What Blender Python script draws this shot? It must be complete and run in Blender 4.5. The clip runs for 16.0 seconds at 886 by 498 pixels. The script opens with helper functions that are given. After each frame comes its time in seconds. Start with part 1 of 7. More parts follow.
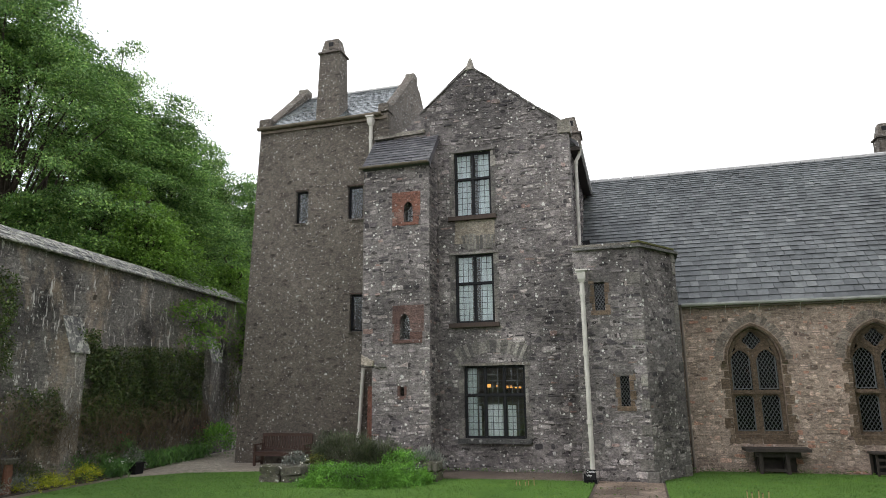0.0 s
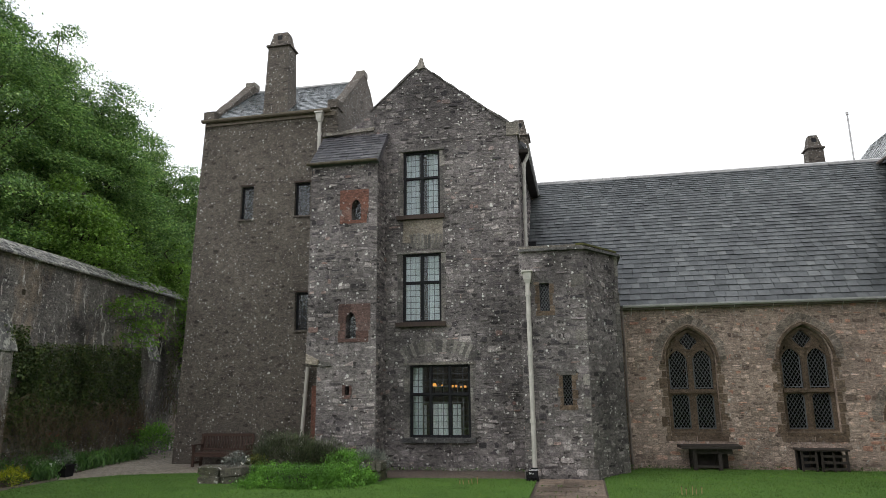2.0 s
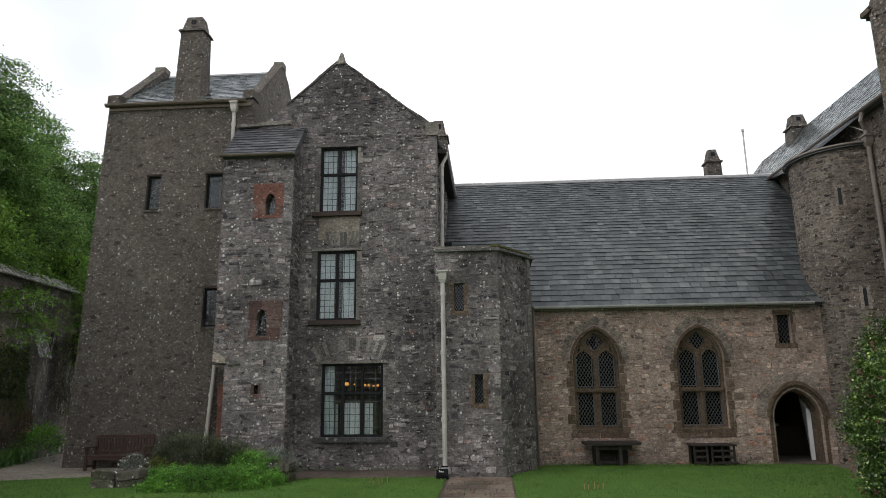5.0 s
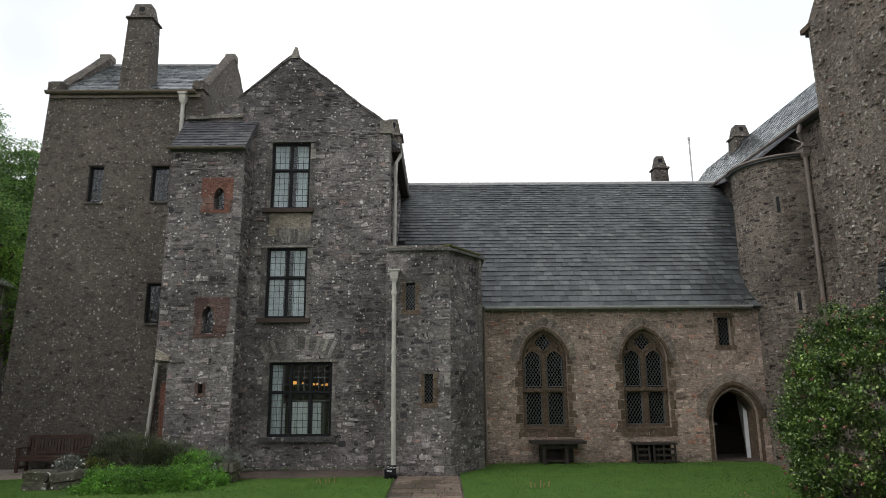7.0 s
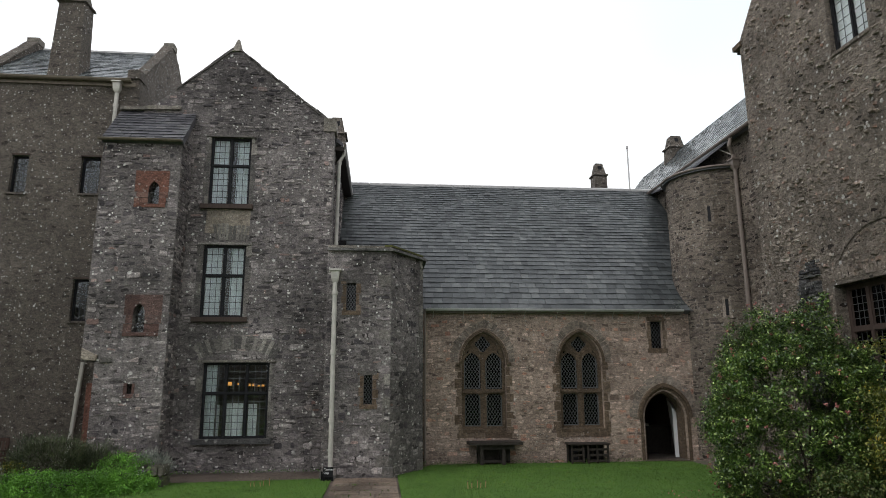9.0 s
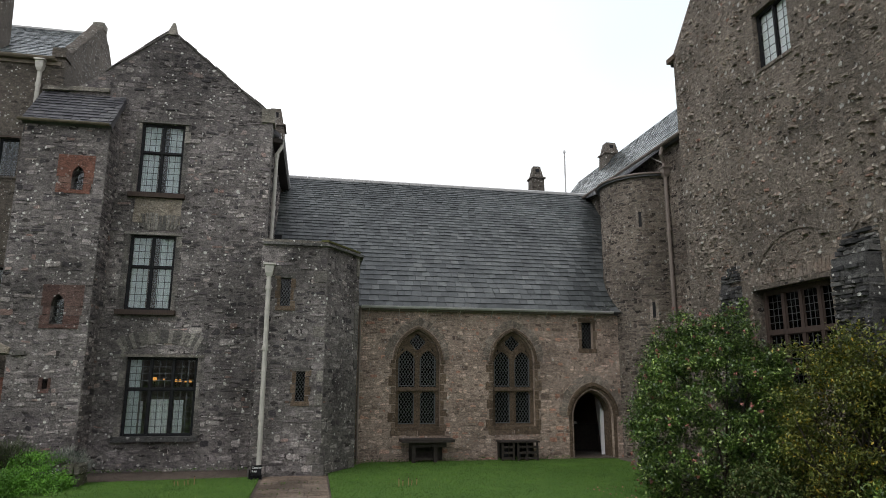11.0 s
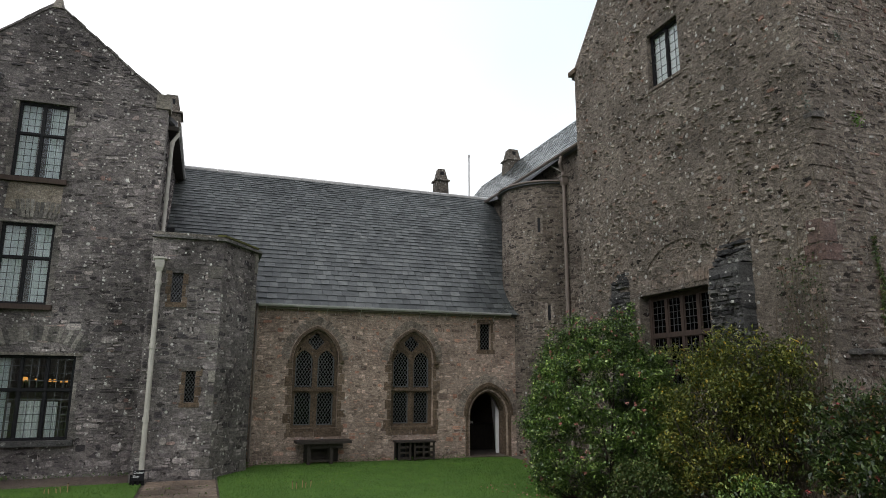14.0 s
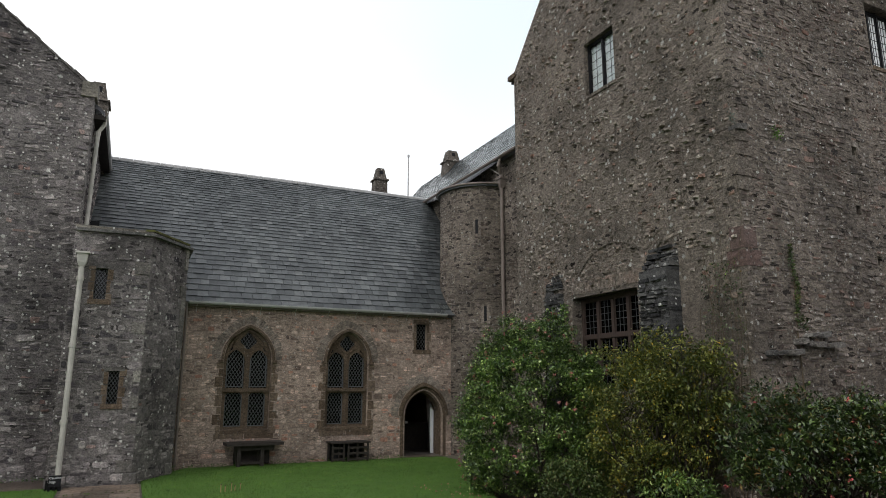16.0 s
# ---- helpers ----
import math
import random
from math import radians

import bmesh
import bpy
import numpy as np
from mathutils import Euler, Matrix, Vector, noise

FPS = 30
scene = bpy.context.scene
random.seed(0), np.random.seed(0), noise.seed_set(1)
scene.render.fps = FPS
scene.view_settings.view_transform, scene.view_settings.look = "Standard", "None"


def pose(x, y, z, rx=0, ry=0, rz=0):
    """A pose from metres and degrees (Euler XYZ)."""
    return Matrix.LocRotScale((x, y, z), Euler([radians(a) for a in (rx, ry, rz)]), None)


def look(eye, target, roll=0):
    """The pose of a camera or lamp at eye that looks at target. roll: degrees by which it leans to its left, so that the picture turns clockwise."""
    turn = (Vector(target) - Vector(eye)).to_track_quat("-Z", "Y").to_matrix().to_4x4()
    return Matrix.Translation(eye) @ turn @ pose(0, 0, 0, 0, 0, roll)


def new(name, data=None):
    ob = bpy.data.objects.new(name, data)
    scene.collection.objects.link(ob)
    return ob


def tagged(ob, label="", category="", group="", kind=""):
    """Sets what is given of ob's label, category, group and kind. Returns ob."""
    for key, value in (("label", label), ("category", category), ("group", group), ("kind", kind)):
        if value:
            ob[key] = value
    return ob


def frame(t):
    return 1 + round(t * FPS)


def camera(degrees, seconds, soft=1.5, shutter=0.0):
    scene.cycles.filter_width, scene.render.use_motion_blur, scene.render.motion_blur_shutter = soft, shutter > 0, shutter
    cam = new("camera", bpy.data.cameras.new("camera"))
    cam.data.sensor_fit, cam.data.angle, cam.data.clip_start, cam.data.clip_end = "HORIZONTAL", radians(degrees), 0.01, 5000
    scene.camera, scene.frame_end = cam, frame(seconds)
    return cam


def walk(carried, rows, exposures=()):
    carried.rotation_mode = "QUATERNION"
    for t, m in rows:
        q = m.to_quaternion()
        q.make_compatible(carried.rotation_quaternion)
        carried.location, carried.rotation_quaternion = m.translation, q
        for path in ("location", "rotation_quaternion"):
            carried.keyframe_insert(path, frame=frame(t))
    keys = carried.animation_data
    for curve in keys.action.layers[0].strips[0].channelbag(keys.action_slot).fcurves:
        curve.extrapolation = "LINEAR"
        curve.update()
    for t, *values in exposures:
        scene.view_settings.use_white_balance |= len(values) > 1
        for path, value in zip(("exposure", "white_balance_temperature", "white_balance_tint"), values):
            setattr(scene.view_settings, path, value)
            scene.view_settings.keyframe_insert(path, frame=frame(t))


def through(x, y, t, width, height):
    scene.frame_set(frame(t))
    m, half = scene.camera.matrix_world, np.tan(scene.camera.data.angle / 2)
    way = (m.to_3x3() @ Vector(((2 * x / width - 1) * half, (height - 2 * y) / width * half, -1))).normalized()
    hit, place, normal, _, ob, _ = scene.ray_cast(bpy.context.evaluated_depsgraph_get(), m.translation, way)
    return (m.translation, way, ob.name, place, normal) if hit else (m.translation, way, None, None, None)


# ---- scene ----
EYE = (0.0, 0.0, 2.33)
cam = camera(68.5, 16.0, soft=0.45)
ROWS = [
    (0.0, 16.27, 12.05, 0.69),
    (0.5, 15.03, 11.92, 0.58),
    (1.0, 14.11, 11.90, 0.70),
    (1.5, 12.84, 12.03, 0.65),
    (2.0, 11.57, 11.93, 0.67),
    (2.5, 10.19, 11.84, 0.69),
    (3.0, 8.93, 11.78, 0.64),
    (3.5, 7.65, 11.87, 0.49),
    (4.0, 6.36, 11.80, 0.70),
    (6.5, 0.85, 11.73, 0.29),
    (7.0, -0.27, 11.66, 0.46),
    (7.5, -1.38, 11.72, 0.57),
    (8.0, -2.76, 11.78, 0.40),
    (8.5, -4.03, 11.81, 0.31),
    (9.0, -5.48, 11.73, 0.31),
    (11.5, -12.61, 11.52, -0.33),
    (12.0, -14.03, 11.52, -0.34),
    (12.5, -15.29, 11.55, -0.07),
    (13.0, -16.75, 11.60, 0.11),
    (13.5, -18.23, 11.60, 0.04),
    (14.0, -19.89, 11.59, -0.23),
    (14.5, -21.33, 11.57, -0.04),
    (15.0, -22.83, 11.56, -0.11),
    (15.5, -24.17, 11.60, -0.20),
    (16.0, -25.45, 11.62, -0.15),
]
walk(cam, [(t, pose(*EYE, 90 + p, r, y)) for t, y, p, r in ROWS], exposures=[(0.0, 0.78), (1.0, 0.66), (3.5, 0.18), (7.0, 0.13), (16.0, 0.07)])

# ---- sky and sun: a bright overcast day ----
SUN_EL, SUN_AZ = radians(46), radians(240)
world = bpy.data.worlds.new("overcast_sky")
scene.world = world
world.use_nodes = True
wn, wl = world.node_tree.nodes, world.node_tree.links
wn.clear()
w_out, w_bg = wn.new("ShaderNodeOutputWorld"), wn.new("ShaderNodeBackground")
w_sky, w_mix, w_noise, w_ramp = wn.new("ShaderNodeTexSky"), wn.new("ShaderNodeMixRGB"), wn.new("ShaderNodeTexNoise"), wn.new("ShaderNodeValToRGB")
w_co = wn.new("ShaderNodeTexCoord")
w_sky.sky_type, w_sky.sun_disc, w_sky.sun_elevation, w_sky.sun_rotation = "NISHITA", False, SUN_EL, SUN_AZ
w_noise.inputs["Scale"].default_value, w_noise.inputs["Detail"].default_value = 1.3, 4
w_ramp.color_ramp.elements[0].position, w_ramp.color_ramp.elements[0].color = 0.44, (0.62, 0.62, 0.62, 1)
w_ramp.color_ramp.elements[1].position, w_ramp.color_ramp.elements[1].color = 0.58, (0.98, 0.98, 0.98, 1)
wl.new(w_co.outputs["Generated"], w_noise.inputs["Vector"])
wl.new(w_noise.outputs["Fac"], w_ramp.inputs["Fac"])
wl.new(w_ramp.outputs["Color"], w_mix.inputs["Fac"])
wl.new(w_sky.outputs["Color"], w_mix.inputs["Color1"])
w_mix.inputs["Color2"].default_value = (9.9, 10.0, 10.1, 1)
w_thin, w_dot, w_range = wn.new("ShaderNodeMixRGB"), wn.new("ShaderNodeVectorMath"), wn.new("ShaderNodeMapRange")
w_dot.operation = "DOT_PRODUCT"
w_dot.inputs[1].default_value = (0.52, 0.60, 0.61)
w_wisp = wn.new("ShaderNodeMath")
w_wisp.operation = "MULTIPLY_ADD"
w_wisp.inputs[1].default_value = 0.16
wl.new(w_co.outputs["Generated"], w_dot.inputs[0])
wl.new(w_noise.outputs["Fac"], w_wisp.inputs[0])
wl.new(w_dot.outputs["Value"], w_wisp.inputs[2])
w_range.inputs["From Min"].default_value, w_range.inputs["From Max"].default_value = 0.98, 1.09
wl.new(w_wisp.outputs[0], w_range.inputs["Value"])
wl.new(w_range.outputs["Result"], w_thin.inputs["Fac"])
wl.new(w_mix.outputs["Color"], w_thin.inputs["Color1"])
w_thin.inputs["Color2"].default_value = (6.5, 7.35, 7.9, 1)
wl.new(w_thin.outputs["Color"], w_bg.inputs["Color"])
w_bg.inputs["Strength"].default_value = 0.125
wl.new(w_bg.outputs["Background"], w_out.inputs["Surface"])

sun_data = bpy.data.lights.new("sun", "SUN")
sun_data.energy, sun_data.angle, sun_data.color = 0.9, radians(35), (1.0, 0.97, 0.92)
sun = new("sun", sun_data)
sun.matrix_world = look((-34, -8, 40), (0, 12, 0))


# ---- materials ----
def material(name):
    m = bpy.data.materials.new(name)
    m.use_nodes = True
    m.node_tree.nodes.clear()
    return m, m.node_tree.nodes, m.node_tree.links


def ramp(nodes, stops, mode="LINEAR"):
    r = nodes.new("ShaderNodeValToRGB")
    r.color_ramp.interpolation = mode
    while len(r.color_ramp.elements) < len(stops):
        r.color_ramp.elements.new(0.5)
    for e, (p, c) in zip(r.color_ramp.elements, stops):
        e.position = p
        e.color = (*c, 1) if len(c) == 3 else c
    return r


def mixc(nodes, links, kind, fac, a, b):
    m = nodes.new("ShaderNodeMixRGB")
    m.blend_type = kind
    for sock, v in ((m.inputs["Fac"], fac), (m.inputs["Color1"], a), (m.inputs["Color2"], b)):
        if isinstance(v, (int, float)):
            sock.default_value = v
        elif isinstance(v, tuple):
            sock.default_value = (*v, 1)
        else:
            links.new(v, sock)
    return m.outputs["Color"]


def noise_tex(nodes, links, co, scale, detail=4, rough=0.6, stretch=None):
    n = nodes.new("ShaderNodeTexNoise")
    n.inputs["Scale"].default_value, n.inputs["Detail"].default_value, n.inputs["Roughness"].default_value = scale, detail, rough
    if stretch:
        mp = nodes.new("ShaderNodeMapping")
        mp.inputs["Scale"].default_value = stretch
        links.new(co, mp.inputs["Vector"])
        co = mp.outputs["Vector"]
    links.new(co, n.inputs["Vector"])
    return n.outputs["Fac"]


def finish(m, nodes, links, colour, rough=0.85, bump=None, strength=0.3, dist=0.02, metal=0.0, spec=0.3):
    p, o = nodes.new("ShaderNodeBsdfPrincipled"), nodes.new("ShaderNodeOutputMaterial")
    if isinstance(colour, tuple):
        p.inputs["Base Color"].default_value = (*colour, 1)
    else:
        links.new(colour, p.inputs["Base Color"])
    if isinstance(rough, (int, float)):
        p.inputs["Roughness"].default_value = rough
    else:
        links.new(rough, p.inputs["Roughness"])
    p.inputs["Metallic"].default_value = metal
    p.inputs["Specular IOR Level"].default_value = spec
    if bump is not None:
        b = nodes.new("ShaderNodeBump")
        b.inputs["Strength"].default_value, b.inputs["Distance"].default_value = strength, dist
        links.new(bump, b.inputs["Height"])
        links.new(b.outputs["Normal"], p.inputs["Normal"])
    links.new(p.outputs["BSDF"], o.inputs["Surface"])
    return m


def position(nodes):
    return nodes.new("ShaderNodeNewGeometry").outputs["Position"]


def spots(n, l, co, scale, size, share, fine, stretch=None):
    """Scattered ragged spots of many sizes: white where a spot lies. share: how many of the cells hold one."""
    if stretch:
        mp = n.new("ShaderNodeMapping")
        mp.inputs["Scale"].default_value = stretch
        l.new(co, mp.inputs["Vector"])
        co = mp.outputs["Vector"]
    v, sep = n.new("ShaderNodeTexVoronoi"), n.new("ShaderNodeSeparateColor")
    v.inputs["Scale"].default_value = scale
    l.new(co, v.inputs["Vector"])
    l.new(v.outputs["Color"], sep.inputs["Color"])
    r, d, o = n.new("ShaderNodeMapRange"), n.new("ShaderNodeMath"), n.new("ShaderNodeMapRange")
    r.inputs["From Min"].default_value, r.inputs["From Max"].default_value = 1 - share, 1.0
    r.inputs["To Min"].default_value, r.inputs["To Max"].default_value = 0.0, size
    l.new(sep.outputs["Red"], r.inputs["Value"])
    d.operation = "MULTIPLY_ADD"
    d.inputs[1].default_value = 0.55
    l.new(fine, d.inputs[0])
    l.new(v.outputs["Distance"], d.inputs[2])
    e = n.new("ShaderNodeMath")
    e.operation = "SUBTRACT"
    l.new(r.outputs["Result"], e.inputs[0])
    l.new(d.outputs[0], e.inputs[1])
    o.inputs["From Min"].default_value, o.inputs["From Max"].default_value = -0.275, -0.245
    l.new(e.outputs[0], o.inputs["Value"])
    return o.outputs["Result"]


def stone(name, stops, lichen=0.5, stain=(0.55, 1.25), by="island", tint=None, streak=0.0, rough=0.85, where_at=0.50, speck=6.5, relief=0.03, coarse=9.0, hollow_shade=0.0, crust=None):
    """Rubble or dressed stone: a tone for each piece, coarse and fine grain, broad stains and pale lichen specks."""
    m, n, l = material(name)
    geo = n.new("ShaderNodeNewGeometry")
    co = geo.outputs["Position"]
    if by == "island":
        pick = geo.outputs["Random Per Island"]
    elif by == "object":
        pick = n.new("ShaderNodeObjectInfo").outputs["Random"]
    else:
        pick = noise_tex(n, l, co, 3.5, 5, 0.7)
    col = ramp(n, stops)
    l.new(pick, col.inputs["Fac"])
    c = col.outputs["Color"]
    mottle = noise_tex(n, l, co, coarse, 7, 0.78, (1, 1, 1.7))
    grain = ramp(n, [(0.30, (0.34, 0.33, 0.33)), (0.48, (0.92, 0.92, 0.92)), (0.72, (1.65, 1.62, 1.56))])
    l.new(mottle, grain.inputs["Fac"])
    c = mixc(n, l, "MULTIPLY", 1.0, c, grain.outputs["Color"])
    fine = noise_tex(n, l, co, 38, 4, 0.75)
    fg = ramp(n, [(0.32, (0.55, 0.55, 0.55)), (0.68, (1.45, 1.45, 1.45))])
    l.new(fine, fg.inputs["Fac"])
    c = mixc(n, l, "MULTIPLY", 1.0, c, fg.outputs["Color"])
    big = ramp(n, [(0.32, (stain[0],) * 3), (0.68, (stain[1],) * 3)])
    l.new(noise_tex(n, l, co, 0.55, 5, 0.65), big.inputs["Fac"])
    c = mixc(n, l, "MULTIPLY", 1.0, c, big.outputs["Color"])
    if tint:
        t = ramp(n, [(0.5, (0, 0, 0)), (0.68, (0.6, 0.6, 0.6))])
        l.new(noise_tex(n, l, co, 0.9, 5, 0.7, (1.3, 1.3, 0.8)), t.inputs["Fac"])
        c = mixc(n, l, "MIX", t.outputs["Color"], c, mixc(n, l, "MULTIPLY", 1.0, tint, grain.outputs["Color"]))
    if streak:
        s = ramp(n, [(0.575, (0, 0, 0)), (0.62, (streak, streak, streak))])
        l.new(noise_tex(n, l, co, 1.0, 7, 0.75, (4.2, 4.2, 1.1)), s.inputs["Fac"])
        c = mixc(n, l, "MIX", s.outputs["Color"], c, mixc(n, l, "MULTIPLY", 1.0, (0.62, 0.60, 0.56), fg.outputs["Color"]))
    if crust:
        # black weathering crust, ragged, spreading from one exposed spot of the wall
        dist, rag = n.new("ShaderNodeVectorMath"), n.new("ShaderNodeMath")
        dist.operation, rag.operation = "DISTANCE", "MULTIPLY_ADD"
        dist.inputs[1].default_value = crust[:3]
        rag.inputs[1].default_value = 5.0
        l.new(co, dist.inputs[0])
        l.new(noise_tex(n, l, co, 0.8, 6, 0.7, (1.6, 1.6, 0.7)), rag.inputs[0])
        l.new(dist.outputs["Value"], rag.inputs[2])
        k = n.new("ShaderNodeMapRange")
        k.inputs["From Min"].default_value, k.inputs["From Max"].default_value = crust[3] + 1.2, crust[3] + 4.0
        k.inputs["To Min"].default_value, k.inputs["To Max"].default_value = 0.62, 0.0
        l.new(rag.outputs[0], k.inputs["Value"])
        c = mixc(n, l, "MIX", k.outputs["Result"], c, mixc(n, l, "MULTIPLY", 1.0, c, (0.30, 0.30, 0.31)))
    # Dark flat spots paint the shade of hollows that aren't carved.
    if hollow_shade:
        warp = n.new("ShaderNodeTexNoise")
        warp.inputs["Scale"].default_value = 7.0
        l.new(co, warp.inputs["Vector"])
        spot = spots(n, l, mixc(n, l, "ADD", 0.16, co, warp.outputs["Color"]), 3.6, 0.46, 0.42, fine, (1, 1, 2.6))
        c = mixc(n, l, "MIX", mixc(n, l, "MULTIPLY", 1.0, spot, (hollow_shade,) * 3), c, mixc(n, l, "MULTIPLY", 1.0, c, (0.16, 0.15, 0.15)))
    if lichen:
        where = ramp(n, [(where_at - 0.06, (lichen * 0.25,) * 3), (where_at + 0.10, (lichen,) * 3)])
        l.new(noise_tex(n, l, co, 1.7, 5, 0.75), where.inputs["Fac"])
        for scale, size, share in ((speck * 0.6, 0.22, 0.22), (speck * 1.0, 0.27, 0.40), (speck * 1.7, 0.32, 0.5)):
            spot = spots(n, l, co, scale, size, share, fine)
            f = mixc(n, l, "MULTIPLY", 1.0, spot, where.outputs["Color"])
            c = mixc(n, l, "MIX", f, c, (0.72, 0.71, 0.67))
    hgt = n.new("ShaderNodeMath")
    hgt.operation = "MULTIPLY_ADD"
    hgt.inputs[1].default_value = 0.35
    l.new(fine, hgt.inputs[0])
    l.new(mottle, hgt.inputs[2])
    return finish(m, n, l, c, rough, hgt.outputs[0], 0.9, relief * 2.0)


GREY_STONES = [(0.0, (0.05, 0.046, 0.050)), (0.25, (0.115, 0.102, 0.106)), (0.5, (0.185, 0.164, 0.166)), (0.75, (0.27, 0.242, 0.238)), (0.94, (0.38, 0.345, 0.33)), (1.0, (0.25, 0.165, 0.145))]
BROWN_STONES = [(0.0, (0.16, 0.118, 0.10)), (0.25, (0.33, 0.25, 0.205)), (0.55, (0.48, 0.365, 0.30)), (0.82, (0.66, 0.525, 0.44)), (0.92, (0.52, 0.30, 0.22)), (1.0, (0.38, 0.21, 0.16))]
STONE_GABLE = stone("grey_rubble", GREY_STONES, 1.0, (0.5, 1.5), where_at=0.46, crust=(-3.9, 18.8, 11.6, 2.2))
STONE_GABLE_BED = stone("grey_lime_mortar", [(0.2, (0.115, 0.104, 0.102)), (0.8, (0.25, 0.228, 0.22))], 0.8, (0.45, 1.4), by="noise", where_at=0.45, hollow_shade=0.8, crust=(-3.9, 18.8, 11.6, 2.2))
STONE_STAIR = stone("pale_grey_rubble", [(p, tuple(min(v * 1.15, 1) for v in c)) for p, c in GREY_STONES], 1.0, where_at=0.46)
STONE_CHAPEL = stone("brown_rubble", BROWN_STONES, 0.9, (0.75, 1.15))
STONE_GABLE_PIECE = stone("grey_rubble_stone", GREY_STONES, 1.0, (0.5, 1.5), where_at=0.46, by="object", crust=(-3.9, 18.8, 11.6, 2.2))
STONE_STAIR_PIECE = stone("pale_grey_rubble_stone", [(p, tuple(min(v * 1.15, 1) for v in c)) for p, c in GREY_STONES], 1.0, where_at=0.46, by="object")
STONE_CHAPEL_PIECE = stone("brown_rubble_stone", BROWN_STONES, 0.9, (0.75, 1.15), by="object")
STONE_CHAPEL_BED = stone("buff_lime_mortar", [(0.2, (0.29, 0.225, 0.185)), (0.8, (0.52, 0.41, 0.34))], 0.3, by="noise", hollow_shade=0.5)
KEEP_STONES = [(0.0, (0.115, 0.10, 0.087)), (0.3, (0.24, 0.203, 0.172)), (0.65, (0.35, 0.298, 0.25)), (0.9, (0.46, 0.41, 0.36)), (1.0, (0.30, 0.175, 0.135))]
STONE_KEEP = stone("rough_brown_grey_rubble", KEEP_STONES, 1.0, (0.7, 1.2), tint=(0.20, 0.13, 0.095), coarse=6.0)
STONE_KEEP_PIECE = stone("rough_brown_grey_stone", KEEP_STONES, 1.0, (0.7, 1.2), tint=(0.20, 0.13, 0.095), by="object", coarse=6.0)
STONE_KEEP_SOUTH = stone("stained_red_brown_rubble", [(0.0, (0.08, 0.068, 0.062)), (0.35, (0.16, 0.133, 0.118)), (0.7, (0.24, 0.205, 0.18)), (0.9, (0.33, 0.295, 0.265)), (1.0, (0.23, 0.13, 0.10))], 1.0, (0.6, 1.25), tint=(0.17, 0.105, 0.08), where_at=0.46, speck=5.5)
STONE_KEEP_BED = stone("rough_earthy_mortar", [(0.2, (0.205, 0.172, 0.143)), (0.8, (0.37, 0.315, 0.265))], 0.8, by="noise", where_at=0.44, relief=0.14, coarse=8.0, hollow_shade=1.0)
STONE_ROUND = stone("warm_brown_rubble", [(0.0, (0.06, 0.051, 0.046)), (0.5, (0.125, 0.103, 0.09)), (1.0, (0.20, 0.165, 0.14))], 0.4, (0.7, 1.2), tint=(0.165, 0.125, 0.095))
STONE_GARDEN = stone("stained_garden_rubble", [(0.0, (0.075, 0.07, 0.068)), (0.5, (0.165, 0.153, 0.142)), (1.0, (0.28, 0.258, 0.235))], 0.9, (0.2, 1.75), tint=(0.40, 0.315, 0.235), streak=0.9, where_at=0.5)
ROUGHCAST = stone("grey_brown_roughcast", [(0.25, (0.11, 0.096, 0.082)), (0.5, (0.165, 0.143, 0.122)), (0.75, (0.21, 0.185, 0.16))], 0.9, (0.8, 1.12), by="noise", where_at=0.34, speck=9.0, relief=0.08, coarse=11.0, hollow_shade=0.6)
DRESSED = stone("brown_dressed_stone", [(0.0, (0.125, 0.09, 0.062)), (0.5, (0.165, 0.12, 0.085)), (1.0, (0.21, 0.16, 0.12))], 0.25, (0.8, 1.15), by="object")
DRESSED_FIXED = stone("carved_brown_stone", [(0.3, (0.10, 0.072, 0.049)), (0.7, (0.158, 0.115, 0.08))], 0.25, (0.8, 1.15), by="noise")
RED_STONE = stone("red_sandstone", [(0.0, (0.15, 0.068, 0.05)), (0.6, (0.19, 0.09, 0.066)), (1.0, (0.18, 0.11, 0.09))], 0.35, (0.75, 1.15), by="object")
DULL_RED = stone("weathered_red_sandstone", [(0.0, (0.10, 0.06, 0.052)), (0.6, (0.14, 0.082, 0.07)), (1.0, (0.15, 0.11, 0.098))], 0.5, (0.7, 1.15), by="object")
VOUSSOIR = stone("pale_voussoir_stone", [(0.0, (0.20, 0.17, 0.145)), (0.5, (0.26, 0.22, 0.185)), (1.0, (0.32, 0.275, 0.235))], 0.3, by="object")
DARK_VOUSSOIR = stone("grey_voussoir_stone", [(0.0, (0.11, 0.105, 0.10)), (0.5, (0.19, 0.175, 0.16)), (1.0, (0.32, 0.30, 0.27))], 0.3, by="object")
PALE_PATCH = stone("pale_lime_render", [(0.3, (0.26, 0.22, 0.175)), (0.7, (0.38, 0.335, 0.28))], 0.3, (0.6, 1.2), by="noise")
DARK_SLAB = stone("dark_slate_block", [(0.0, (0.03, 0.03, 0.032)), (0.5, (0.075, 0.074, 0.075)), (1.0, (0.19, 0.185, 0.175))], 1.0, speck=5.0, hollow_shade=0.6)
COPING = stone("lichened_coping_stone", [(0.3, (0.16, 0.145, 0.125)), (0.7, (0.27, 0.25, 0.215))], 1.0, by="noise")
MOSSY_EDGE = stone("mossy_lichened_edging", [(0.0, (0.10, 0.095, 0.075)), (1.0, (0.19, 0.175, 0.145))], 1.0, tint=(0.12, 0.13, 0.05), by="object", where_at=0.4)
PAVING = stone("wet_brown_paving", [(0.0, (0.17, 0.13, 0.10)), (0.5, (0.23, 0.175, 0.135)), (1.0, (0.29, 0.23, 0.185))], 0.0, by="object", rough=0.5)
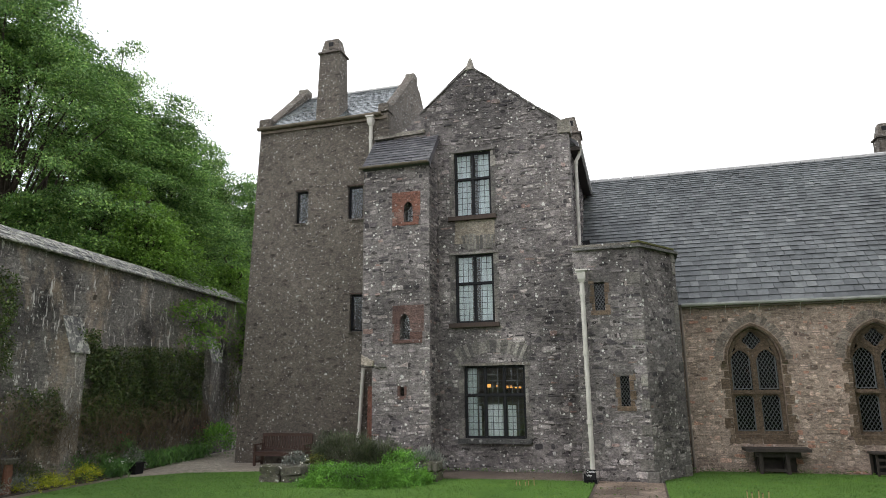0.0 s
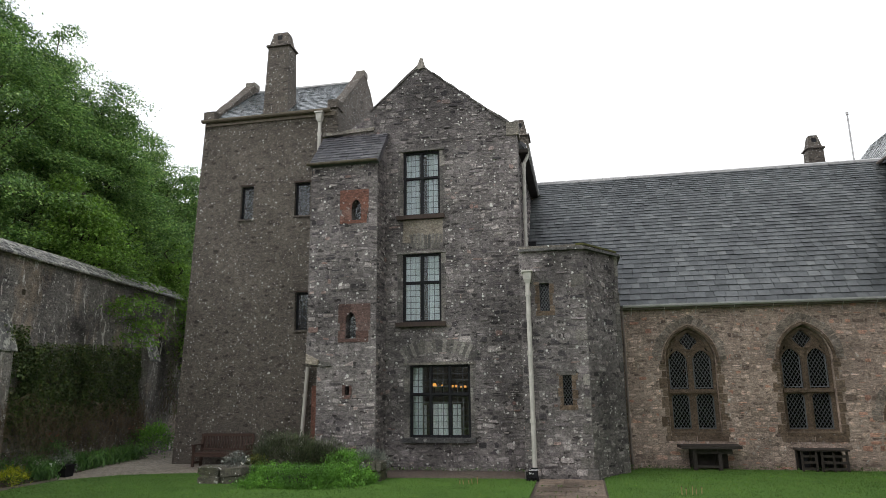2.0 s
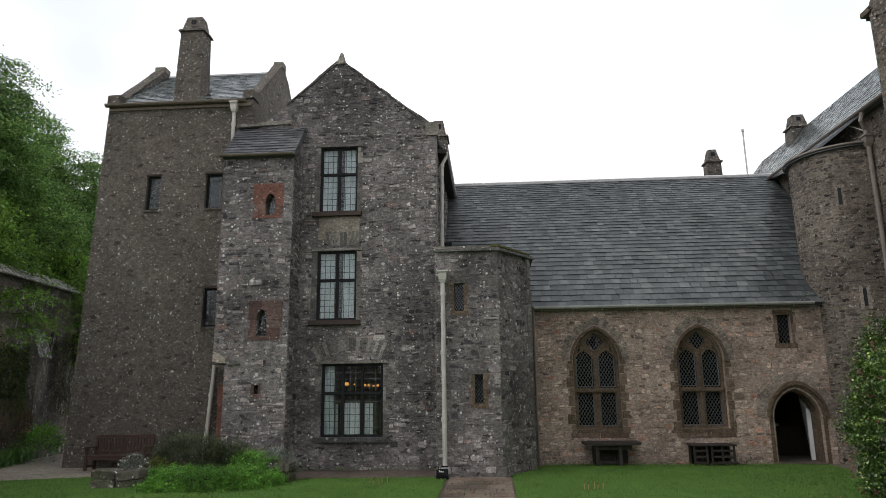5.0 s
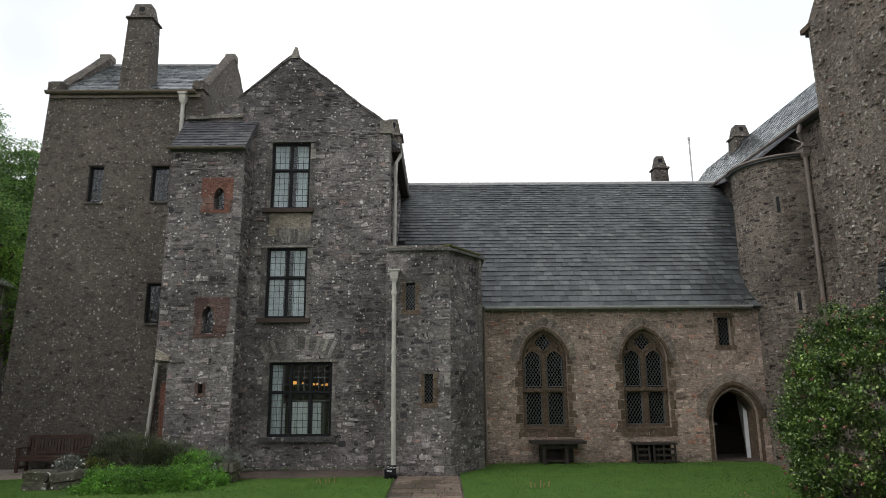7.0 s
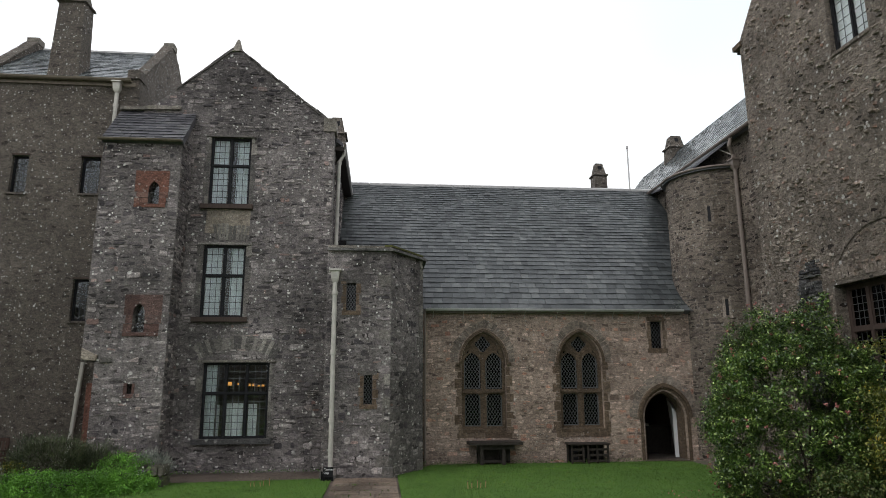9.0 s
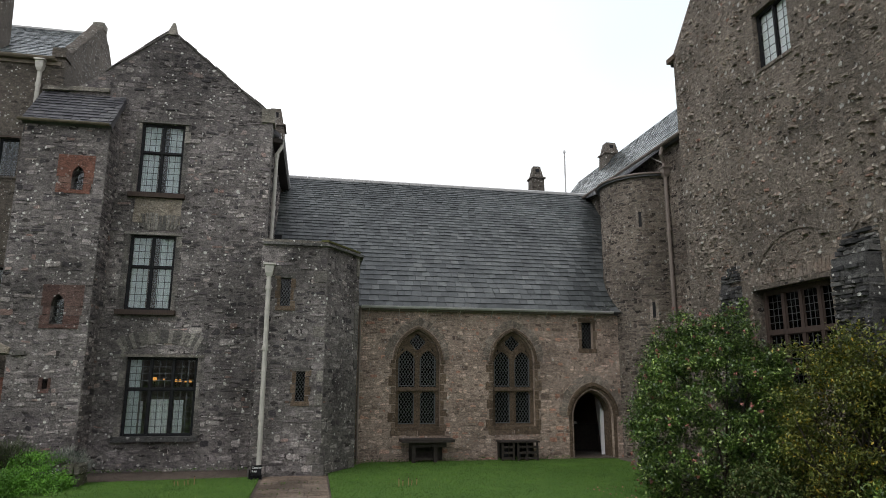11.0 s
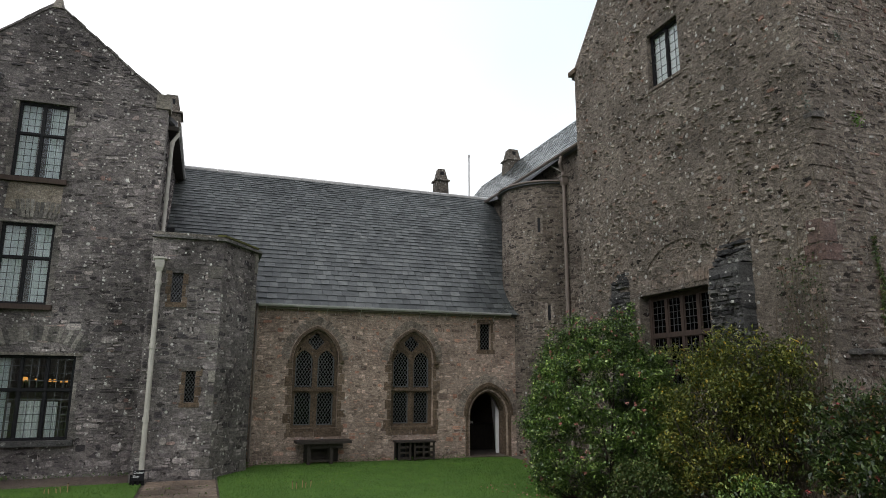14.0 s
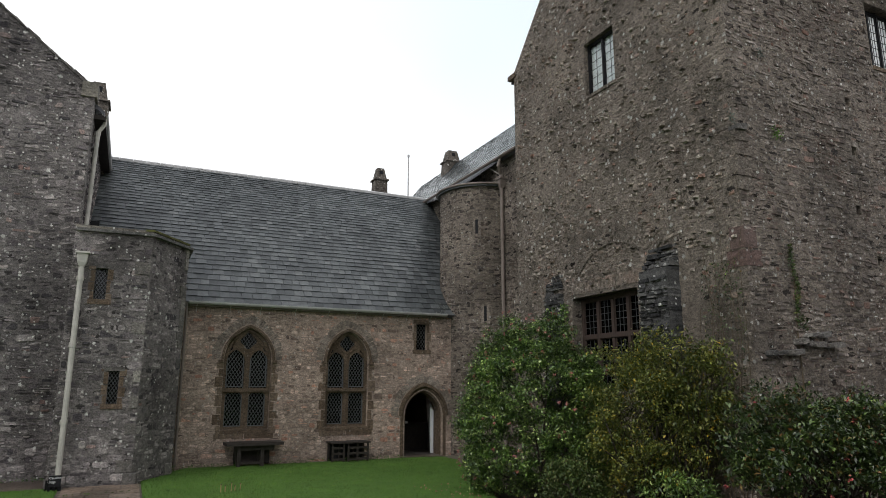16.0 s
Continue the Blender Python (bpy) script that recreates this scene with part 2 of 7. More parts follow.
PALE_PAVING = stone("pale_gritty_paving", [(0.3, (0.24, 0.205, 0.17)), (0.7, (0.36, 0.315, 0.265))], 0.0, (0.8, 1.15), by="noise", rough=0.6)
PAVING_BED = stone("damp_pavement", [(0.3, (0.10, 0.078, 0.063)), (0.7, (0.15, 0.12, 0.10))], 0.0, by="noise", rough=0.55)


def slate(name, stops, rough=(0.32, 0.55), by="island", lichen=0.0):
    m, n, l = material(name)
    geo = n.new("ShaderNodeNewGeometry")
    co = geo.outputs["Position"]
    pick = geo.outputs["Random Per Island"] if by == "island" else n.new("ShaderNodeObjectInfo").outputs["Random"]
    col = ramp(n, stops)
    l.new(pick, col.inputs["Fac"])
    g = ramp(n, [(0.3, (0.7, 0.7, 0.7)), (0.7, (1.25, 1.25, 1.25))])
    l.new(noise_tex(n, l, co, 7, 5, 0.7), g.inputs["Fac"])
    c = mixc(n, l, "MULTIPLY", 1.0, col.outputs["Color"], g.outputs["Color"])
    w = ramp(n, [(0.35, (0.75, 0.75, 0.76)), (0.65, (1.15, 1.14, 1.12))])
    l.new(noise_tex(n, l, co, 0.6, 4, 0.6), w.inputs["Fac"])
    c = mixc(n, l, "MULTIPLY", 1.0, c, w.outputs["Color"])
    if lichen:
        f = ramp(n, [(0.50, (0, 0, 0)), (0.56, (lichen,) * 3)])
        l.new(noise_tex(n, l, co, 5, 6, 0.8), f.inputs["Fac"])
        c = mixc(n, l, "MIX", f.outputs["Color"], c, (0.42, 0.41, 0.36))
    r = ramp(n, [(0.3, (rough[0],) * 3), (0.7, (rough[1],) * 3)])
    l.new(noise_tex(n, l, co, 2.5, 3), r.inputs["Fac"])
    return finish(m, n, l, c, r.outputs["Color"], noise_tex(n, l, co, 22, 4), 0.3, 0.01, spec=0.5)


SLATE_STOPS = [(0.0, (0.040, 0.045, 0.047)), (0.35, (0.061, 0.068, 0.071)), (0.7, (0.081, 0.089, 0.092)), (0.94, (0.10, 0.108, 0.11)), (1.0, (0.125, 0.132, 0.132))]
SLATE = slate("blue_grey_slate", SLATE_STOPS)
SLATE_PIECE = slate("blue_grey_roof_slate", SLATE_STOPS, by="object")
# Wet gloss, plus tone raised 1.9 times to put sky sheen into the colour.
SLATE_WET_SHEEN = slate("wet_shining_slate", [(p, tuple(v * 1.9 for v in c)) for p, c in SLATE_STOPS], (0.08, 0.22))
SLATE_DARK = slate("dark_purple_slate", [(0.0, (0.05, 0.05, 0.058)), (0.6, (0.078, 0.077, 0.088)), (1.0, (0.12, 0.12, 0.125))])
SLATE_LICHEN = slate("lichened_coping_slate", [(0.0, (0.06, 0.06, 0.062)), (1.0, (0.12, 0.118, 0.112))], (0.5, 0.7), lichen=0.9)


def plain(name, colour, rough=0.6, vary=0.2, scale=8.0, metal=0.0, bump=0.15, spec=0.3, stretch=None):
    m, n, l = material(name)
    co = position(n)
    g = ramp(n, [(0.3, tuple(v * (1 - vary) for v in colour)), (0.7, tuple(min(v * (1 + vary), 1) for v in colour))])
    f = noise_tex(n, l, co, scale, 5, 0.65, stretch)
    l.new(f, g.inputs["Fac"])
    return finish(m, n, l, g.outputs["Color"], rough, f, bump, 0.01, metal, spec)


BLACK_PAINT = plain("black_painted_timber", (0.016, 0.016, 0.018), 0.6, spec=0.15)
DARK_FRAME = plain("weathered_grey_oak", (0.055, 0.038, 0.031), 0.75, 0.3, 12, stretch=(4, 4, 0.5))
LEAD = plain("dull_grey_lead", (0.11, 0.115, 0.12), 0.5, 0.2, 20, 0.2)
LEAD_DARK = plain("dark_glazing_bars", (0.06, 0.062, 0.065), 0.55, 0.2, 20)
PIPE_CREAM = plain("cream_painted_iron", (0.46, 0.44, 0.40), 0.5, 0.18, 5)
PIPE_BROWN = plain("brown_grey_painted_iron", (0.20, 0.165, 0.145), 0.5, 0.15, 5)
GUTTER_GREY = plain("grey_painted_gutter", (0.46, 0.45, 0.45), 0.45, 0.15, 5)
GUTTER_BROWN = plain("mossy_brown_gutter", (0.15, 0.125, 0.095), 0.6, 0.3, 6)
BENCH_WOOD = plain("red_brown_oiled_wood", (0.065, 0.038, 0.03), 0.6, 0.35, 10, stretch=(0.6, 5, 5))
OLD_WOOD = plain("old_dark_wood", (0.035, 0.028, 0.024), 0.7, 0.35, 9)
WHITE_PAINT = plain("white_paint", (0.72, 0.72, 0.72), 0.5, 0.05, 3)
CURTAIN = plain("white_linen_curtain", (0.72, 0.74, 0.74), 0.9, 0.06, 3)
NET = plain("grey_net_curtain", (0.62, 0.66, 0.67), 0.9, 0.15, 3)
# Low tone, so the rooms' dimness is partly in the colour.
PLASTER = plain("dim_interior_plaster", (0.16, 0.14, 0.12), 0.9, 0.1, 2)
SOIL = plain("dark_soil", (0.055, 0.042, 0.032), 0.95, 0.4, 12, bump=0.6)
GRAVEL = plain("grey_brown_grit", (0.125, 0.108, 0.085), 0.9, 0.35, 30, bump=0.6)
BLACK_PLASTIC = plain("black_plastic", (0.010, 0.010, 0.011), 0.8, spec=0.15)
WHITE_LETTERS = plain("white_lettering", (0.75, 0.75, 0.74), 0.6, 0.03)
BAMBOO = plain("pale_cane", (0.36, 0.24, 0.13), 0.7)
BARK = plain("dark_bark", (0.045, 0.036, 0.028), 0.9, 0.4, 9, bump=0.8, stretch=(4, 4, 0.8))
TWIG = plain("dry_brown_twig", (0.125, 0.095, 0.062), 0.85, 0.35, 5)
TERRACOTTA = plain("brown_terracotta", (0.13, 0.06, 0.038), 0.8, 0.25, 7)
MOSS = plain("yellow_green_moss", (0.085, 0.085, 0.03), 0.95, 0.45, 9, bump=0.8)


def glowing(name, colour, power):
    m, n, l = material(name)
    e, o = n.new("ShaderNodeEmission"), n.new("ShaderNodeOutputMaterial")
    e.inputs["Color"].default_value, e.inputs["Strength"].default_value = (*colour, 1), power
    l.new(e.outputs["Emission"], o.inputs["Surface"])
    return m


LAMP_GLOW = glowing("warm_lamp_glow", (1.0, 0.45, 0.10), 0.75)
RED_GLOW = glowing("red_lamp_glow", (1.0, 0.16, 0.06), 0.3)


def glass_material(name, tint=(0.93, 0.95, 0.95), uneven=0.03, shine=0.045):
    m, n, l = material(name)
    co = position(n)
    tr, gl, lw, mx, o = n.new("ShaderNodeBsdfTransparent"), n.new("ShaderNodeBsdfGlossy"), n.new("ShaderNodeLayerWeight"), n.new("ShaderNodeMixShader"), n.new("ShaderNodeOutputMaterial")
    tr.inputs["Color"].default_value = (*tint, 1)
    gl.inputs["Roughness"].default_value = 0.04
    lw.inputs["Blend"].default_value = 0.5
    pw, sc = n.new("ShaderNodeMath"), n.new("ShaderNodeMath")
    pw.operation, sc.operation = "POWER", "MULTIPLY_ADD"
    pw.inputs[1].default_value, sc.inputs[1].default_value, sc.inputs[2].default_value = 5.0, 0.95, shine
    l.new(lw.outputs["Facing"], pw.inputs[0])
    l.new(pw.outputs[0], sc.inputs[0])
    b = n.new("ShaderNodeBump")
    b.inputs["Strength"].default_value, b.inputs["Distance"].default_value = 0.5, uneven
    l.new(noise_tex(n, l, co, 5, 2), b.inputs["Height"])
    l.new(b.outputs["Normal"], gl.inputs["Normal"])
    l.new(sc.outputs[0], mx.inputs["Fac"])
    l.new(tr.outputs["BSDF"], mx.inputs[1])
    l.new(gl.outputs["BSDF"], mx.inputs[2])
    l.new(mx.outputs["Shader"], o.inputs["Surface"])
    return m


GLASS = glass_material("old_window_glass")
GLASS_DARK = glass_material("dim_leaded_glass", (0.24, 0.25, 0.27), shine=0.02)


def leaf_material(name, stops, rough=0.45, through=0.35, spec=0.4):
    m, n, l = material(name)
    geo = n.new("ShaderNodeNewGeometry")
    col = ramp(n, stops)
    l.new(geo.outputs["Random Per Island"], col.inputs["Fac"])
    w = ramp(n, [(0.35, (0.65, 0.68, 0.65)), (0.65, (1.3, 1.25, 1.2))])
    l.new(noise_tex(n, l, geo.outputs["Position"], 0.7, 3), w.inputs["Fac"])
    c = mixc(n, l, "MULTIPLY", 1.0, col.outputs["Color"], w.outputs["Color"])
    # Noise puts dark gaps and lit clumps of foliage into the leaf colour.
    clump_shade = ramp(n, [(0.36, (0.5, 0.54, 0.52)), (0.52, (0.95, 0.95, 0.95)), (0.68, (1.55, 1.5, 1.4))])
    l.new(noise_tex(n, l, geo.outputs["Position"], 4.5, 3), clump_shade.inputs["Fac"])
    c = mixc(n, l, "MULTIPLY", 1.0, c, clump_shade.outputs["Color"])
    p, t, mx, o = n.new("ShaderNodeBsdfPrincipled"), n.new("ShaderNodeBsdfTranslucent"), n.new("ShaderNodeMixShader"), n.new("ShaderNodeOutputMaterial")
    l.new(c, p.inputs["Base Color"])
    l.new(c, t.inputs["Color"])
    p.inputs["Roughness"].default_value, p.inputs["Specular IOR Level"].default_value = rough, spec
    mx.inputs["Fac"].default_value = through
    l.new(p.outputs["BSDF"], mx.inputs[1])
    l.new(t.outputs["BSDF"], mx.inputs[2])
    l.new(mx.outputs["Shader"], o.inputs["Surface"])
    return m


LEAF_TREE = leaf_material("mid_green_beech_leaf", [(0.0, (0.06, 0.135, 0.035)), (0.5, (0.135, 0.27, 0.068)), (1.0, (0.28, 0.43, 0.12))], 0.5, 0.38)
LEAF_LIME = leaf_material("fresh_yellow_green_leaf", [(0.0, (0.11, 0.23, 0.03)), (1.0, (0.22, 0.38, 0.07))], 0.55, 0.45)
# The palest tone also paints sky glints on single camellia leaves.
LEAF_CAMELLIA = leaf_material("glossy_dark_green_leaf", [(0.0, (0.022, 0.048, 0.013)), (0.45, (0.085, 0.165, 0.036)), (0.8, (0.20, 0.32, 0.075)), (1.0, (0.50, 0.60, 0.22))], 0.3, 0.2, 0.7)
LEAF_YELLOW = leaf_material("olive_and_yellow_leaf", [(0.0, (0.04, 0.06, 0.018)), (0.5, (0.135, 0.17, 0.04)), (0.93, (0.31, 0.31, 0.075)), (1.0, (0.52, 0.34, 0.03))], 0.4, 0.2)
LEAF_RED = leaf_material("dark_green_and_russet_leaf", [(0.0, (0.015, 0.03, 0.009)), (0.6, (0.045, 0.08, 0.02)), (0.9, (0.15, 0.22, 0.06)), (1.0, (0.22, 0.09, 0.04))], 0.3, 0.18, 0.6)
LEAF_IVY = leaf_material("dull_green_climber_leaf", [(0.0, (0.035, 0.06, 0.018)), (0.7, (0.085, 0.135, 0.036)), (1.0, (0.14, 0.13, 0.05))], 0.5, 0.15)
LEAF_HERB = leaf_material("bright_green_herb_leaf", [(0.0, (0.09, 0.24, 0.03)), (1.0, (0.19, 0.42, 0.065))], 0.5, 0.25)
LEAF_GREY = leaf_material("grey_green_needle_leaf", [(0.0, (0.05, 0.07, 0.035)), (0.6, (0.085, 0.11, 0.055)), (1.0, (0.12, 0.12, 0.085))], 0.6, 0.15)
LEAF_ROSE = leaf_material("mid_green_border_leaf", [(0.0, (0.05, 0.13, 0.03)), (1.0, (0.13, 0.27, 0.07))], 0.5, 0.25)
LEAF_GOLD = leaf_material("yellow_green_border_leaf", [(0.0, (0.26, 0.33, 0.02)), (1.0, (0.54, 0.55, 0.05))], 0.5, 0.25)
LEAF_SILVER = leaf_material("silver_grey_leaf", [(0.0, (0.16, 0.18, 0.16)), (1.0, (0.34, 0.36, 0.34))], 0.7, 0.2)
PETAL_PINK = leaf_material("pink_petal", [(0.0, (0.30, 0.09, 0.09)), (1.0, (0.50, 0.24, 0.22))], 0.6, 0.25)
PETAL_RED = leaf_material("coral_red_petal", [(0.0, (0.36, 0.05, 0.06)), (1.0, (0.52, 0.14, 0.14))], 0.6, 0.25)
PETAL_WHITE = leaf_material("white_petal", [(0.0, (0.62, 0.63, 0.62)), (1.0, (0.8, 0.8, 0.78))], 0.6, 0.25)
GRASS_BLADE = leaf_material("grass_blade", [(0.0, (0.058, 0.138, 0.02)), (0.8, (0.094, 0.19, 0.03)), (1.0, (0.19, 0.20, 0.055))], 0.6, 0.25)


def lawn_material():
    m, n, l = material("mown_lawn")
    co = position(n)
    a = ramp(n, [(0.3, (0.058, 0.132, 0.018)), (0.7, (0.098, 0.195, 0.03))])
    l.new(noise_tex(n, l, co, 1.1, 6, 0.7), a.inputs["Fac"])
    d = ramp(n, [(0.66, (0, 0, 0)), (0.78, (0.5, 0.5, 0.5))])
    l.new(noise_tex(n, l, co, 0.45, 4, 0.6, (0.6, 1.6, 1)), d.inputs["Fac"])
    c = mixc(n, l, "MIX", d.outputs["Color"], a.outputs["Color"], (0.15, 0.16, 0.05))
    return finish(m, n, l, c, 0.8, noise_tex(n, l, co, 60, 4, 0.8), 0.8, 0.03)


LAWN = lawn_material()


# ---- building helpers ----
class Pieces:
    """Collects vertices and faces of one mesh."""

    def __init__(self):
        self.v, self.f = [], []

    def add(self, verts, faces):
        k = len(self.v)
        self.v.extend(verts)
        self.f.extend([tuple(i + k for i in f) for f in faces])
        return self


def part(name, p, mat, parent=None, label="", smooth=False, kind=""):
    me = bpy.data.meshes.new(name)
    me.from_pydata([tuple(v) for v in p.v], [], p.f)
    me.materials.append(mat)
    me.update()
    if smooth:
        me.shade_smooth()
    ob = new(name, me)
    if parent is not None:
        ob.parent = parent
        at = parent.location
        ob.matrix_parent_inverse = Matrix.Translation((-at[0], -at[1], -at[2]))
    return tagged(ob, label=label, kind=kind)


def thing(name, label, category, at=(0, 0, 0), group="", kind=""):
    ob = new(name)
    ob.empty_display_size = 0.2
    ob.location = at
    return tagged(ob, label=label, category=category, group=group, kind=kind)


def flat(o, u, n, lean=0.0):
    """A wall face: maps (along, up, out) to the world. lean: metres that it leans back for each metre up."""
    o, u, n = Vector(o), Vector(u).normalized(), Vector(n).normalized()
    return lambda a, b, d: o + u * a + Vector((0, 0, b)) + n * (d - lean * b)


def front(y):
    return flat((0, y, 0), (1, 0, 0), (0, -1, 0))


def round_face(cx, cy, r):
    """A drum: along is the angle in degrees from the side towards -y, growing to +x."""
    def f(a, b, d):
        t = radians(a / r * 57.29578)
        return Vector((cx + (r + d) * math.sin(t), cy - (r + d) * math.cos(t), b))
    return f


BOX_F = [(3, 2, 1, 0), (4, 5, 6, 7), (0, 1, 5, 4), (1, 2, 6, 5), (2, 3, 7, 6), (3, 0, 4, 7)]


def slab(p, mp, quad, d0, d1, inset=0.0, back=False):
    """A block on a face from depth d0 to d1 over a four-cornered outline."""
    cu, cv = sum(q[0] for q in quad) / 4, sum(q[1] for q in quad) / 4
    base = [mp(a, b, d0) for a, b in quad]
    top = []
    for a, b in quad:
        ln = math.hypot(a - cu, b - cv) or 1
        k = max(0.3, 1 - inset * 1.4 / ln)
        top.append(mp(cu + (a - cu) * k, cv + (b - cv) * k, d1))
    p.add(base + top, BOX_F if back else BOX_F[1:])
    return p


def rect(p, mp, u0, u1, v0, v1, d0, d1, inset=0.0):
    return slab(p, mp, [(u0, v0), (u1, v0), (u1, v1), (u0, v1)], d0, d1, inset, True)


def box(p, x0, x1, y0, y1, z0, z1):
    p.add([(x0, y0, z0), (x1, y0, z0), (x1, y1, z0), (x0, y1, z0), (x0, y0, z1), (x1, y0, z1), (x1, y1, z1), (x0, y1, z1)], BOX_F)
    return p


def plate(p, mp, outline, holes, d0, d1):
    """A plate with openings through it, between depths d0 (behind) and d1 (face)."""
    from mathutils import geometry
    loops = [outline] + list(holes)
    pts = [q for lp in loops for q in lp]
    tris = geometry.tessellate_polygon([[Vector((a, b, 0)) for a, b in lp] for lp in loops])
    n = len(pts)
    faces = [tuple(t) for t in tris] + [tuple(i + n for i in reversed(t)) for t in tris]
    k = 0
    for lp in loops:
        m = len(lp)
        for i in range(m):
            j = (i + 1) % m
            faces.append((k + i, k + j, k + j + n, k + i + n))
        k += m
    p.add([mp(a, b, d1) for a, b in pts] + [mp(a, b, d0) for a, b in pts], faces)
    return p


def cuts(poly, v):
    xs = []
    for i in range(len(poly)):
        (a, b), (c, d) = poly[i], poly[(i + 1) % len(poly)]
        if (b <= v) != (d <= v):
            xs.append(a + (v - b) / (d - b) * (c - a))
    xs.sort()
    return list(zip(xs[::2], xs[1::2]))


def pebble(p, mp, u0, u1, v0, v1, d0, d1, rnd, t0=0.0, t1=0.0):
    """One rough stone with broken corners and a slightly uneven face."""
    w, h = u1 - u0, v1 - v0
    c = min(w, h) * rnd.uniform(0.12, 0.34)
    e = min(w, h) * 0.10
    j = lambda: rnd.uniform(-e, e)
    ring = [(u0 + c, v0 + t0 + j()), (u1 - c * rnd.uniform(0.3, 1.4), v0 + t1 + j()), (u1, v0 + c * rnd.uniform(0.3, 1.2) + t1), (u1 + j(), v1 - c * rnd.uniform(0.3, 1.2) + t1),
            (u1 - c * rnd.uniform(0.3, 1.4), v1 + t1 + j()), (u0 + c * rnd.uniform(0.3, 1.4), v1 + t0 + j()), (u0, v1 - c * rnd.uniform(0.3, 1.2) + t0), (u0 + j(), v0 + c * rnd.uniform(0.3, 1.2) + t0)]
    cu, cv = (u0 + u1) / 2, (v0 + v1) / 2 + (t0 + t1) / 2
    k = 1 - min(0.35, 0.016 / max(0.02, min(w, h)))
    tilt, lean = rnd.uniform(-0.008, 0.008), rnd.uniform(-0.008, 0.007)
    base = [mp(a, b, d0) for a, b in ring]
    top = [mp(cu + (a - cu) * k, cv + (b - cv) * k, d1 + tilt * (1 if a > cu else -1) + lean * (1 if b > cv else -1)) for a, b in ring]
    p.add(base + top, [tuple(range(8, 16))] + [(i, (i + 1) % 8, (i + 1) % 8 + 8, i + 8) for i in range(8)])
    return p


def rubble(mp, outline, holes, rnd, hs=(0.07, 0.16), ws=(0.14, 0.48), out=(0.004, 0.03), gap=0.012, wave=0.05, miss=0.04, parent=None, piece=None, area=None):
    """Roughly coursed stones over a face, kept clear of the openings. Those within area are separate pieces."""
    p = Pieces()
    v, top = min(b for _, b in outline), max(b for _, b in outline)
    seed = rnd.random() * 50
    made = 0
    while v < top - 0.04:
        h = rnd.uniform(*hs)
        h = min(h, top - v)
        spans = cuts(outline, v + h * 0.5)
        lo, hi = cuts(outline, v + h * 0.06), cuts(outline, v + h * 0.94)
        if lo and hi and spans:
            spans = [(max(spans[0][0], lo[0][0], hi[0][0]), min(spans[-1][1], lo[-1][1], hi[-1][1]))]
        for hole in holes:
            taken = [s for q in (0.05, 0.5, 0.95) for s in cuts(hole, v + h * q)]
            for a, b in taken:
                nxt = []
                for s, e in spans:
                    if b <= s or a >= e:
                        nxt.append((s, e))
                    else:
                        if a - s > 0.03:
                            nxt.append((s, a))
                        if e - b > 0.03:
                            nxt.append((b, e))
                spans = nxt
        for s, e in spans:
            u = s
            while u < e - 0.02:
                w = rnd.uniform(*ws) * (0.45 + 0.65 * rnd.random())
                if e - u - w < ws[0] * 0.6:
                    w = e - u
                bits = [(v, h)]
                if h > 0.10 and rnd.random() < 0.42:
                    k = h * rnd.uniform(0.35, 0.65)
                    bits = [(v, k), (v + k, h - k)]
                calm = 0.1 < v < top - 0.25 and u > s + 0.01
                for b, hh in bits:
                    if rnd.random() < miss:
                        continue
                    g = gap * rnd.uniform(0.3, 1.2)
                    dv = wave * noise.noise(Vector((u * 0.9, b * 0.9, seed))) if calm else 0.0
                    dw = wave * noise.noise(Vector(((u + w) * 0.9, b * 0.9, seed))) if calm else 0.0
                    if w - 2 * g > 0.02 and hh - 2 * g > 0.012:
                        inside = parent is not None and made < 300 and area[0] < u and u + w < area[1] and area[2] < b < area[3]
                        q = Pieces() if inside else p
                        pebble(q, mp, u + g, u + w - g, b + g, b + hh - g, -0.012, out[0] + (out[1] - out[0]) * rnd.random() ** 1.6, rnd, dv, dw)
                        if inside:
                            made += 1
                            part("stone", q, piece, parent)
                u += w
        v += h
    return p


def grown(u0, u1, v0, v1, g=0.0, gs=None, top=None):
    gs = g if gs is None else gs
    tp = g if top is None else top
    return [(u0 - gs, v0 - g), (u1 + gs, v0 - g), (u1 + gs, v1 + tp), (u0 - gs, v1 + tp)]


def box_hole(u0, u1, v0, v1):
    return [(u0, v0), (u1, v0), (u1, v1), (u0, v1)]


def pointed(u0, u1, v0, vs, va, n=9, only_arch=False):
    """Outline of a pointed arch: sill v0, springing vs, apex va; anticlockwise from the lower right."""
    w, h = u1 - u0, va - vs
    if h < w * 0.5:
        r = (w * w / 4 + h * h) / (2 * h)
        e = math.asin(w / 2 / r)
        arch = [((u0 + u1) / 2 + r * math.sin(e - e * i / n), va - r + r * math.cos(e - e * i / n)) for i in range(2 * n + 1)]
        return arch if only_arch else [(u0, v0), (u1, v0)] + arch
    r = (w * w / 4 + h * h) / w
    end = math.asin(min(1, h / r))
    right = [(u1 - r + r * math.cos(end * i / n), vs + r * math.sin(end * i / n)) for i in range(n + 1)]
    left = [(u0 + r - r * math.cos(end * i / n), vs + r * math.sin(end * i / n)) for i in range(n - 1, -1, -1)]
    arch = right + left
    return arch if only_arch else [(u0, v0), (u1, v0)] + arch


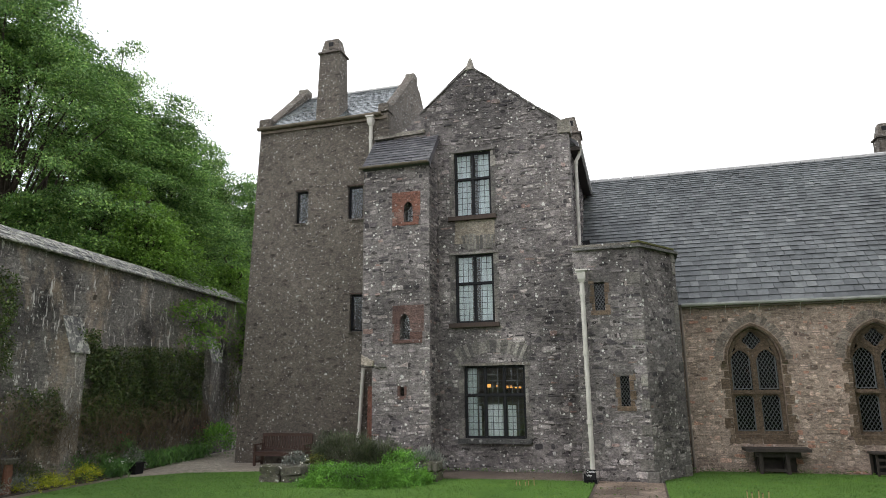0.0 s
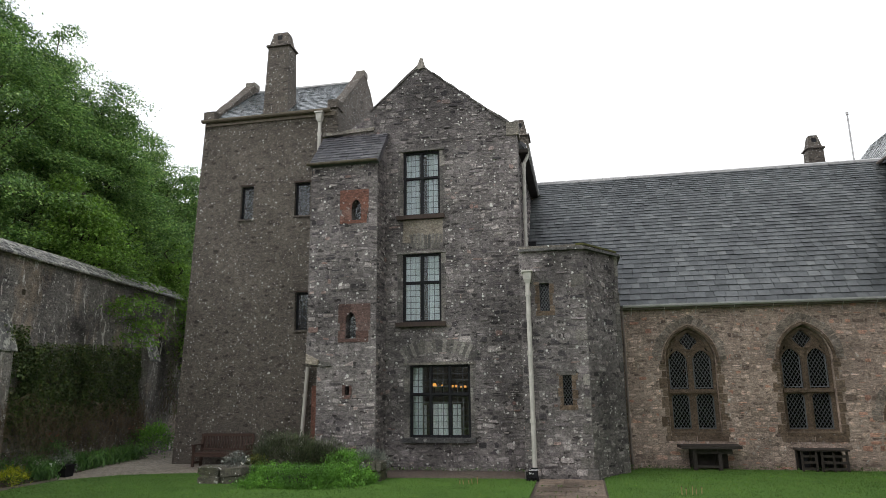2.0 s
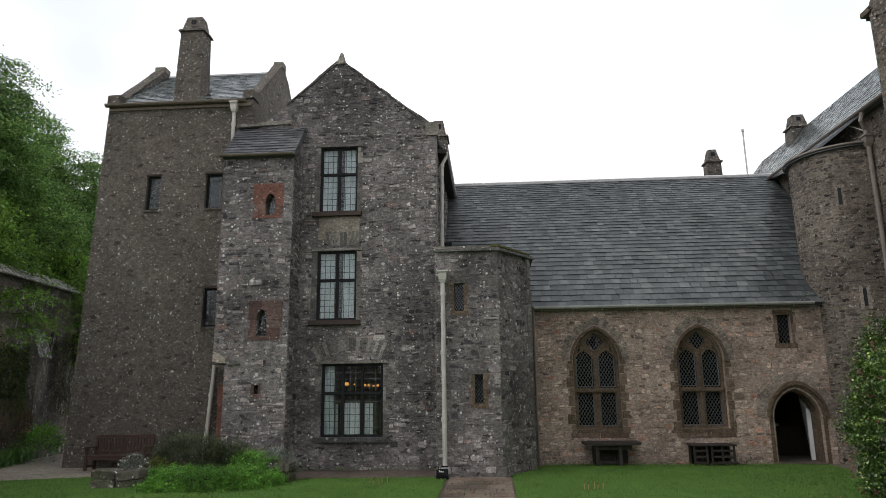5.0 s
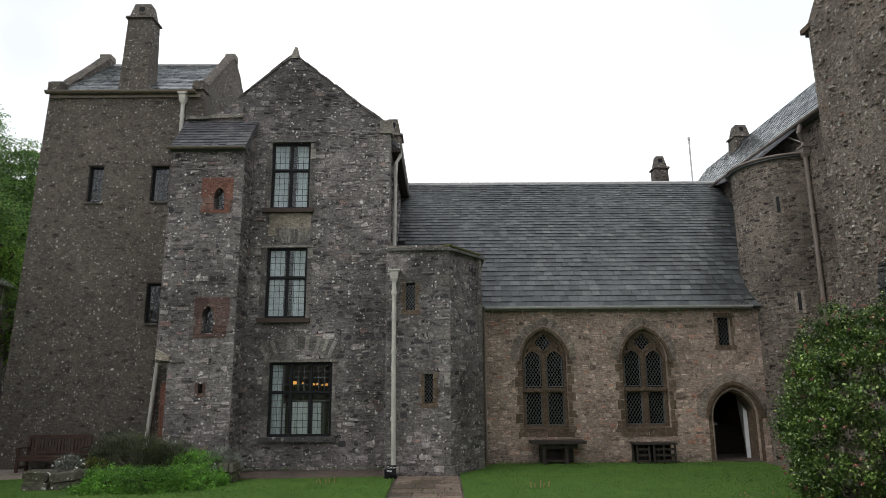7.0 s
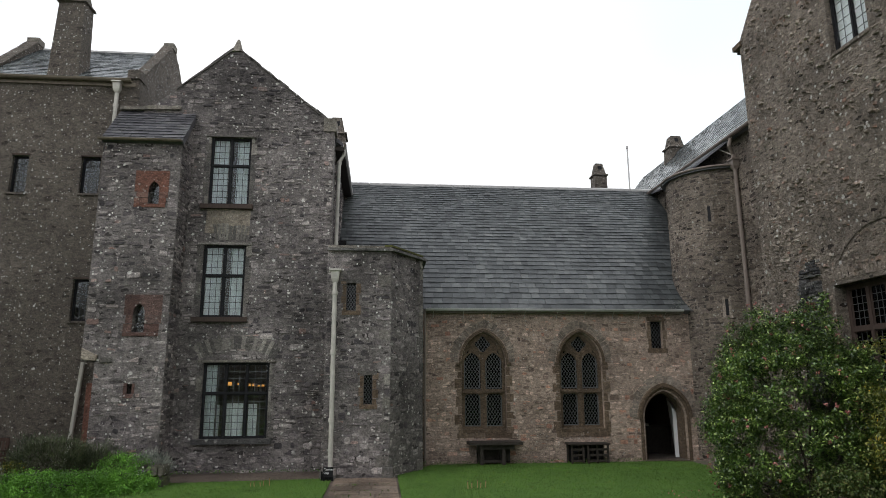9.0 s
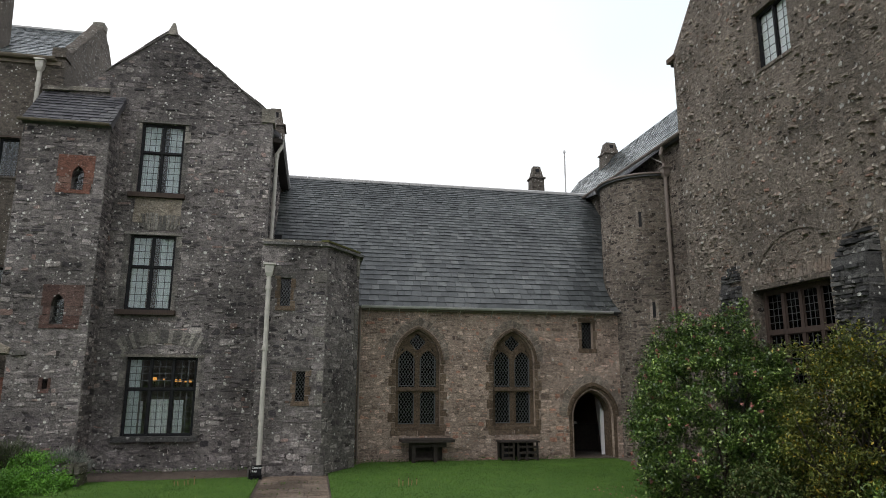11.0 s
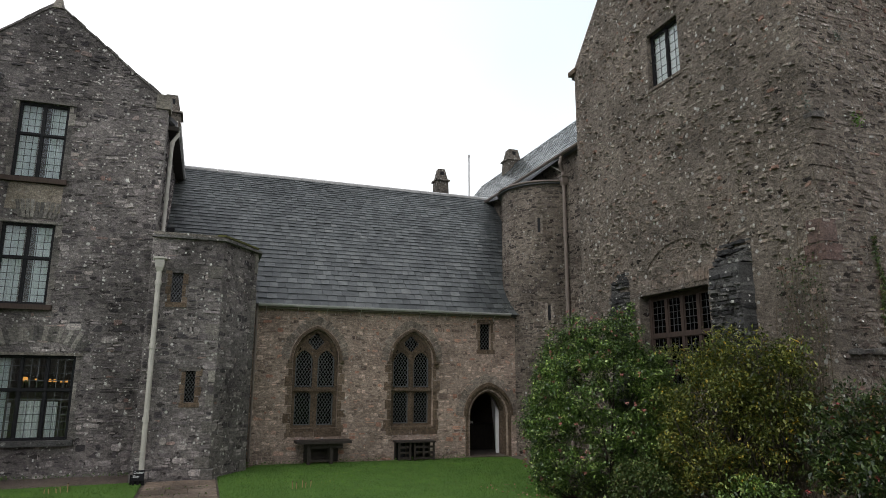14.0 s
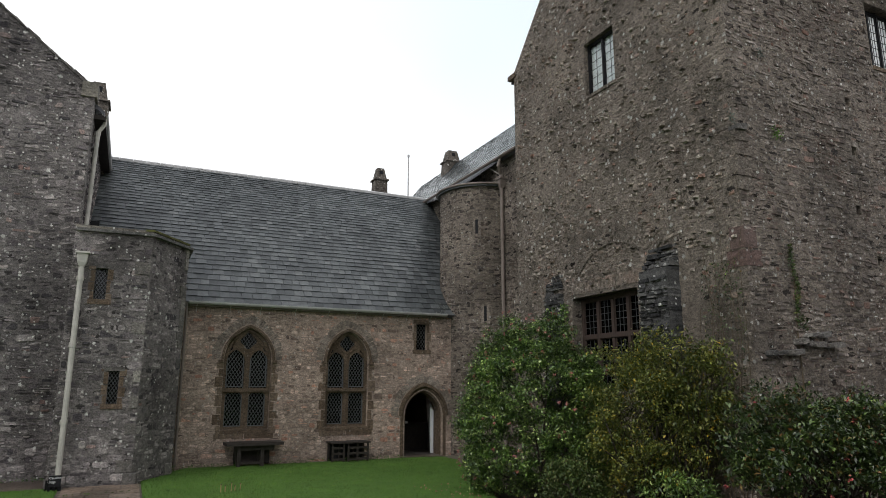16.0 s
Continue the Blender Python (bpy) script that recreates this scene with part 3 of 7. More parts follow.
def arch_stones(parent, mp, u0, u1, vs, va, length, count, mat, rnd, depth=0.02, name="voussoir"):
    """Separate wedge stones standing round an arch."""
    inner = pointed(u0, u1, vs, vs, va, count // 2, True)
    cu = (u0 + u1) / 2
    rays = []
    for i, (a, b) in enumerate(inner):
        pa, pb = inner[max(0, i - 1)], inner[min(len(inner) - 1, i + 1)]
        tx, ty = pb[0] - pa[0], pb[1] - pa[1]
        ln = math.hypot(tx, ty) or 1
        rays.append((ty / ln, -tx / ln))
    for i in range(len(inner) - 1):
        k = length * rnd.uniform(0.8, 1.15)
        (a, b), (c, d) = inner[i], inner[i + 1]
        quad = [(a, b), (a + rays[i][0] * k, b + rays[i][1] * k), (c + rays[i + 1][0] * k, d + rays[i + 1][1] * k), (c, d)]
        cx, cy = sum(q[0] for q in quad) / 4, sum(q[1] for q in quad) / 4
        quad = [(cx + (q[0] - cx) * 0.95, cy + (q[1] - cy) * 0.93) for q in quad]
        part(name, slab(Pieces(), mp, quad, -0.02, depth * rnd.uniform(0.6, 1.3), 0.006), mat, parent)


def flat_arch(parent, mp, u0, u1, v0, v1, count, mat, rnd, depth=0.02, fan=0.25):
    cu = (u0 + u1) / 2
    for i in range(count):
        a, b = u0 + (u1 - u0) * i / count, u0 + (u1 - u0) * (i + 1) / count
        k0, k1 = fan * (a - cu), fan * (b - cu)
        t = v1 - rnd.uniform(0, 0.12)
        quad = [(a + 0.01, v0), (b - 0.01, v0), (b - 0.01 + k1, t), (a + 0.01 + k0, t)]
        part("voussoir", slab(Pieces(), mp, quad, -0.02, depth * rnd.uniform(0.5, 1.3), 0.006), mat, parent)


def jambs(parent, mp, u0, u1, v0, v1, mat, rnd, wide=(0.12, 0.26), high=0.3, depth=0.012, name="jamb_stone"):
    """Squared stones up both sides of an opening, long and short in turn."""
    for side in (-1, 1):
        v, k = v0, rnd.random() < 0.5
        while v < v1 - 0.05:
            h = min(high * rnd.uniform(0.75, 1.25), v1 - v)
            w = wide[1] if k else wide[0]
            w *= rnd.uniform(0.85, 1.15)
            a, b = (u0 - w, u0) if side < 0 else (u1, u1 + w)
            part(name, rect(Pieces(), mp, a + 0.004, b - 0.004, v + 0.005, v + h - 0.005, -0.1, depth * rnd.uniform(0.5, 1.5), 0.004), mat, parent)
            v += h
            k = not k


def tube(p, pts, r, n=8, r1=None):
    """A round bar along points, tapering to r1."""
    pts = [Vector(q) for q in pts]
    r1 = r if r1 is None else r1
    rings = []
    for i, q in enumerate(pts):
        d = (pts[min(i + 1, len(pts) - 1)] - pts[max(i - 1, 0)]).normalized()
        a = d.cross(Vector((0.31, 0.95, 0.05))).normalized()
        if a.length < 0.5:
            a = d.cross(Vector((1, 0, 0))).normalized()
        b = d.cross(a)
        rr = r + (r1 - r) * i / max(1, len(pts) - 1)
        rings.append([q + (a * math.cos(6.28318 * k / n) + b * math.sin(6.28318 * k / n)) * rr for k in range(n)])
    verts = [v for ring in rings for v in ring]
    faces = [tuple(range(n - 1, -1, -1)), tuple(len(verts) - n + k for k in range(n))]
    for i in range(len(rings) - 1):
        for k in range(n):
            m = (k + 1) % n
            faces.append((i * n + k, i * n + m, i * n + n + m, i * n + n + k))
    p.add(verts, faces)
    return p


def bars(p, mp, u0, u1, v0, v1, cols, rows, d, w=0.012):
    for i in range(1, cols):
        u = u0 + (u1 - u0) * i / cols
        rect(p, mp, u - w / 2, u + w / 2, v0, v1, d - 0.006, d + 0.006)
    for i in range(1, rows):
        v = v0 + (v1 - v0) * i / rows
        rect(p, mp, u0, u1, v - w / 2, v + w / 2, d - 0.0065, d + 0.0065)
    return p


def lattice(p, mp, u0, u1, v0, v1, d, du=0.105, dv=0.15, w=0.012):
    """Diamond leading within a rectangle."""
    k = dv / du
    for s in (1, -1):
        c0 = min(v0 - s * k * u0, v0 - s * k * u1)
        c1 = max(v1 - s * k * u0, v1 - s * k * u1)
        c = math.floor(c0 / dv) * dv
        while c < c1:
            ts = []
            for u in (u0, u1):
                v = s * k * u + c
                if v0 <= v <= v1:
                    ts.append((u, v))
            for v in (v0, v1):
                u = (v - c) / (s * k)
                if u0 < u < u1:
                    ts.append((u, v))
            if len(ts) >= 2:
                ts.sort()
                (a, b), (e, f) = ts[0], ts[-1]
                ln = math.hypot(e - a, f - b)
                if ln > 0.02:
                    nx, ny = -(f - b) / ln * w / 2, (e - a) / ln * w / 2
                    slab(p, mp, [(a - nx, b - ny), (e - nx, f - ny), (e + nx, f + ny), (a + nx, b + ny)], d - 0.006, d + 0.006 + s * 0.001)
            c += dv
    return p


def pane(parent, mp, u0, u1, v0, v1, d, mat=None):
    g = part("pane", rect(Pieces(), mp, u0, u1, v0, v1, d - 0.004, d), mat or GLASS, parent)
    g.visible_shadow = False
    return g


def casement(parent, mp, u0, u1, v0, v1, lights=2, transom=0.55, cols=3, rows=(4, 6), d=-0.09, frame=None, bar=None, fw=0.055, label="", glass=None, lead=0.012):
    """A framed window of leaded lights, set into its opening."""
    frame, bar = frame or BLACK_PAINT, bar or LEAD_DARK
    p = Pieces()
    for a, b, c, e in ((u0, u0 + fw, v0, v1), (u1 - fw, u1, v0, v1), (u0 + fw, u1 - fw, v0, v0 + fw), (u0 + fw, u1 - fw, v1 - fw, v1)):
        rect(p, mp, a, b, c, e, d - 0.06, d + 0.03, 0.006)
    win = part("window", p, frame, parent, label)
    w = (u1 - u0 - 2 * fw) / lights
    for i in range(1, lights):
        c = u0 + fw + w * i
        part("mullion", rect(Pieces(), mp, c - fw * 0.5, c + fw * 0.5, v0 + fw, v1 - fw, d - 0.055, d + 0.035, 0.008), frame, win)
    vt = v0 + (v1 - v0) * transom if transom else v1 - fw
    if transom:
        part("transom", rect(Pieces(), mp, u0 + fw, u1 - fw, vt - fw * 0.5, vt + fw * 0.5, d - 0.05, d + 0.045, 0.008), frame, win)
    for i in range(lights):
        a, b = u0 + fw + w * i + (fw * 0.5 if i else 0), u0 + fw + w * (i + 1) - (fw * 0.5 if i < lights - 1 else 0)
        spans = [(v0 + fw, vt - fw * 0.5, rows[1]), (vt + fw * 0.5, v1 - fw, rows[0])] if transom else [(v0 + fw, v1 - fw, rows[0])]
        for c, e, r in spans:
            q = Pieces()
            for x0, x1, y0, y1 in ((a, a + 0.022, c, e), (b - 0.022, b, c, e), (a + 0.022, b - 0.022, c, c + 0.022), (a + 0.022, b - 0.022, e - 0.022, e)):
                rect(q, mp, x0, x1, y0, y1, d - 0.03, d + 0.01)
            part("casement_frame", q, frame, win)
            part("leading", bars(Pieces(), mp, a + 0.022, b - 0.022, c + 0.022, e - 0.022, cols, r, d - 0.008, lead), bar, win, kind="stuff")
            pane(win, mp, a + 0.022, b - 0.022, c + 0.022, e - 0.022, d - 0.016, glass)
    return win


def slates(parent, corner, along, up, length, height, rnd, mat, first=0.30, last=0.15, wide=(0.24, 0.46), piece=None, pieces=0, name="slate", tilt=1.0):
    """Courses of slates from the eaves up. Some of the lowest courses are separate pieces."""
    o, u, w = Vector(corner), Vector(along).normalized(), Vector(up).normalized()
    n = u.cross(w).normalized()
    if n.z < 0:
        n = -n
    mp = lambda a, b, d: o + u * a + w * b + n * d
    base = part("roof", Pieces().add([mp(0, 0, -0.02), mp(length, 0, -0.02), mp(length, height, -0.02), mp(0, height, -0.02), mp(0, 0, -0.16), mp(length, 0, -0.16), mp(length, height, -0.16), mp(0, height, -0.16)], BOX_F), SLATE_DARK, parent)
    rest, v, row, made = Pieces(), -0.05, 0, 0
    while v < height - 0.03:
        e = first + (last - first) * max(0, v) / height
        s = rnd.uniform(-0.2, 0)
        while s < length:
            k = rnd.uniform(*wide) * (0.65 + 0.35 * e / first)
            a, b = max(0, s + 0.009), min(length, s + k - 0.009)
            if b - a > 0.03:
                t = v + e * 1.55
                lo = v + rnd.uniform(-0.008, 0.008)
                lift = rnd.uniform(0.024, 0.042) * tilt
                verts = [mp(a, lo, lift - 0.012), mp(b, lo + rnd.uniform(-0.005, 0.005), lift - 0.012 + rnd.uniform(-0.003, 0.004)), mp(b, min(t, height), -0.006), mp(a, min(t, height), -0.006),
                         mp(a, lo, lift), mp(b, lo, lift + rnd.uniform(-0.002, 0.004)), mp(b, min(t, height), 0.0), mp(a, min(t, height), 0.0)]
                if made < pieces:
                    part(name, Pieces().add(verts, BOX_F), piece, base)
                    made += 1
                else:
                    rest.add(verts, BOX_F)
            s += k
        v += e
        row += 1
    part("slating", rest, mat, base, kind="stuff")
    return base, mp


def downpipe(name, label, pts, r, mat, hopper=None, brackets=(), n=10):
    """A cast rainwater pipe with its head and sockets."""
    t = thing(name, label, "drainpipe", at=pts[-1])
    part("pipe", tube(Pieces(), pts, r, n), mat, t, smooth=False)
    if hopper:
        x, y, z = hopper
        p = Pieces()
        for k, (h0, h1, a, b) in enumerate(((0.0, 0.10, 0.6, 1.0), (0.10, 0.30, 1.0, 1.15), (0.30, 0.345, 1.5, 1.5))):
            q0, q1 = r * 1.6 * a, r * 1.6 * b
            p.add([(x - q0, y - q0, z + h0), (x + q0, y - q0, z + h0), (x + q0, y + q0, z + h0), (x - q0, y + q0, z + h0), (x - q1, y - q1, z + h1), (x + q1, y - q1, z + h1), (x + q1, y + q1, z + h1), (x - q1, y + q1, z + h1)], BOX_F)
        part("hopper_head", p, mat, t)
    for (x, y, z) in brackets:
        part("collar", tube(Pieces(), [(x, y, z - 0.05), (x, y, z - 0.03), (x, y, z + 0.03), (x, y, z + 0.05)], r * 1.3, n), mat, t)
    return t


def gutter(parent, a, b, r, mat, name="gutter"):
    """A half-round gutter from a to b."""
    a, b = Vector(a), Vector(b)
    d = (b - a).normalized()
    s = d.cross(Vector((0, 0, 1))).normalized()
    prof = [(math.cos(t) * r, math.sin(t) * r) for t in [math.pi * (1 + i / 6) for i in range(7)]]
    prof += [(x * 0.86, y * 0.86) for x, y in reversed(prof)]
    m = len(prof)
    verts = [q + s * x + Vector((0, 0, y)) for q in (a, b) for x, y in prof]
    faces = [tuple(range(m - 1, -1, -1)), tuple(range(m, 2 * m))] + [(i, (i + 1) % m, (i + 1) % m + m, i + m) for i in range(m)]
    return part(name, Pieces().add(verts, faces), mat, parent)


def coping(parent, pts, wide, high, rnd, dirn=(0, 1, 0), piece=0.7, mat=None):
    """Rough coping stones along a sloping line; wide runs along dirn."""
    w = Vector(dirn)
    for (a, b) in zip(pts[:-1], pts[1:]):
        a, b = Vector(a), Vector(b)
        n = max(1, round((b - a).length / piece))
        for i in range(n):
            q0, q1 = a.lerp(b, i / n - 0.004), a.lerp(b, (i + 1) / n + 0.004)
            h = high * rnd.uniform(0.7, 1.25)
            j = lambda: Vector((rnd.uniform(-0.015, 0.015), rnd.uniform(-0.015, 0.015), rnd.uniform(-0.015, 0.02)))
            v = [q0, q1, q1 + w * wide, q0 + w * wide, q0 + Vector((0, 0, h)) + j(), q1 + Vector((0, 0, h)) + j(), q1 + w * wide + Vector((0, 0, h)) + j(), q0 + w * wide + Vector((0, 0, h)) + j()]
            part("coping_stone", Pieces().add(v, BOX_F), mat or COPING, parent)


def chimney(parent, x0, x1, y0, y1, z0, zc, zt, taper, mat, rnd, name="chimney"):
    """A stack tapering to a drip course, with a pyramid-sided cap whose smoke hole is a black block."""
    p = Pieces()
    k = taper
    ring = lambda a, z: [(x0 + a, y0 + a, z), (x1 - a, y0 + a, z), (x1 - a, y1 - a, z), (x0 + a, y1 - a, z)]
    p.add(ring(0, z0) + ring(k, zc), BOX_F)
    ch = part(name, p, mat, parent, "rendered stone stack with a pierced cap")
    part("drip_course", Pieces().add(ring(k - 0.07, zc) + ring(k - 0.05, zc + 0.07), BOX_F), mat, ch)
    hgt = zt - zc - 0.07
    part("cap", Pieces().add(ring(k + 0.02, zc + 0.07) + ring(k + 0.02 + hgt * 0.20, zt), BOX_F), mat, ch)
    xm, ym = (x0 + x1) / 2, (y0 + y1) / 2
    s = hgt * 0.16
    yb = y0 + k + 0.02 + hgt * 0.10
    # Black block stands for the dark of the hole; the cap is uncut.
    part("smoke_hole", box(Pieces(), xm - s, xm + s, yb - 0.012, yb + 0.05, zc + 0.07 + hgt * 0.42, zc + 0.07 + hgt * 0.42 + s * 2), BLACK_PAINT, ch)
    return ch


# ---- ground ----
rnd = random.Random(7)
g = Pieces()
g.add([(-600, -600, -0.06), (600, -600, -0.06), (600, 600, -0.06), (-600, 600, -0.06)], [(0, 1, 2, 3)])
tagged(part("ground", g, SOIL), "dark earth under the courtyard and beyond", "ground", kind="structure")


def sheet(outline, z, thick=0.1):
    return plate(Pieces(), lambda a, b, d: Vector((a, b, d)), outline, [], z - thick, z)


LAWN_LEFT = [(-1.12, -9.0), (-1.15, 17.3), (-4.9, 17.05), (-8.2, 17.5), (-10.6, 17.45), (-12.6, 16.8), (-13.55, 15.6), (-13.55, 12.0), (-13.4, -9.0)]
LAWN_RIGHT = [(0.47, -9.0), (6.3, -9.0), (6.8, 11.0), (7.3, 13.4), (8.2, 15.5), (9.3, 18.5), (9.25, 19.5), (8.0, 19.65), (1.6, 19.75), (1.1, 18.9), (0.5, 18.4)]
tagged(part("lawn", sheet(LAWN_LEFT, 0.03), LAWN), "mown green lawn beside the flower bed", "lawn", kind="structure")
tagged(part("lawn", sheet(LAWN_RIGHT, 0.035), LAWN), "mown green lawn before the chapel", "lawn", kind="structure")
pavement = tagged(part("pavement", sheet([(-8.6, 17.6), (-8.2, 17.55), (-4.9, 17.1), (-1.5, 17.35), (-1.5, 18.9), (-8.6, 19.6)], 0.02), PAVING_BED), "damp brown pavement along the house walls", "pavement", kind="structure")
tagged(part("pavement", sheet([(-14.4, 15.9), (-13.6, 15.8), (-12.6, 16.9), (-10.6, 17.5), (-8.6, 17.6), (-8.6, 19.6), (-12.7, 19.8), (-12.6, 27), (-15.9, 27), (-15.3, 20)], 0.02), PALE_PAVING), "pale gritty pavement leading round the tower", "pavement", kind="structure")
path = tagged(part("path", sheet([(-1.46, -9.0), (0.48, -9.0), (0.5, 17.4), (-1.5, 17.45)], 0.012), PAVING_BED), "narrow garden path of brown flagstones", "path", kind="structure")
y = 12.0
while y < 17.2:
    h, x = rnd.uniform(0.45, 0.7), -1.08
    while x < 0.4:
        w = rnd.uniform(0.4, 0.75)
        e = min(x + w, 0.46)
        part("flagstone", box(Pieces(), x + 0.012, e - 0.012, y + 0.012, min(y + h, 17.3) - 0.012, 0.0, 0.03 + rnd.uniform(0, 0.006)), PAVING, path)
        x += w
    y += h
tagged(part("bare_soil", sheet([(8.35, 18.6), (8.4, 15.6), (10.4, 15.6), (10.6, 20.1), (7.6, 20.1), (7.95, 19.6)], 0.0), GRAVEL), "trodden gritty earth before the chapel door", "path", kind="structure")
# pale worn edge between lawn and bed
tagged(part("bed_edge", sheet([(-14.35, 6), (-13.5, 6), (-13.5, 15.5), (-13.0, 16.3), (-13.6, 16.5), (-14.25, 15.6)], 0.015), GRAVEL), "worn gritty strip along the border", "path", kind="structure")

# ---- chapel ----
CH = front(20.0)
chapel = thing("chapel", "low brown rubble chapel with a slate roof", "chapel", (4, 20, 0), kind="")
W1, W2 = (2.49, 3.85), (5.53, 6.89)
SILL, SPRING, APEX = 0.98, 2.98, 3.90
win_holes = [pointed(a, b, SILL, SPRING, APEX) for a, b in (W1, W2)]
DOOR = (8.20, 9.42)
door_hole = pointed(DOOR[0] - 0.05, DOOR[1] + 0.05, 0.0, 1.28, 2.09)
small_hole = box_hole(8.54, 8.92, 3.40, 4.25)
ch_out = [(-1.4, -0.1), (10.0, -0.1), (10.0, 4.62), (-1.4, 4.62)]
part("wall", plate(Pieces(), CH, ch_out, win_holes + [[(DOOR[0] - 0.05, -0.1), (DOOR[1] + 0.05, -0.1)] + door_hole[2:], small_hole], -0.6, 0.0), STONE_CHAPEL_BED, chapel)
keep_clear = [pointed(a - 0.17, b + 0.17, SILL - 0.17, SPRING, APEX + 0.33) for a, b in (W1, W2)]
keep_clear += [[(DOOR[0] - 0.2, -0.2), (DOOR[1] + 0.2, -0.2)] + pointed(DOOR[0] - 0.2, DOOR[1] + 0.2, 0, 1.28, 2.5)[2:], grown(8.54, 8.92, 3.40, 4.25, 0.14, top=0.12)]
part("rubble", rubble(CH, [(0.9, -0.05), (9.95, -0.05), (9.95, 4.5), (0.9, 4.5)], keep_clear, rnd, (0.08, 0.18), (0.14, 0.38), (-0.004, 0.016), 0.016, 0.06, 0.03, chapel, STONE_CHAPEL_PIECE, (1.0, 9.9, 0.0, 2.2)), STONE_CHAPEL, chapel, kind="stuff")


def light(u0, u1, v0, vs, va):
    return pointed(u0, u1, v0, vs, va, 6)


def ring_of(mp, inner, outer, d0, d1, p):
    """A moulding between two open lines of equal length."""
    m = len(inner)
    verts = [mp(a, b, d) for line, d in ((inner, d0), (outer, d0), (outer, d1), (inner, d1)) for a, b in line]
    faces = [(k * m + i, k * m + i + 1, (k + 1) % 4 * m + i + 1, (k + 1) % 4 * m + i) for k in range(4) for i in range(m - 1)]
    faces += [(0, m, 2 * m, 3 * m), (m - 1, 4 * m - 1, 3 * m - 1, 2 * m - 1)]
    p.add(verts, faces)
    return p


def gothic_window(parent, mp, u0, u1, label):
    c = (u0 + u1) / 2
    win = part("window", Pieces(), DRESSED_FIXED, parent, label)
    m, j = 0.07, 0.085
    holes = []
    for a, b in ((u0 + j, c - m), (c + m, u1 - j)):
        holes.append(light(a, b, 2.17, 2.92, 3.27))
        holes.append([(a + 0.02, SILL + 0.09), (b - 0.02, SILL + 0.09), (b - 0.02, 1.94), (b - 0.08, 2.02), (a + 0.08, 2.02), (a + 0.02, 1.94)])
    oc, orr = 3.53, 0.215
    quat = []
    for i in range(24):
        t = 6.28318 * i / 24
        quat.append((c + math.cos(t) * orr * (1 + 0.16 * math.cos(4 * t)), oc + math.sin(t) * orr * (1 + 0.16 * math.cos(4 * t))))
    holes.append(quat)
    for s in (-1, 1):
        holes.append([(c + s * 0.43, 3.29), (c + s * 0.54, 3.19), (c + s * 0.45, 3.39)][::s])
    part("tracery", plate(Pieces(), mp, pointed(u0, u1, SILL, SPRING, APEX), holes, -0.30, -0.13), DRESSED_FIXED, win)
    # raised mouldings on the tracery
    p = Pieces()
    rect(p, mp, c - 0.03, c + 0.03, SILL + 0.02, 3.22, -0.13, -0.095, 0.012)
    rect(p, mp, u0 + 0.02, u1 - 0.02, 2.055, 2.125, -0.13, -0.07, 0.015)
    q = pointed(u0 + 0.02, u1 - 0.02, SILL, SPRING, APEX - 0.02, 10, True)
    r = pointed(u0 + 0.09, u1 - 0.09, SILL, SPRING, APEX - 0.11, 10, True)
    ring_of(mp, r, q, -0.13, -0.085, p)
    n = 20
    cin = [(c + math.cos(6.2832 * i / n) * 0.245, oc + math.sin(6.2832 * i / n) * 0.245) for i in range(n + 1)]
    cou = [(c + math.cos(6.2832 * i / n) * 0.285, oc + math.sin(6.2832 * i / n) * 0.285) for i in range(n + 1)]
    ring_of(mp, cin, cou, -0.13, -0.10, p)
    part("moulding", p, DRESSED_FIXED, win)
    for a, b in ((u0 + j, c - m), (c + m, u1 - j)):
        for v0, v1 in ((SILL + 0.05, 2.04), (2.15, 3.30)):
            part("leading", lattice(Pieces(), mp, a, b, v0, v1, -0.215, 0.098, 0.15), LEAD, win, kind="stuff")
            pane(win, mp, a, b, v0, v1, -0.226, GLASS_DARK)
            q = Pieces()
            f0, f1 = v0 + 0.045, (v1 if v1 > 3 else v1 - 0.02)
            for x0, x1, y0, y1 in ((a + 0.02, a + 0.045, f0, f1), (b - 0.045, b - 0.02, f0, f1), (a + 0.045, b - 0.045, f0, f0 + 0.025)):
                rect(q, mp, x0, x1, y0, y1, -0.222, -0.195)
            part("light_frame", q, LEAD, win)
    part("leading", lattice(Pieces(), mp, c - 0.24, c + 0.24, oc - 0.24, oc + 0.24, -0.215, 0.098, 0.15), LEAD, win, kind="stuff")
    pane(win, mp, c - 0.48, c + 0.48, oc - 0.36, oc + 0.26, -0.228, GLASS_DARK)
    # sill and hood
    slope = Pieces()
    slope.add([mp(u0, SILL - 0.1, -0.3), mp(u1, SILL - 0.1, -0.3), mp(u1, SILL - 0.1, 0.02), mp(u0, SILL - 0.1, 0.02), mp(u0, SILL + 0.06, -0.3), mp(u1, SILL + 0.06, -0.3), mp(u1, SILL, 0.02), mp(u0, SILL, 0.02)], BOX_F)
    part("sill", slope, DRESSED_FIXED, win)
    h0 = pointed(u0 - 0.02, u1 + 0.02, SILL, SPRING, APEX + 0.02, 12, True)
    h1 = pointed(u0 - 0.085, u1 + 0.085, SILL, SPRING, APEX + 0.10, 12, True)
    p = ring_of(mp, h0, h1, -0.05, 0.075, Pieces())
    for s, a in ((-1, u0), (1, u1)):
        k = a + s * 0.09
        rect(p, mp, k - 0.075, k + 0.075, SPRING - 0.10, SPRING, -0.03, 0.10, 0.02)
    part("hood_mould", p, DRESSED_FIXED, win)
    jambs(win, mp, u0, u1, SILL - 0.12, SPRING - 0.1, DRESSED, rnd, (0.13, 0.22), 0.27, 0.012)
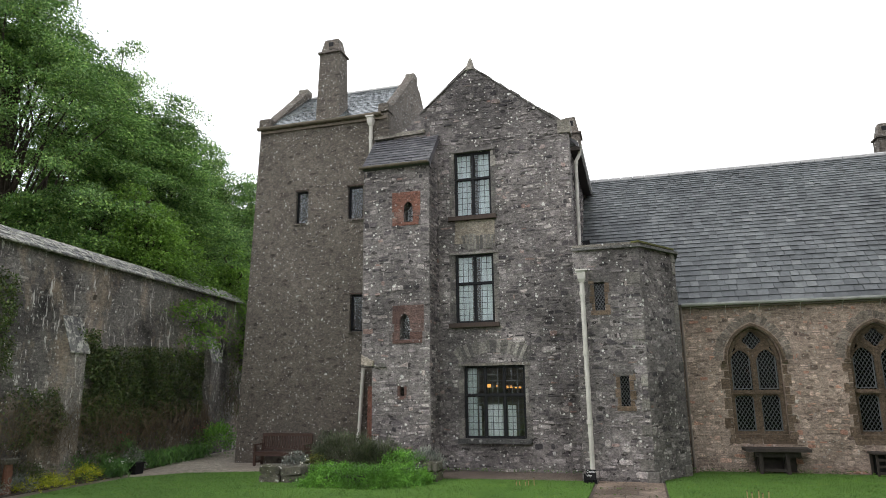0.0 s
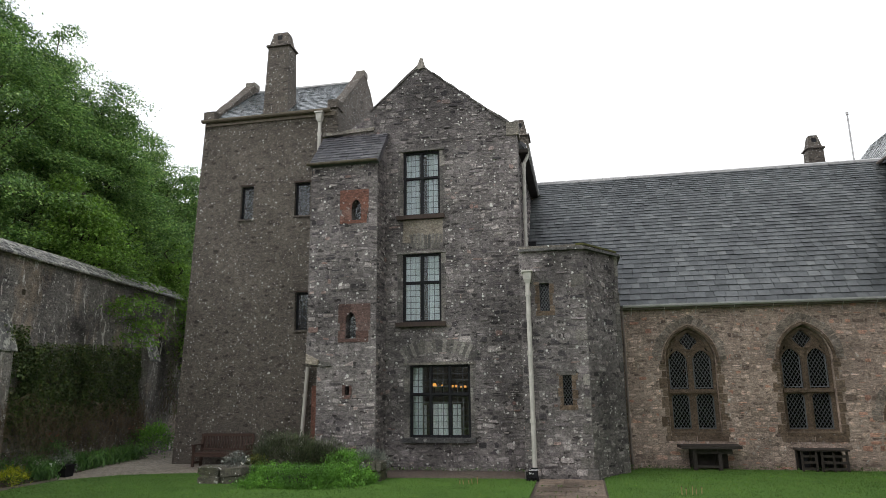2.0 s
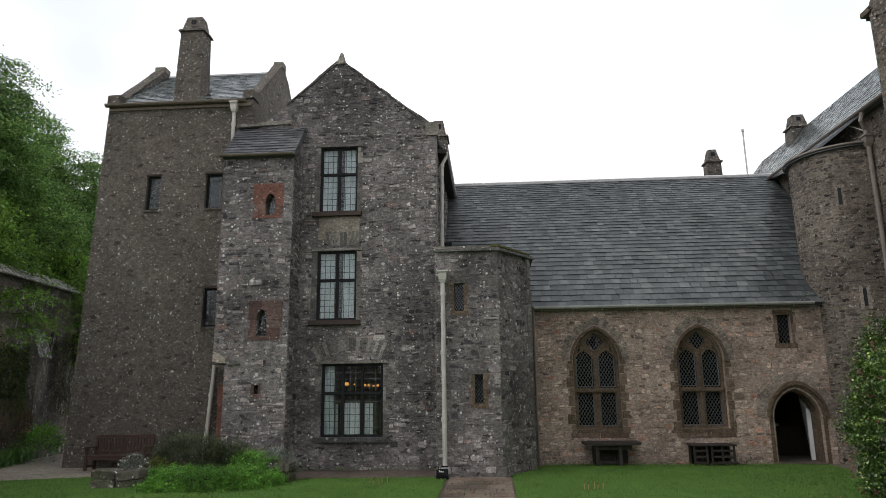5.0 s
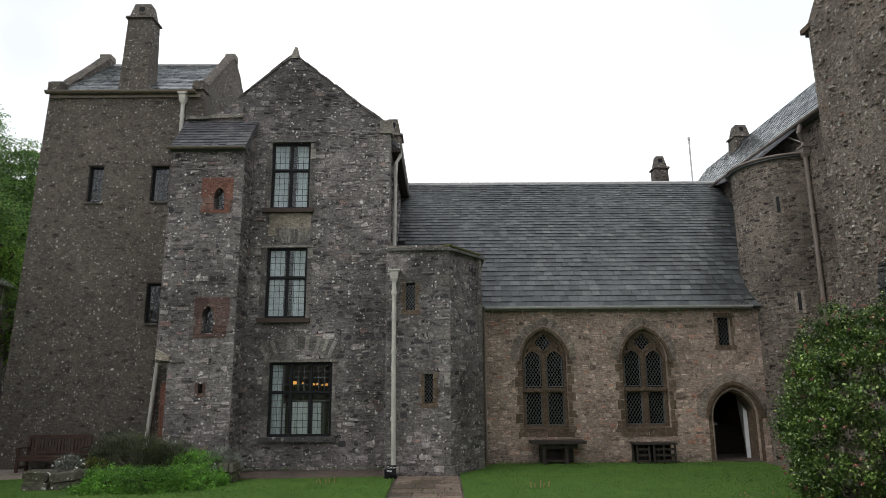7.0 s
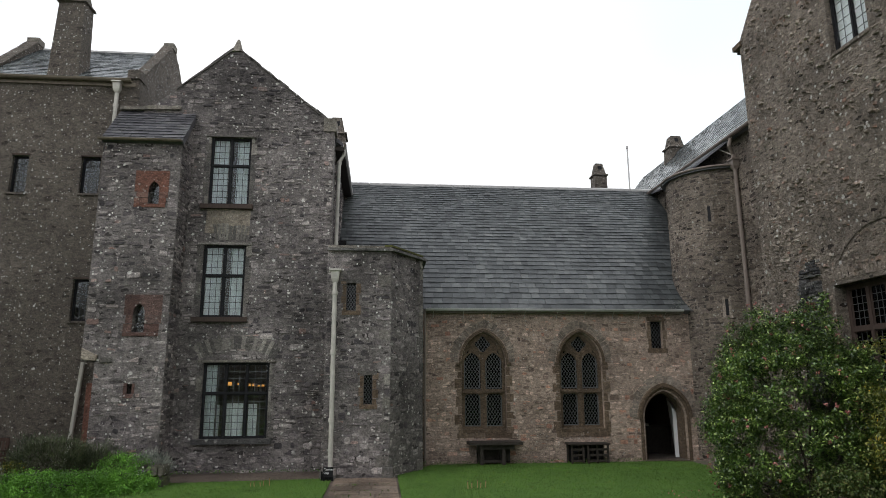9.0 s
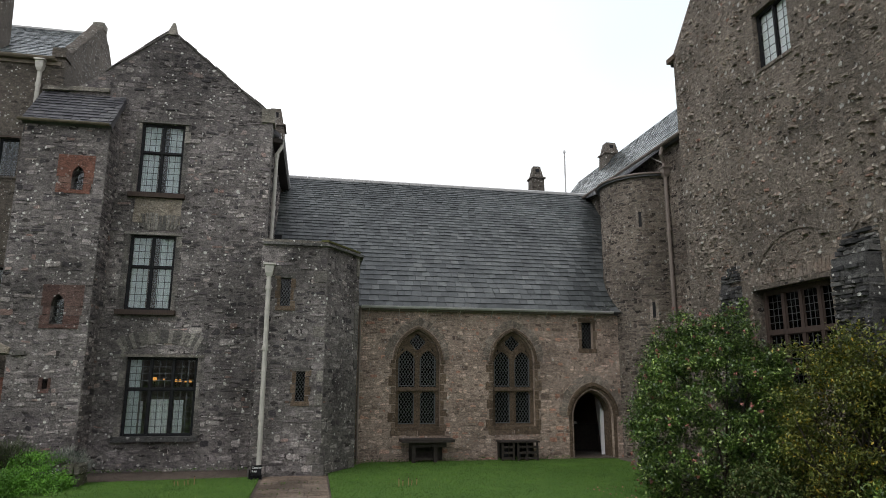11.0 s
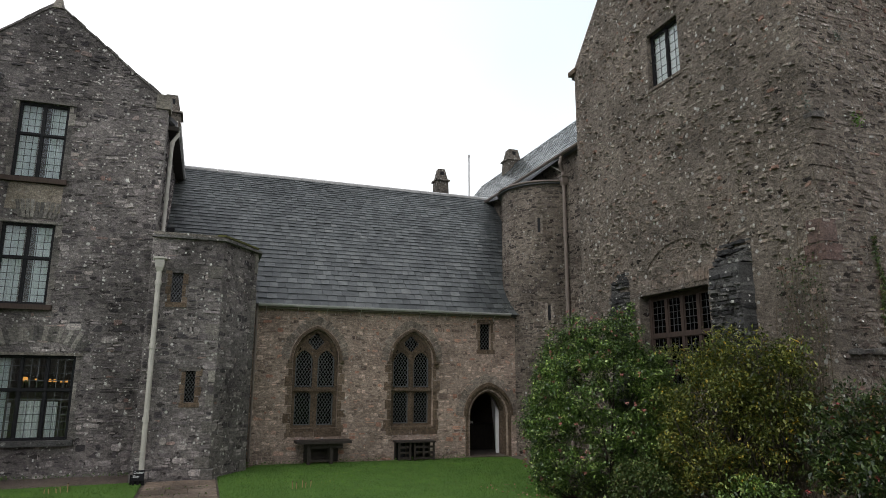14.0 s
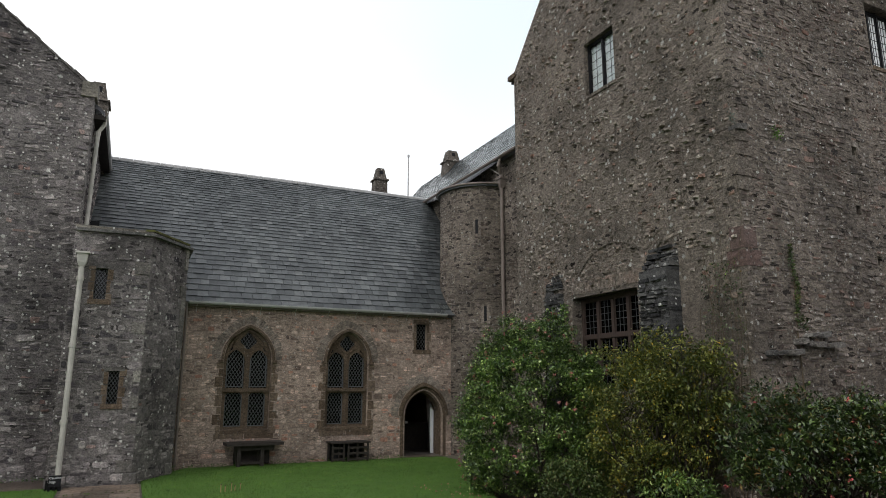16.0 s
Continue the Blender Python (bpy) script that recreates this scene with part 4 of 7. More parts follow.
    part("sill_stone", rect(Pieces(), mp, u0 - 0.16, c - 0.005, SILL - 0.24, SILL - 0.1, -0.1, 0.012, 0.004), DRESSED, win)
    part("sill_stone", rect(Pieces(), mp, c + 0.005, u1 + 0.16, SILL - 0.24, SILL - 0.1, -0.1, 0.014, 0.004), DRESSED, win)
    arch_stones(win, mp, u0 - 0.11, u1 + 0.11, SPRING, APEX + 0.13, 0.25, 24, VOUSSOIR, rnd, 0.016)
    return win


gothic_window(chapel, CH, *W1, "pointed two-light window with tracery and diamond leading")
gothic_window(chapel, CH, *W2, "pointed two-light window with tracery and diamond leading")

small = part("window", Pieces(), DRESSED_FIXED, chapel, "small square-headed lattice window")
jambs(small, CH, 8.54, 8.92, 3.36, 4.28, DRESSED, rnd, (0.10, 0.15), 0.3)
part("lintel", rect(Pieces(), CH, 8.42, 9.04, 4.25, 4.38, -0.3, 0.012, 0.004), DRESSED, small)
part("sill", rect(Pieces(), CH, 8.40, 9.06, 3.26, 3.40, -0.3, 0.014, 0.004), DRESSED, small)
part("leading", lattice(Pieces(), CH, 8.54, 8.92, 3.40, 4.25, -0.15), LEAD, small, kind="stuff")
pane(small, CH, 8.54, 8.92, 3.40, 4.25, -0.16, GLASS_DARK)

# door
door = part("doorway", Pieces(), DRESSED_FIXED, chapel, "moulded pointed stone doorway")
i0 = [(DOOR[0], 0.0)] + pointed(*DOOR, 0, 1.28, 2.03, 12, True)[::-1] + [(DOOR[1], 0.0)]
i1 = [(DOOR[0] - 0.09, 0.0)] + pointed(DOOR[0] - 0.09, DOOR[1] + 0.09, 0, 1.28, 2.13, 12, True)[::-1] + [(DOOR[1] + 0.09, 0.0)]
i2 = [(DOOR[0] - 0.19, 0.0)] + pointed(DOOR[0] - 0.19, DOOR[1] + 0.19, 0, 1.28, 2.24, 12, True)[::-1] + [(DOOR[1] + 0.19, 0.0)]
part("inner_order", ring_of(CH, i0, i1, -0.5, -0.08, Pieces()), DRESSED_FIXED, door)
part("outer_order", ring_of(CH, i1, i2, -0.5, 0.015, Pieces()), DRESSED_FIXED, door)
h0 = pointed(DOOR[0] - 0.17, DOOR[1] + 0.17, 0, 1.28, 2.22, 12, True)
h1 = pointed(DOOR[0] - 0.25, DOOR[1] + 0.25, 0, 1.28, 2.33, 12, True)
part("hood_mould", ring_of(CH, h0, h1, -0.02, 0.085, Pieces()), DRESSED_FIXED, door)
arch_stones(door, CH, DOOR[0] - 0.26, DOOR[1] + 0.26, 1.28, 2.34, 0.26, 24, VOUSSOIR, rnd, 0.016)
part("step", box(Pieces(), 8.0, 9.4, 19.75, 20.6, -0.05, 0.04), PAVING_BED, door)
leaf = Pieces()
leaf.add([(9.29, 20.52, 0.05), (9.415, 20.52, 0.05), (9.82, 21.4, 0.05), (9.69, 21.4, 0.05), (9.29, 20.52, 1.56), (9.415, 20.52, 1.40), (9.64, 21.4, 1.85), (9.51, 21.4, 1.85)], BOX_F)
part("door_leaf", leaf, WHITE_PAINT, door, "white painted door standing open inward")

# inside of the chapel: a shell added to keep sky light out
p = Pieces()
box(p, -1.4, 10.6, 30.3, 30.7, -0.1, 4.6)
box(p, -1.6, -1.4, 20.0, 30.7, -0.1, 4.6)
box(p, 10.0, 10.4, 20.6, 30.7, -0.1, 4.6)
box(p, -1.4, 10.4, 20.6, 30.5, -0.1, -0.02)
box(p, -1.6, 10.4, 20.6, 30.7, 4.62, 4.7)
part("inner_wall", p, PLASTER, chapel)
RY, RZ = 25.2, 10.2
up = (0, RY - 19.85, RZ - 4.60)
slates(chapel, (-1.45, 19.85, 4.60), (1, 0, 0), up, 12.8, math.hypot(up[1], up[2]), rnd, SLATE, 0.28, 0.13, (0.22, 0.36), SLATE_PIECE, 300, tilt=0.95)
p = Pieces()
p.add([(-1.4, RY, RZ - 0.1), (11.3, RY, RZ - 0.1), (11.3, 30.7, 4.6), (-1.4, 30.7, 4.6), (-1.4, RY, RZ), (11.3, RY, RZ), (11.3, 30.8, 4.7), (-1.4, 30.8, 4.7)], BOX_F)
part("back_roof", p, SLATE_DARK, chapel)
x = -1.4
while x < 11.2:
    part("ridge_tile", tube(Pieces(), [(x, RY, RZ - 0.02), (min(x + 0.44, 11.3), RY, RZ - 0.02)], 0.09, 6), GUTTER_GREY, chapel)
    x += 0.45
gutter(chapel, (1.38, 19.76, 4.60), (9.55, 19.76, 4.60), 0.085, GUTTER_GREY)
part("wall_plate", box(Pieces(), -1.4, 9.6, 19.84, 20.0, 4.47, 4.59), PLASTER, chapel)
for x in (1.62, 2.55, 3.43, 4.47, 5.5, 6.4, 7.3, 8.15, 9.0):
    part("gutter_bracket", tube(Pieces(), [(x, 19.72, 4.56), (x, 19.93, 4.42), (x, 19.97, 4.32)], 0.012, 5), PIPE_CREAM, chapel)
chimney(chapel, 9.49, 10.20, 27.3, 28.0, 8.0, 11.55, 12.16, 0.07, ROUGHCAST, rnd)
pole = thing("flagpole", "thin pale flagpole standing behind the chapel ridge", "flagpole", (12.4, 30.2, 0))
part("pole", tube(Pieces(), [(12.35, 30.2, -0.1), (12.33, 30.2, 14.0)], 0.035, 6), GUTTER_GREY, pole)
part("finial", tube(Pieces(), [(12.33, 30.2, 13.95), (12.33, 30.2, 14.08)], 0.06, 6), GUTTER_GREY, pole)
downpipe("drainpipe", "thin dark drainpipe between chapel and turret", [(1.36, 19.85, 4.5), (1.36, 19.88, 0.05)], 0.035, PIPE_BROWN)

# ---- gabled house ----
GY = 18.8
GF = front(GY)
house = thing("gabled_house", "tall grey rubble house with a pointed gable", "house", (-4.4, GY, 0))
A_W, B_W, C_W = (-5.04, -3.88, 7.47, 9.55), (-5.06, -3.87, 4.20, 6.28), (-4.84, -3.05, 0.90, 2.95)
g_out = [(-7.6, -0.1), (-1.46, -0.1), (-1.46, 10.0), (-1.75, 10.22), (-4.40, 12.42), (-4.54, 12.42), (-7.6, 9.8)]
part("wall", plate(Pieces(), GF, g_out, [box_hole(*q) for q in (A_W, B_W, C_W)], -0.55, 0.0), STONE_GABLE_BED, house)
g_clear = [grown(*A_W, 0.10, 0.14, 0.08), grown(*B_W, 0.10, 0.14, 0.08), grown(*C_W, 0.12, 0.16, 0.10), box_hole(-5.1, -3.75, 6.55, 7.36)]
part("rubble", rubble(GF, [(-5.75, -0.05), (-1.47, -0.05), (-1.47, 10.0), (-1.75, 10.2), (-4.40, 12.38), (-4.54, 12.38), (-7.55, 9.82), (-7.55, 9.7), (-5.75, 9.6)], g_clear, rnd, (0.08, 0.19), (0.14, 0.42), (-0.006, 0.020), 0.014, 0.08, 0.05, house, STONE_GABLE_PIECE, (-5.7, -1.5, 0.0, 2.9)), STONE_GABLE, house, kind="stuff")
part("render_patch", slab(Pieces(), GF, [(-5.08, 6.62), (-3.8, 6.58), (-3.78, 7.34), (-5.05, 7.36)], -0.02, 0.012, 0.02), PALE_PATCH, house)
flat_arch(house, GF, -4.75, -3.9, 6.42, 6.95, 9, DARK_VOUSSOIR, rnd, 0.028)
arch_stones(house, GF, -4.95, -2.95, 3.02, 3.30, 0.42, 22, DARK_VOUSSOIR, rnd, 0.02)
for (u0, u1, v0, v1), rows, lights, tr, label in ((A_W, (4, 6), 2, 0.585, "black two-light casement with net curtains"), (B_W, (4, 6), 2, 0.575, "black two-light casement with net curtains"), (C_W, (4, 6), 3, 0.59, "wide black three-light window with lamps inside")):
    w = casement(house, GF, u0, u1, v0, v1, lights, tr, 3, rows, -0.10, None, LEAD if lights == 3 else None, 0.05, label, lead=0.016 if lights == 3 else 0.012)
    jambs(w, GF, u0, u1, v0, v1, DARK_VOUSSOIR, rnd, (0.10, 0.17), 0.34, 0.012)
    part("lintel", rect(Pieces(), GF, u0 - 0.16, u1 + 0.16, v1, v1 + 0.07, -0.3, 0.05, 0.006), COPING if lights == 3 else DARK_VOUSSOIR, w)
    part("sill", rect(Pieces(), GF, u0 - 0.20, u1 + 0.16, v0 - 0.13, v0, -0.3, 0.13, 0.012), DARK_SLAB if lights == 3 else DARK_FRAME, w, "dark projecting stone sill")
# finial, kneeler and copings of the gable
p = Pieces()
p.add([(-4.62, 18.75, 12.34), (-4.32, 18.75, 12.34), (-4.32, 19.15, 12.34), (-4.62, 19.15, 12.34), (-4.50, 18.9, 12.80), (-4.44, 18.9, 12.80), (-4.44, 19.0, 12.80), (-4.50, 19.0, 12.80)], BOX_F)
part("finial", p, COPING, house)
coping(house, [(-4.36, 18.76, 12.36), (-1.70, 18.76, 10.18)], 0.42, 0.07, rnd, piece=0.4, mat=STONE_GABLE_BED)
coping(house, [(-4.58, 18.76, 12.36), (-6.15, 18.76, 11.02)], 0.42, 0.07, rnd, piece=0.4, mat=STONE_GABLE_BED)
part("kneeler", box(Pieces(), -1.78, -1.40, 18.74, 19.25, 9.82, 10.24), COPING, house)
# side wall towards the chapel, eaves and roof
GS = flat((-1.46, 0, 0), (0, 1, 0), (1, 0, 0))
part("side_wall", plate(Pieces(), GS, [(19.35, -0.1), (30, -0.1), (30, 9.6), (19.35, 9.6)], [], -0.5, 0.0), STONE_GABLE_BED, house)
part("side_rubble", rubble(GS, [(19.35, 4.6), (25.5, 4.6), (25.5, 9.4), (19.35, 9.4)], [box_hole(22.2, 22.6, 6.4, 7.2)], rnd), STONE_GABLE, house, kind="stuff")
part("side_lamp", box(Pieces(), -1.45, -1.2, 22.0, 22.4, 6.9, 7.15), BLACK_PAINT, house)
part("eaves_board", box(Pieces(), -1.5, -1.18, 19.3, 25.6, 9.42, 9.55), OLD_WOOD, house)
gutter(house, (-1.20, 19.3, 9.60), (-1.20, 25.3, 9.60), 0.085, GUTTER_GREY)
for s in (-1, 1):
    xe = -4.47 + s * 3.25
    p = Pieces()
    p.add([(xe, 19.3, 9.55), (xe, 30, 9.55), (-4.47, 30, 12.2), (-4.47, 19.3, 12.2), (xe, 19.3, 9.67), (xe, 30, 9.67), (-4.47, 30, 12.32), (-4.47, 19.3, 12.32)], BOX_F)
    part("roof", p, SLATE_DARK, house)
# Back walls, floors and partition added to shut sky light out of the house.
p = Pieces()
box(p, -7.6, -1.46, 29.6, 30, -0.1, 9.6)
box(p, -7.6, -7.2, 19.3, 30, -0.1, 9.6)
for z in (-0.05, 3.35, 6.75, 9.65):
    box(p, -7.3, -1.9, 19.35, 29.6, z, z + 0.15)
box(p, -7.3, -1.9, 24.0, 24.2, 0.1, 9.6)
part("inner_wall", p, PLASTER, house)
chimney(house, -2.30, -1.33, 24.3, 25.4, 9.0, 12.0, 12.75, 0.14, ROUGHCAST, rnd)
downpipe("drainpipe", "cream iron drainpipe below the side eaves", [(-1.2, 19.5, 9.52), (-1.2, 19.5, 9.35), (-1.33, 19.45, 9.1), (-1.36, 19.4, 6.0)], 0.055, PIPE_CREAM, None, [(-1.33, 19.45, 9.05), (-1.35, 19.42, 7.4)])
downpipe("drainpipe", "tall cream iron drainpipe with a moulded head", [(-1.20, 17.20, 5.02), (-1.19, 17.20, 0.12)], 0.062, PIPE_CREAM, (-1.20, 17.20, 4.98), [(-1.2, 17.2, 3.15), (-1.2, 17.2, 1.45), (-1.2, 17.2, 4.7)])
part("pipe_shadow_board", box(Pieces(), -1.47, -1.33, 17.42, 18.8, 0.0, 0.35), STONE_GABLE_BED, house)

# net curtains, drapes and lamps within
for i, (u0, u1, v0, v1) in enumerate((A_W, B_W)):
    c = thing("net_curtain", "pale net curtain hung behind the leaded lights", "curtain", ((u0 + u1) / 2, GY + 0.4, v0))
    for a, b in ((u0 + 0.05, (u0 + u1) / 2 - 0.12), ((u0 + u1) / 2 + 0.14, u1 - 0.05)):
        n, verts, faces = 24, [], []
        for k in range(n + 1):
            x = a + (b - a) * k / n
            yy = GY + 0.24 + 0.02 * math.sin(k * 1.9 + i)
            verts += [(x, yy, v0 + 0.02), (x, yy, v1), (x, yy + 0.006, v0 + 0.02), (x, yy + 0.006, v1)]
        for k in range(n):
            q = k * 4
            faces += [(q, q + 4, q + 5, q + 1), (q + 2, q + 3, q + 7, q + 6), (q + 1, q + 5, q + 7, q + 3), (q, q + 2, q + 6, q + 4)]
        part("drape", Pieces().add(verts, faces), NET, c)
for x0, x1, z1, mat, label in ((-4.80, -4.52, 2.9, NET, "long grey drape beside the window"), (-4.24, -3.76, 1.84, CURTAIN, "white cloth screen standing behind the window"), (-3.62, -3.38, 1.82, CURTAIN, "white cloth screen standing behind the window"), (-4.47, -4.40, 1.80, CURTAIN, "white cloth screen edge behind the window")):
    verts, faces, n = [], [], 18
    for k in range(n + 1):
        x = x0 + (x1 - x0) * k / n
        yy = GY + 0.27 + 0.015 * math.sin(k * 2.1)
        verts += [(x, yy, 0.75), (x, yy, z1), (x, yy + 0.01, 0.75), (x, yy + 0.01, z1)]
    for k in range(n):
        q = k * 4
        faces += [(q, q + 4, q + 5, q + 1), (q + 2, q + 3, q + 7, q + 6), (q + 1, q + 5, q + 7, q + 3), (q, q + 2, q + 6, q + 4)]
    tagged(part("cloth_screen" if mat is CURTAIN else "drape", Pieces().add(verts, faces), mat), label, "curtain")
for x, z, s in ((-4.20, 2.32, 0.075), (-3.96, 2.33, 0.04), (-3.66, 2.30, 0.05), (-3.54, 2.30, 0.05), (-3.28, 2.29, 0.045), (-3.40, 2.29, 0.035)):
    t = thing("wall_lamp", "small glowing lamp with a warm shade", "lamp", (x, GY + 2.0, z - 0.2), "lamps in the hall")
    part("shade", tube(Pieces(), [(x * 1.08, GY + 2.0, z), (x * 1.08, GY + 2.0, z + s * 1.5)], s, 8, s * 0.7), LAMP_GLOW, t)
    part("stem", tube(Pieces(), [(x * 1.08, GY + 2.0, z - 0.2), (x * 1.08, GY + 2.0, z)], 0.012, 5), BLACK_PAINT, t)
t = thing("table_lamp", "small glowing lamp in the upper room", "lamp", (-3.97, GY + 0.9, 4.9))
part("shade", tube(Pieces(), [(-4.08, GY + 0.9, 4.98), (-4.08, GY + 0.9, 5.08)], 0.055, 8, 0.03), LAMP_GLOW, t)
part("stem", tube(Pieces(), [(-4.08, GY + 0.9, 4.3), (-4.08, GY + 0.9, 4.98)], 0.012, 5), BLACK_PAINT, t)

# ---- stair turret with red stone windows ----
SY = 17.85
SF = front(SY)
stair = thing("stair_turret", "narrow grey rubble stair turret with red stone windows", "turret", (-6.6, SY, 0))
s_out = [(-7.34, -0.1), (-5.58, -0.1), (-5.58, 9.0), (-7.68, 9.0), (-7.68, 2.95), (-7.34, 2.95)]
s_holes = [pointed(-6.37, -6.09, 7.17, 7.62, 7.84, 4), pointed(-6.49, -6.19, 3.72, 4.22, 4.46, 4), box_hole(-6.47, -6.36, 2.12, 2.37)]
part("wall", plate(Pieces(), SF, s_out, s_holes, -0.4, 0.0), STONE_GABLE_BED, stair)
part("rubble", rubble(SF, [(-7.34, 0.0), (-5.59, 0.0), (-5.59, 9.0), (-7.66, 9.0), (-7.66, 3.0), (-7.34, 2.9)], [box_hole(-6.74, -5.85, 7.10, 8.14), box_hole(-6.72, -5.76, 3.60, 4.70), box_hole(-6.56, -6.28, 2.03, 2.42)], rnd, (0.07, 0.18), (0.14, 0.42), (-0.008, 0.018), 0.011, 0.09, 0.06, stair, STONE_STAIR_PIECE, (-7.3, -5.6, 0.6, 4.5)), STONE_STAIR, stair, kind="stuff")
part("side_wall", box(Pieces(), -5.9, -5.58, SY + 0.4, 18.8, -0.1, 9.6), STONE_GABLE_BED, stair)
SS = flat((-5.58, 0, 0), (0, 1, 0), (1, 0, 0))
part("side_rubble", rubble(SS, [(SY + 0.01, 0.0), (18.79, 0.0), (18.79, 9.4), (SY + 0.01, 9.0)], [], rnd), STONE_GABLE, stair, kind="stuff")
part("side_wall", box(Pieces(), -7.68, -7.3, SY + 0.4, 19.5, 2.95, 9.0), STONE_GABLE_BED, stair)
# Slab added behind the lancets so that no daylight shows through.
part("inner_wall", box(Pieces(), -7.3, -5.9, SY + 1.2, SY + 1.3, -0.1, 9.0), PLASTER, stair)
for (u0, u1, v0, v1), hole in (((-6.74, -5.85, 7.10, 8.14), s_holes[0]), ((-6.72, -5.76, 3.60, 4.70), s_holes[1])):
    a, b = min(q[0] for q in hole), max(q[0] for q in hole)
    c, e = min(q[1] for q in hole), max(q[1] for q in hole)
    red = RED_STONE if v0 > 6 else DULL_RED
    w = part("window", Pieces(), red, stair, "small arched lancet in a red sandstone surround" if v0 > 6 else "small arched lancet in a weathered brown-red surround")
    part("head_stone", plate(Pieces(), SF, [(u0, e - 0.30), (a, e - 0.30)] + [(x, y) for x, y in hole[::-1] if y > e - 0.26 and x < (a + b) / 2 + 0.01] + [((a + b) / 2, v1), (u0, v1)], [], -0.1, 0.015), red, w)
    part("head_stone", plate(Pieces(), SF, [(u1, v1), ((a + b) / 2, v1)] + [(x, y) for x, y in hole[::-1] if y > e - 0.26 and x > (a + b) / 2 - 0.01] + [(b, e - 0.30), (u1, e - 0.30)], [], -0.1, 0.017), red, w)
    vv = v0 + 0.1
    for k, vt in enumerate((v0 + 0.1 + (e - 0.40 - v0) * 0.5, e - 0.302)):
        part("jamb_stone", rect(Pieces(), SF, u0 + 0.05 * k, a, vv + 0.004, vt, -0.1, 0.012 + 0.004 * k, 0.005), red, w)
        part("jamb_stone", rect(Pieces(), SF, b, u1 - 0.04 * (1 - k), vv + 0.004, vt, -0.1, 0.014 - 0.003 * k, 0.005), red, w)
        vv = vt
    part("sill", rect(Pieces(), SF, u0, u1 - 0.05, v0, v0 + 0.1, -0.1, 0.02, 0.005), red, w)
    part("leading", bars(Pieces(), SF, a, b, c, e, 2, 5, -0.17, 0.014), LEAD, w, kind="stuff")
    pane(w, SF, a, b, c, e, -0.18)
w = part("arrow_slit", rect(Pieces(), SF, -6.56, -6.47, 2.08, 2.40, -0.08, 0.012), DULL_RED, stair)
part("sill", rect(Pieces(), SF, -6.56, -6.30, 2.02, 2.12, -0.08, 0.02, 0.01), DULL_RED, w)
part("jamb_stone", rect(Pieces(), SF, -6.36, -6.28, 2.12, 2.40, -0.08, 0.012, 0.01), DULL_RED, w)
# corbel over the recess at its foot
part("corbel", slab(Pieces(), SF, [(-7.74, 2.98), (-7.25, 2.92), (-7.2, 3.12), (-7.72, 3.35)], -0.3, 0.07, 0.06), PALE_PATCH, stair, "worn pale projecting corbel stones")
part("corbel", slab(Pieces(), SF, [(-7.25, 2.9), (-6.85, 2.93), (-6.9, 3.05), (-7.22, 3.1)], -0.3, 0.06, 0.03), DARK_VOUSSOIR, stair)
part("red_doorway", box(Pieces(), -7.75, -7.36, 18.5, 19.4, -0.05, 2.4), RED_STONE, stair, "red sandstone jamb of a narrow doorway")
# its lean-to roof
up = (0, 1.15, 1.32)
slates(stair, (-7.72, SY - 0.10, 9.02), (1, 0, 0), up, 2.18, math.hypot(1.15, 1.32), rnd, SLATE_DARK, 0.17, 0.14, (0.16, 0.3))
gutter(stair, (-7.78, SY - 0.16, 9.02), (-5.55, SY - 0.16, 9.02), 0.065, GUTTER_BROWN)
coping(stair, [(-7.7, 18.72, 10.30), (-6.0, 18.72, 10.36)], 0.3, 0.10, rnd, piece=0.35)

# ---- roughcast tower ----
TY = 19.5
K = TY / 19.0
tz = lambda z: EYE[2] + (z - EYE[2]) * K
TF = lambda a, b, d: Vector((a * (1 - 0.0032 * max(0, 0)) + (0.40 * b / 11.7 * max(0, (-9.5 - a) / 3.4)), TY - d, b))
tower = thing("roughcast_tower", "tall grey-brown roughcast tower with a steep slate roof", "tower", (-10, TY, 0))
t_wins = [(-10.79 * K, -10.29 * K, tz(7.77), tz(8.90)), (-8.74 * K, -8.21 * K, tz(7.78), tz(8.90)), (-8.60 * K, -8.09 * K, tz(4.10), tz(5.28))]
t_out = [(-12.84, -0.1), (-7.5, -0.1), (-7.5, 11.5), (-12.84, 11.5)]
part("wall", plate(Pieces(), TF, t_out, [box_hole(*q) for q in t_wins], -0.5, 0.0), ROUGHCAST, tower)
for q in t_wins:
    w = casement(tower, TF, *q, 1 if q is not t_wins[1] else 1, None, 3, (6, 6), -0.14, None, LEAD, 0.04, "narrow black leaded window")
    part("sill", rect(Pieces(), TF, q[0] - 0.06, q[1] + 0.06, q[2] - 0.06, q[2], -0.3, 0.05, 0.008), ROUGHCAST, w)
    part("lintel", rect(Pieces(), TF, q[0] - 0.04, q[1] + 0.04, q[3], q[3] + 0.05, -0.3, 0.02, 0.008), DARK_FRAME, w)
p = Pieces()
p.add([(-12.84, TY + 0.5, -0.1), (-12.5, TY + 0.5, -0.1), (-12.5, 25.2, -0.1), (-12.84, 25.2, -0.1), (-12.43, TY + 0.5, 11.5), (-12.1, TY + 0.5, 11.5), (-12.1, 25.2, 11.5), (-12.43, 25.2, 11.5)], BOX_F)
box(p, -12.5, -7.3, 24.8, 25.2, -0.1, 11.5)
part("wall", p, ROUGHCAST, tower)
# Floors and a partition added to keep the tower rooms dark.
p = Pieces()
for z in (3.3, 6.4, 9.6):
    box(p, -12.3, -7.8, TY + 0.5, 24.8, z, z + 0.15)
box(p, -12.3, -7.8, 22.0, 22.2, 0, 9.6)
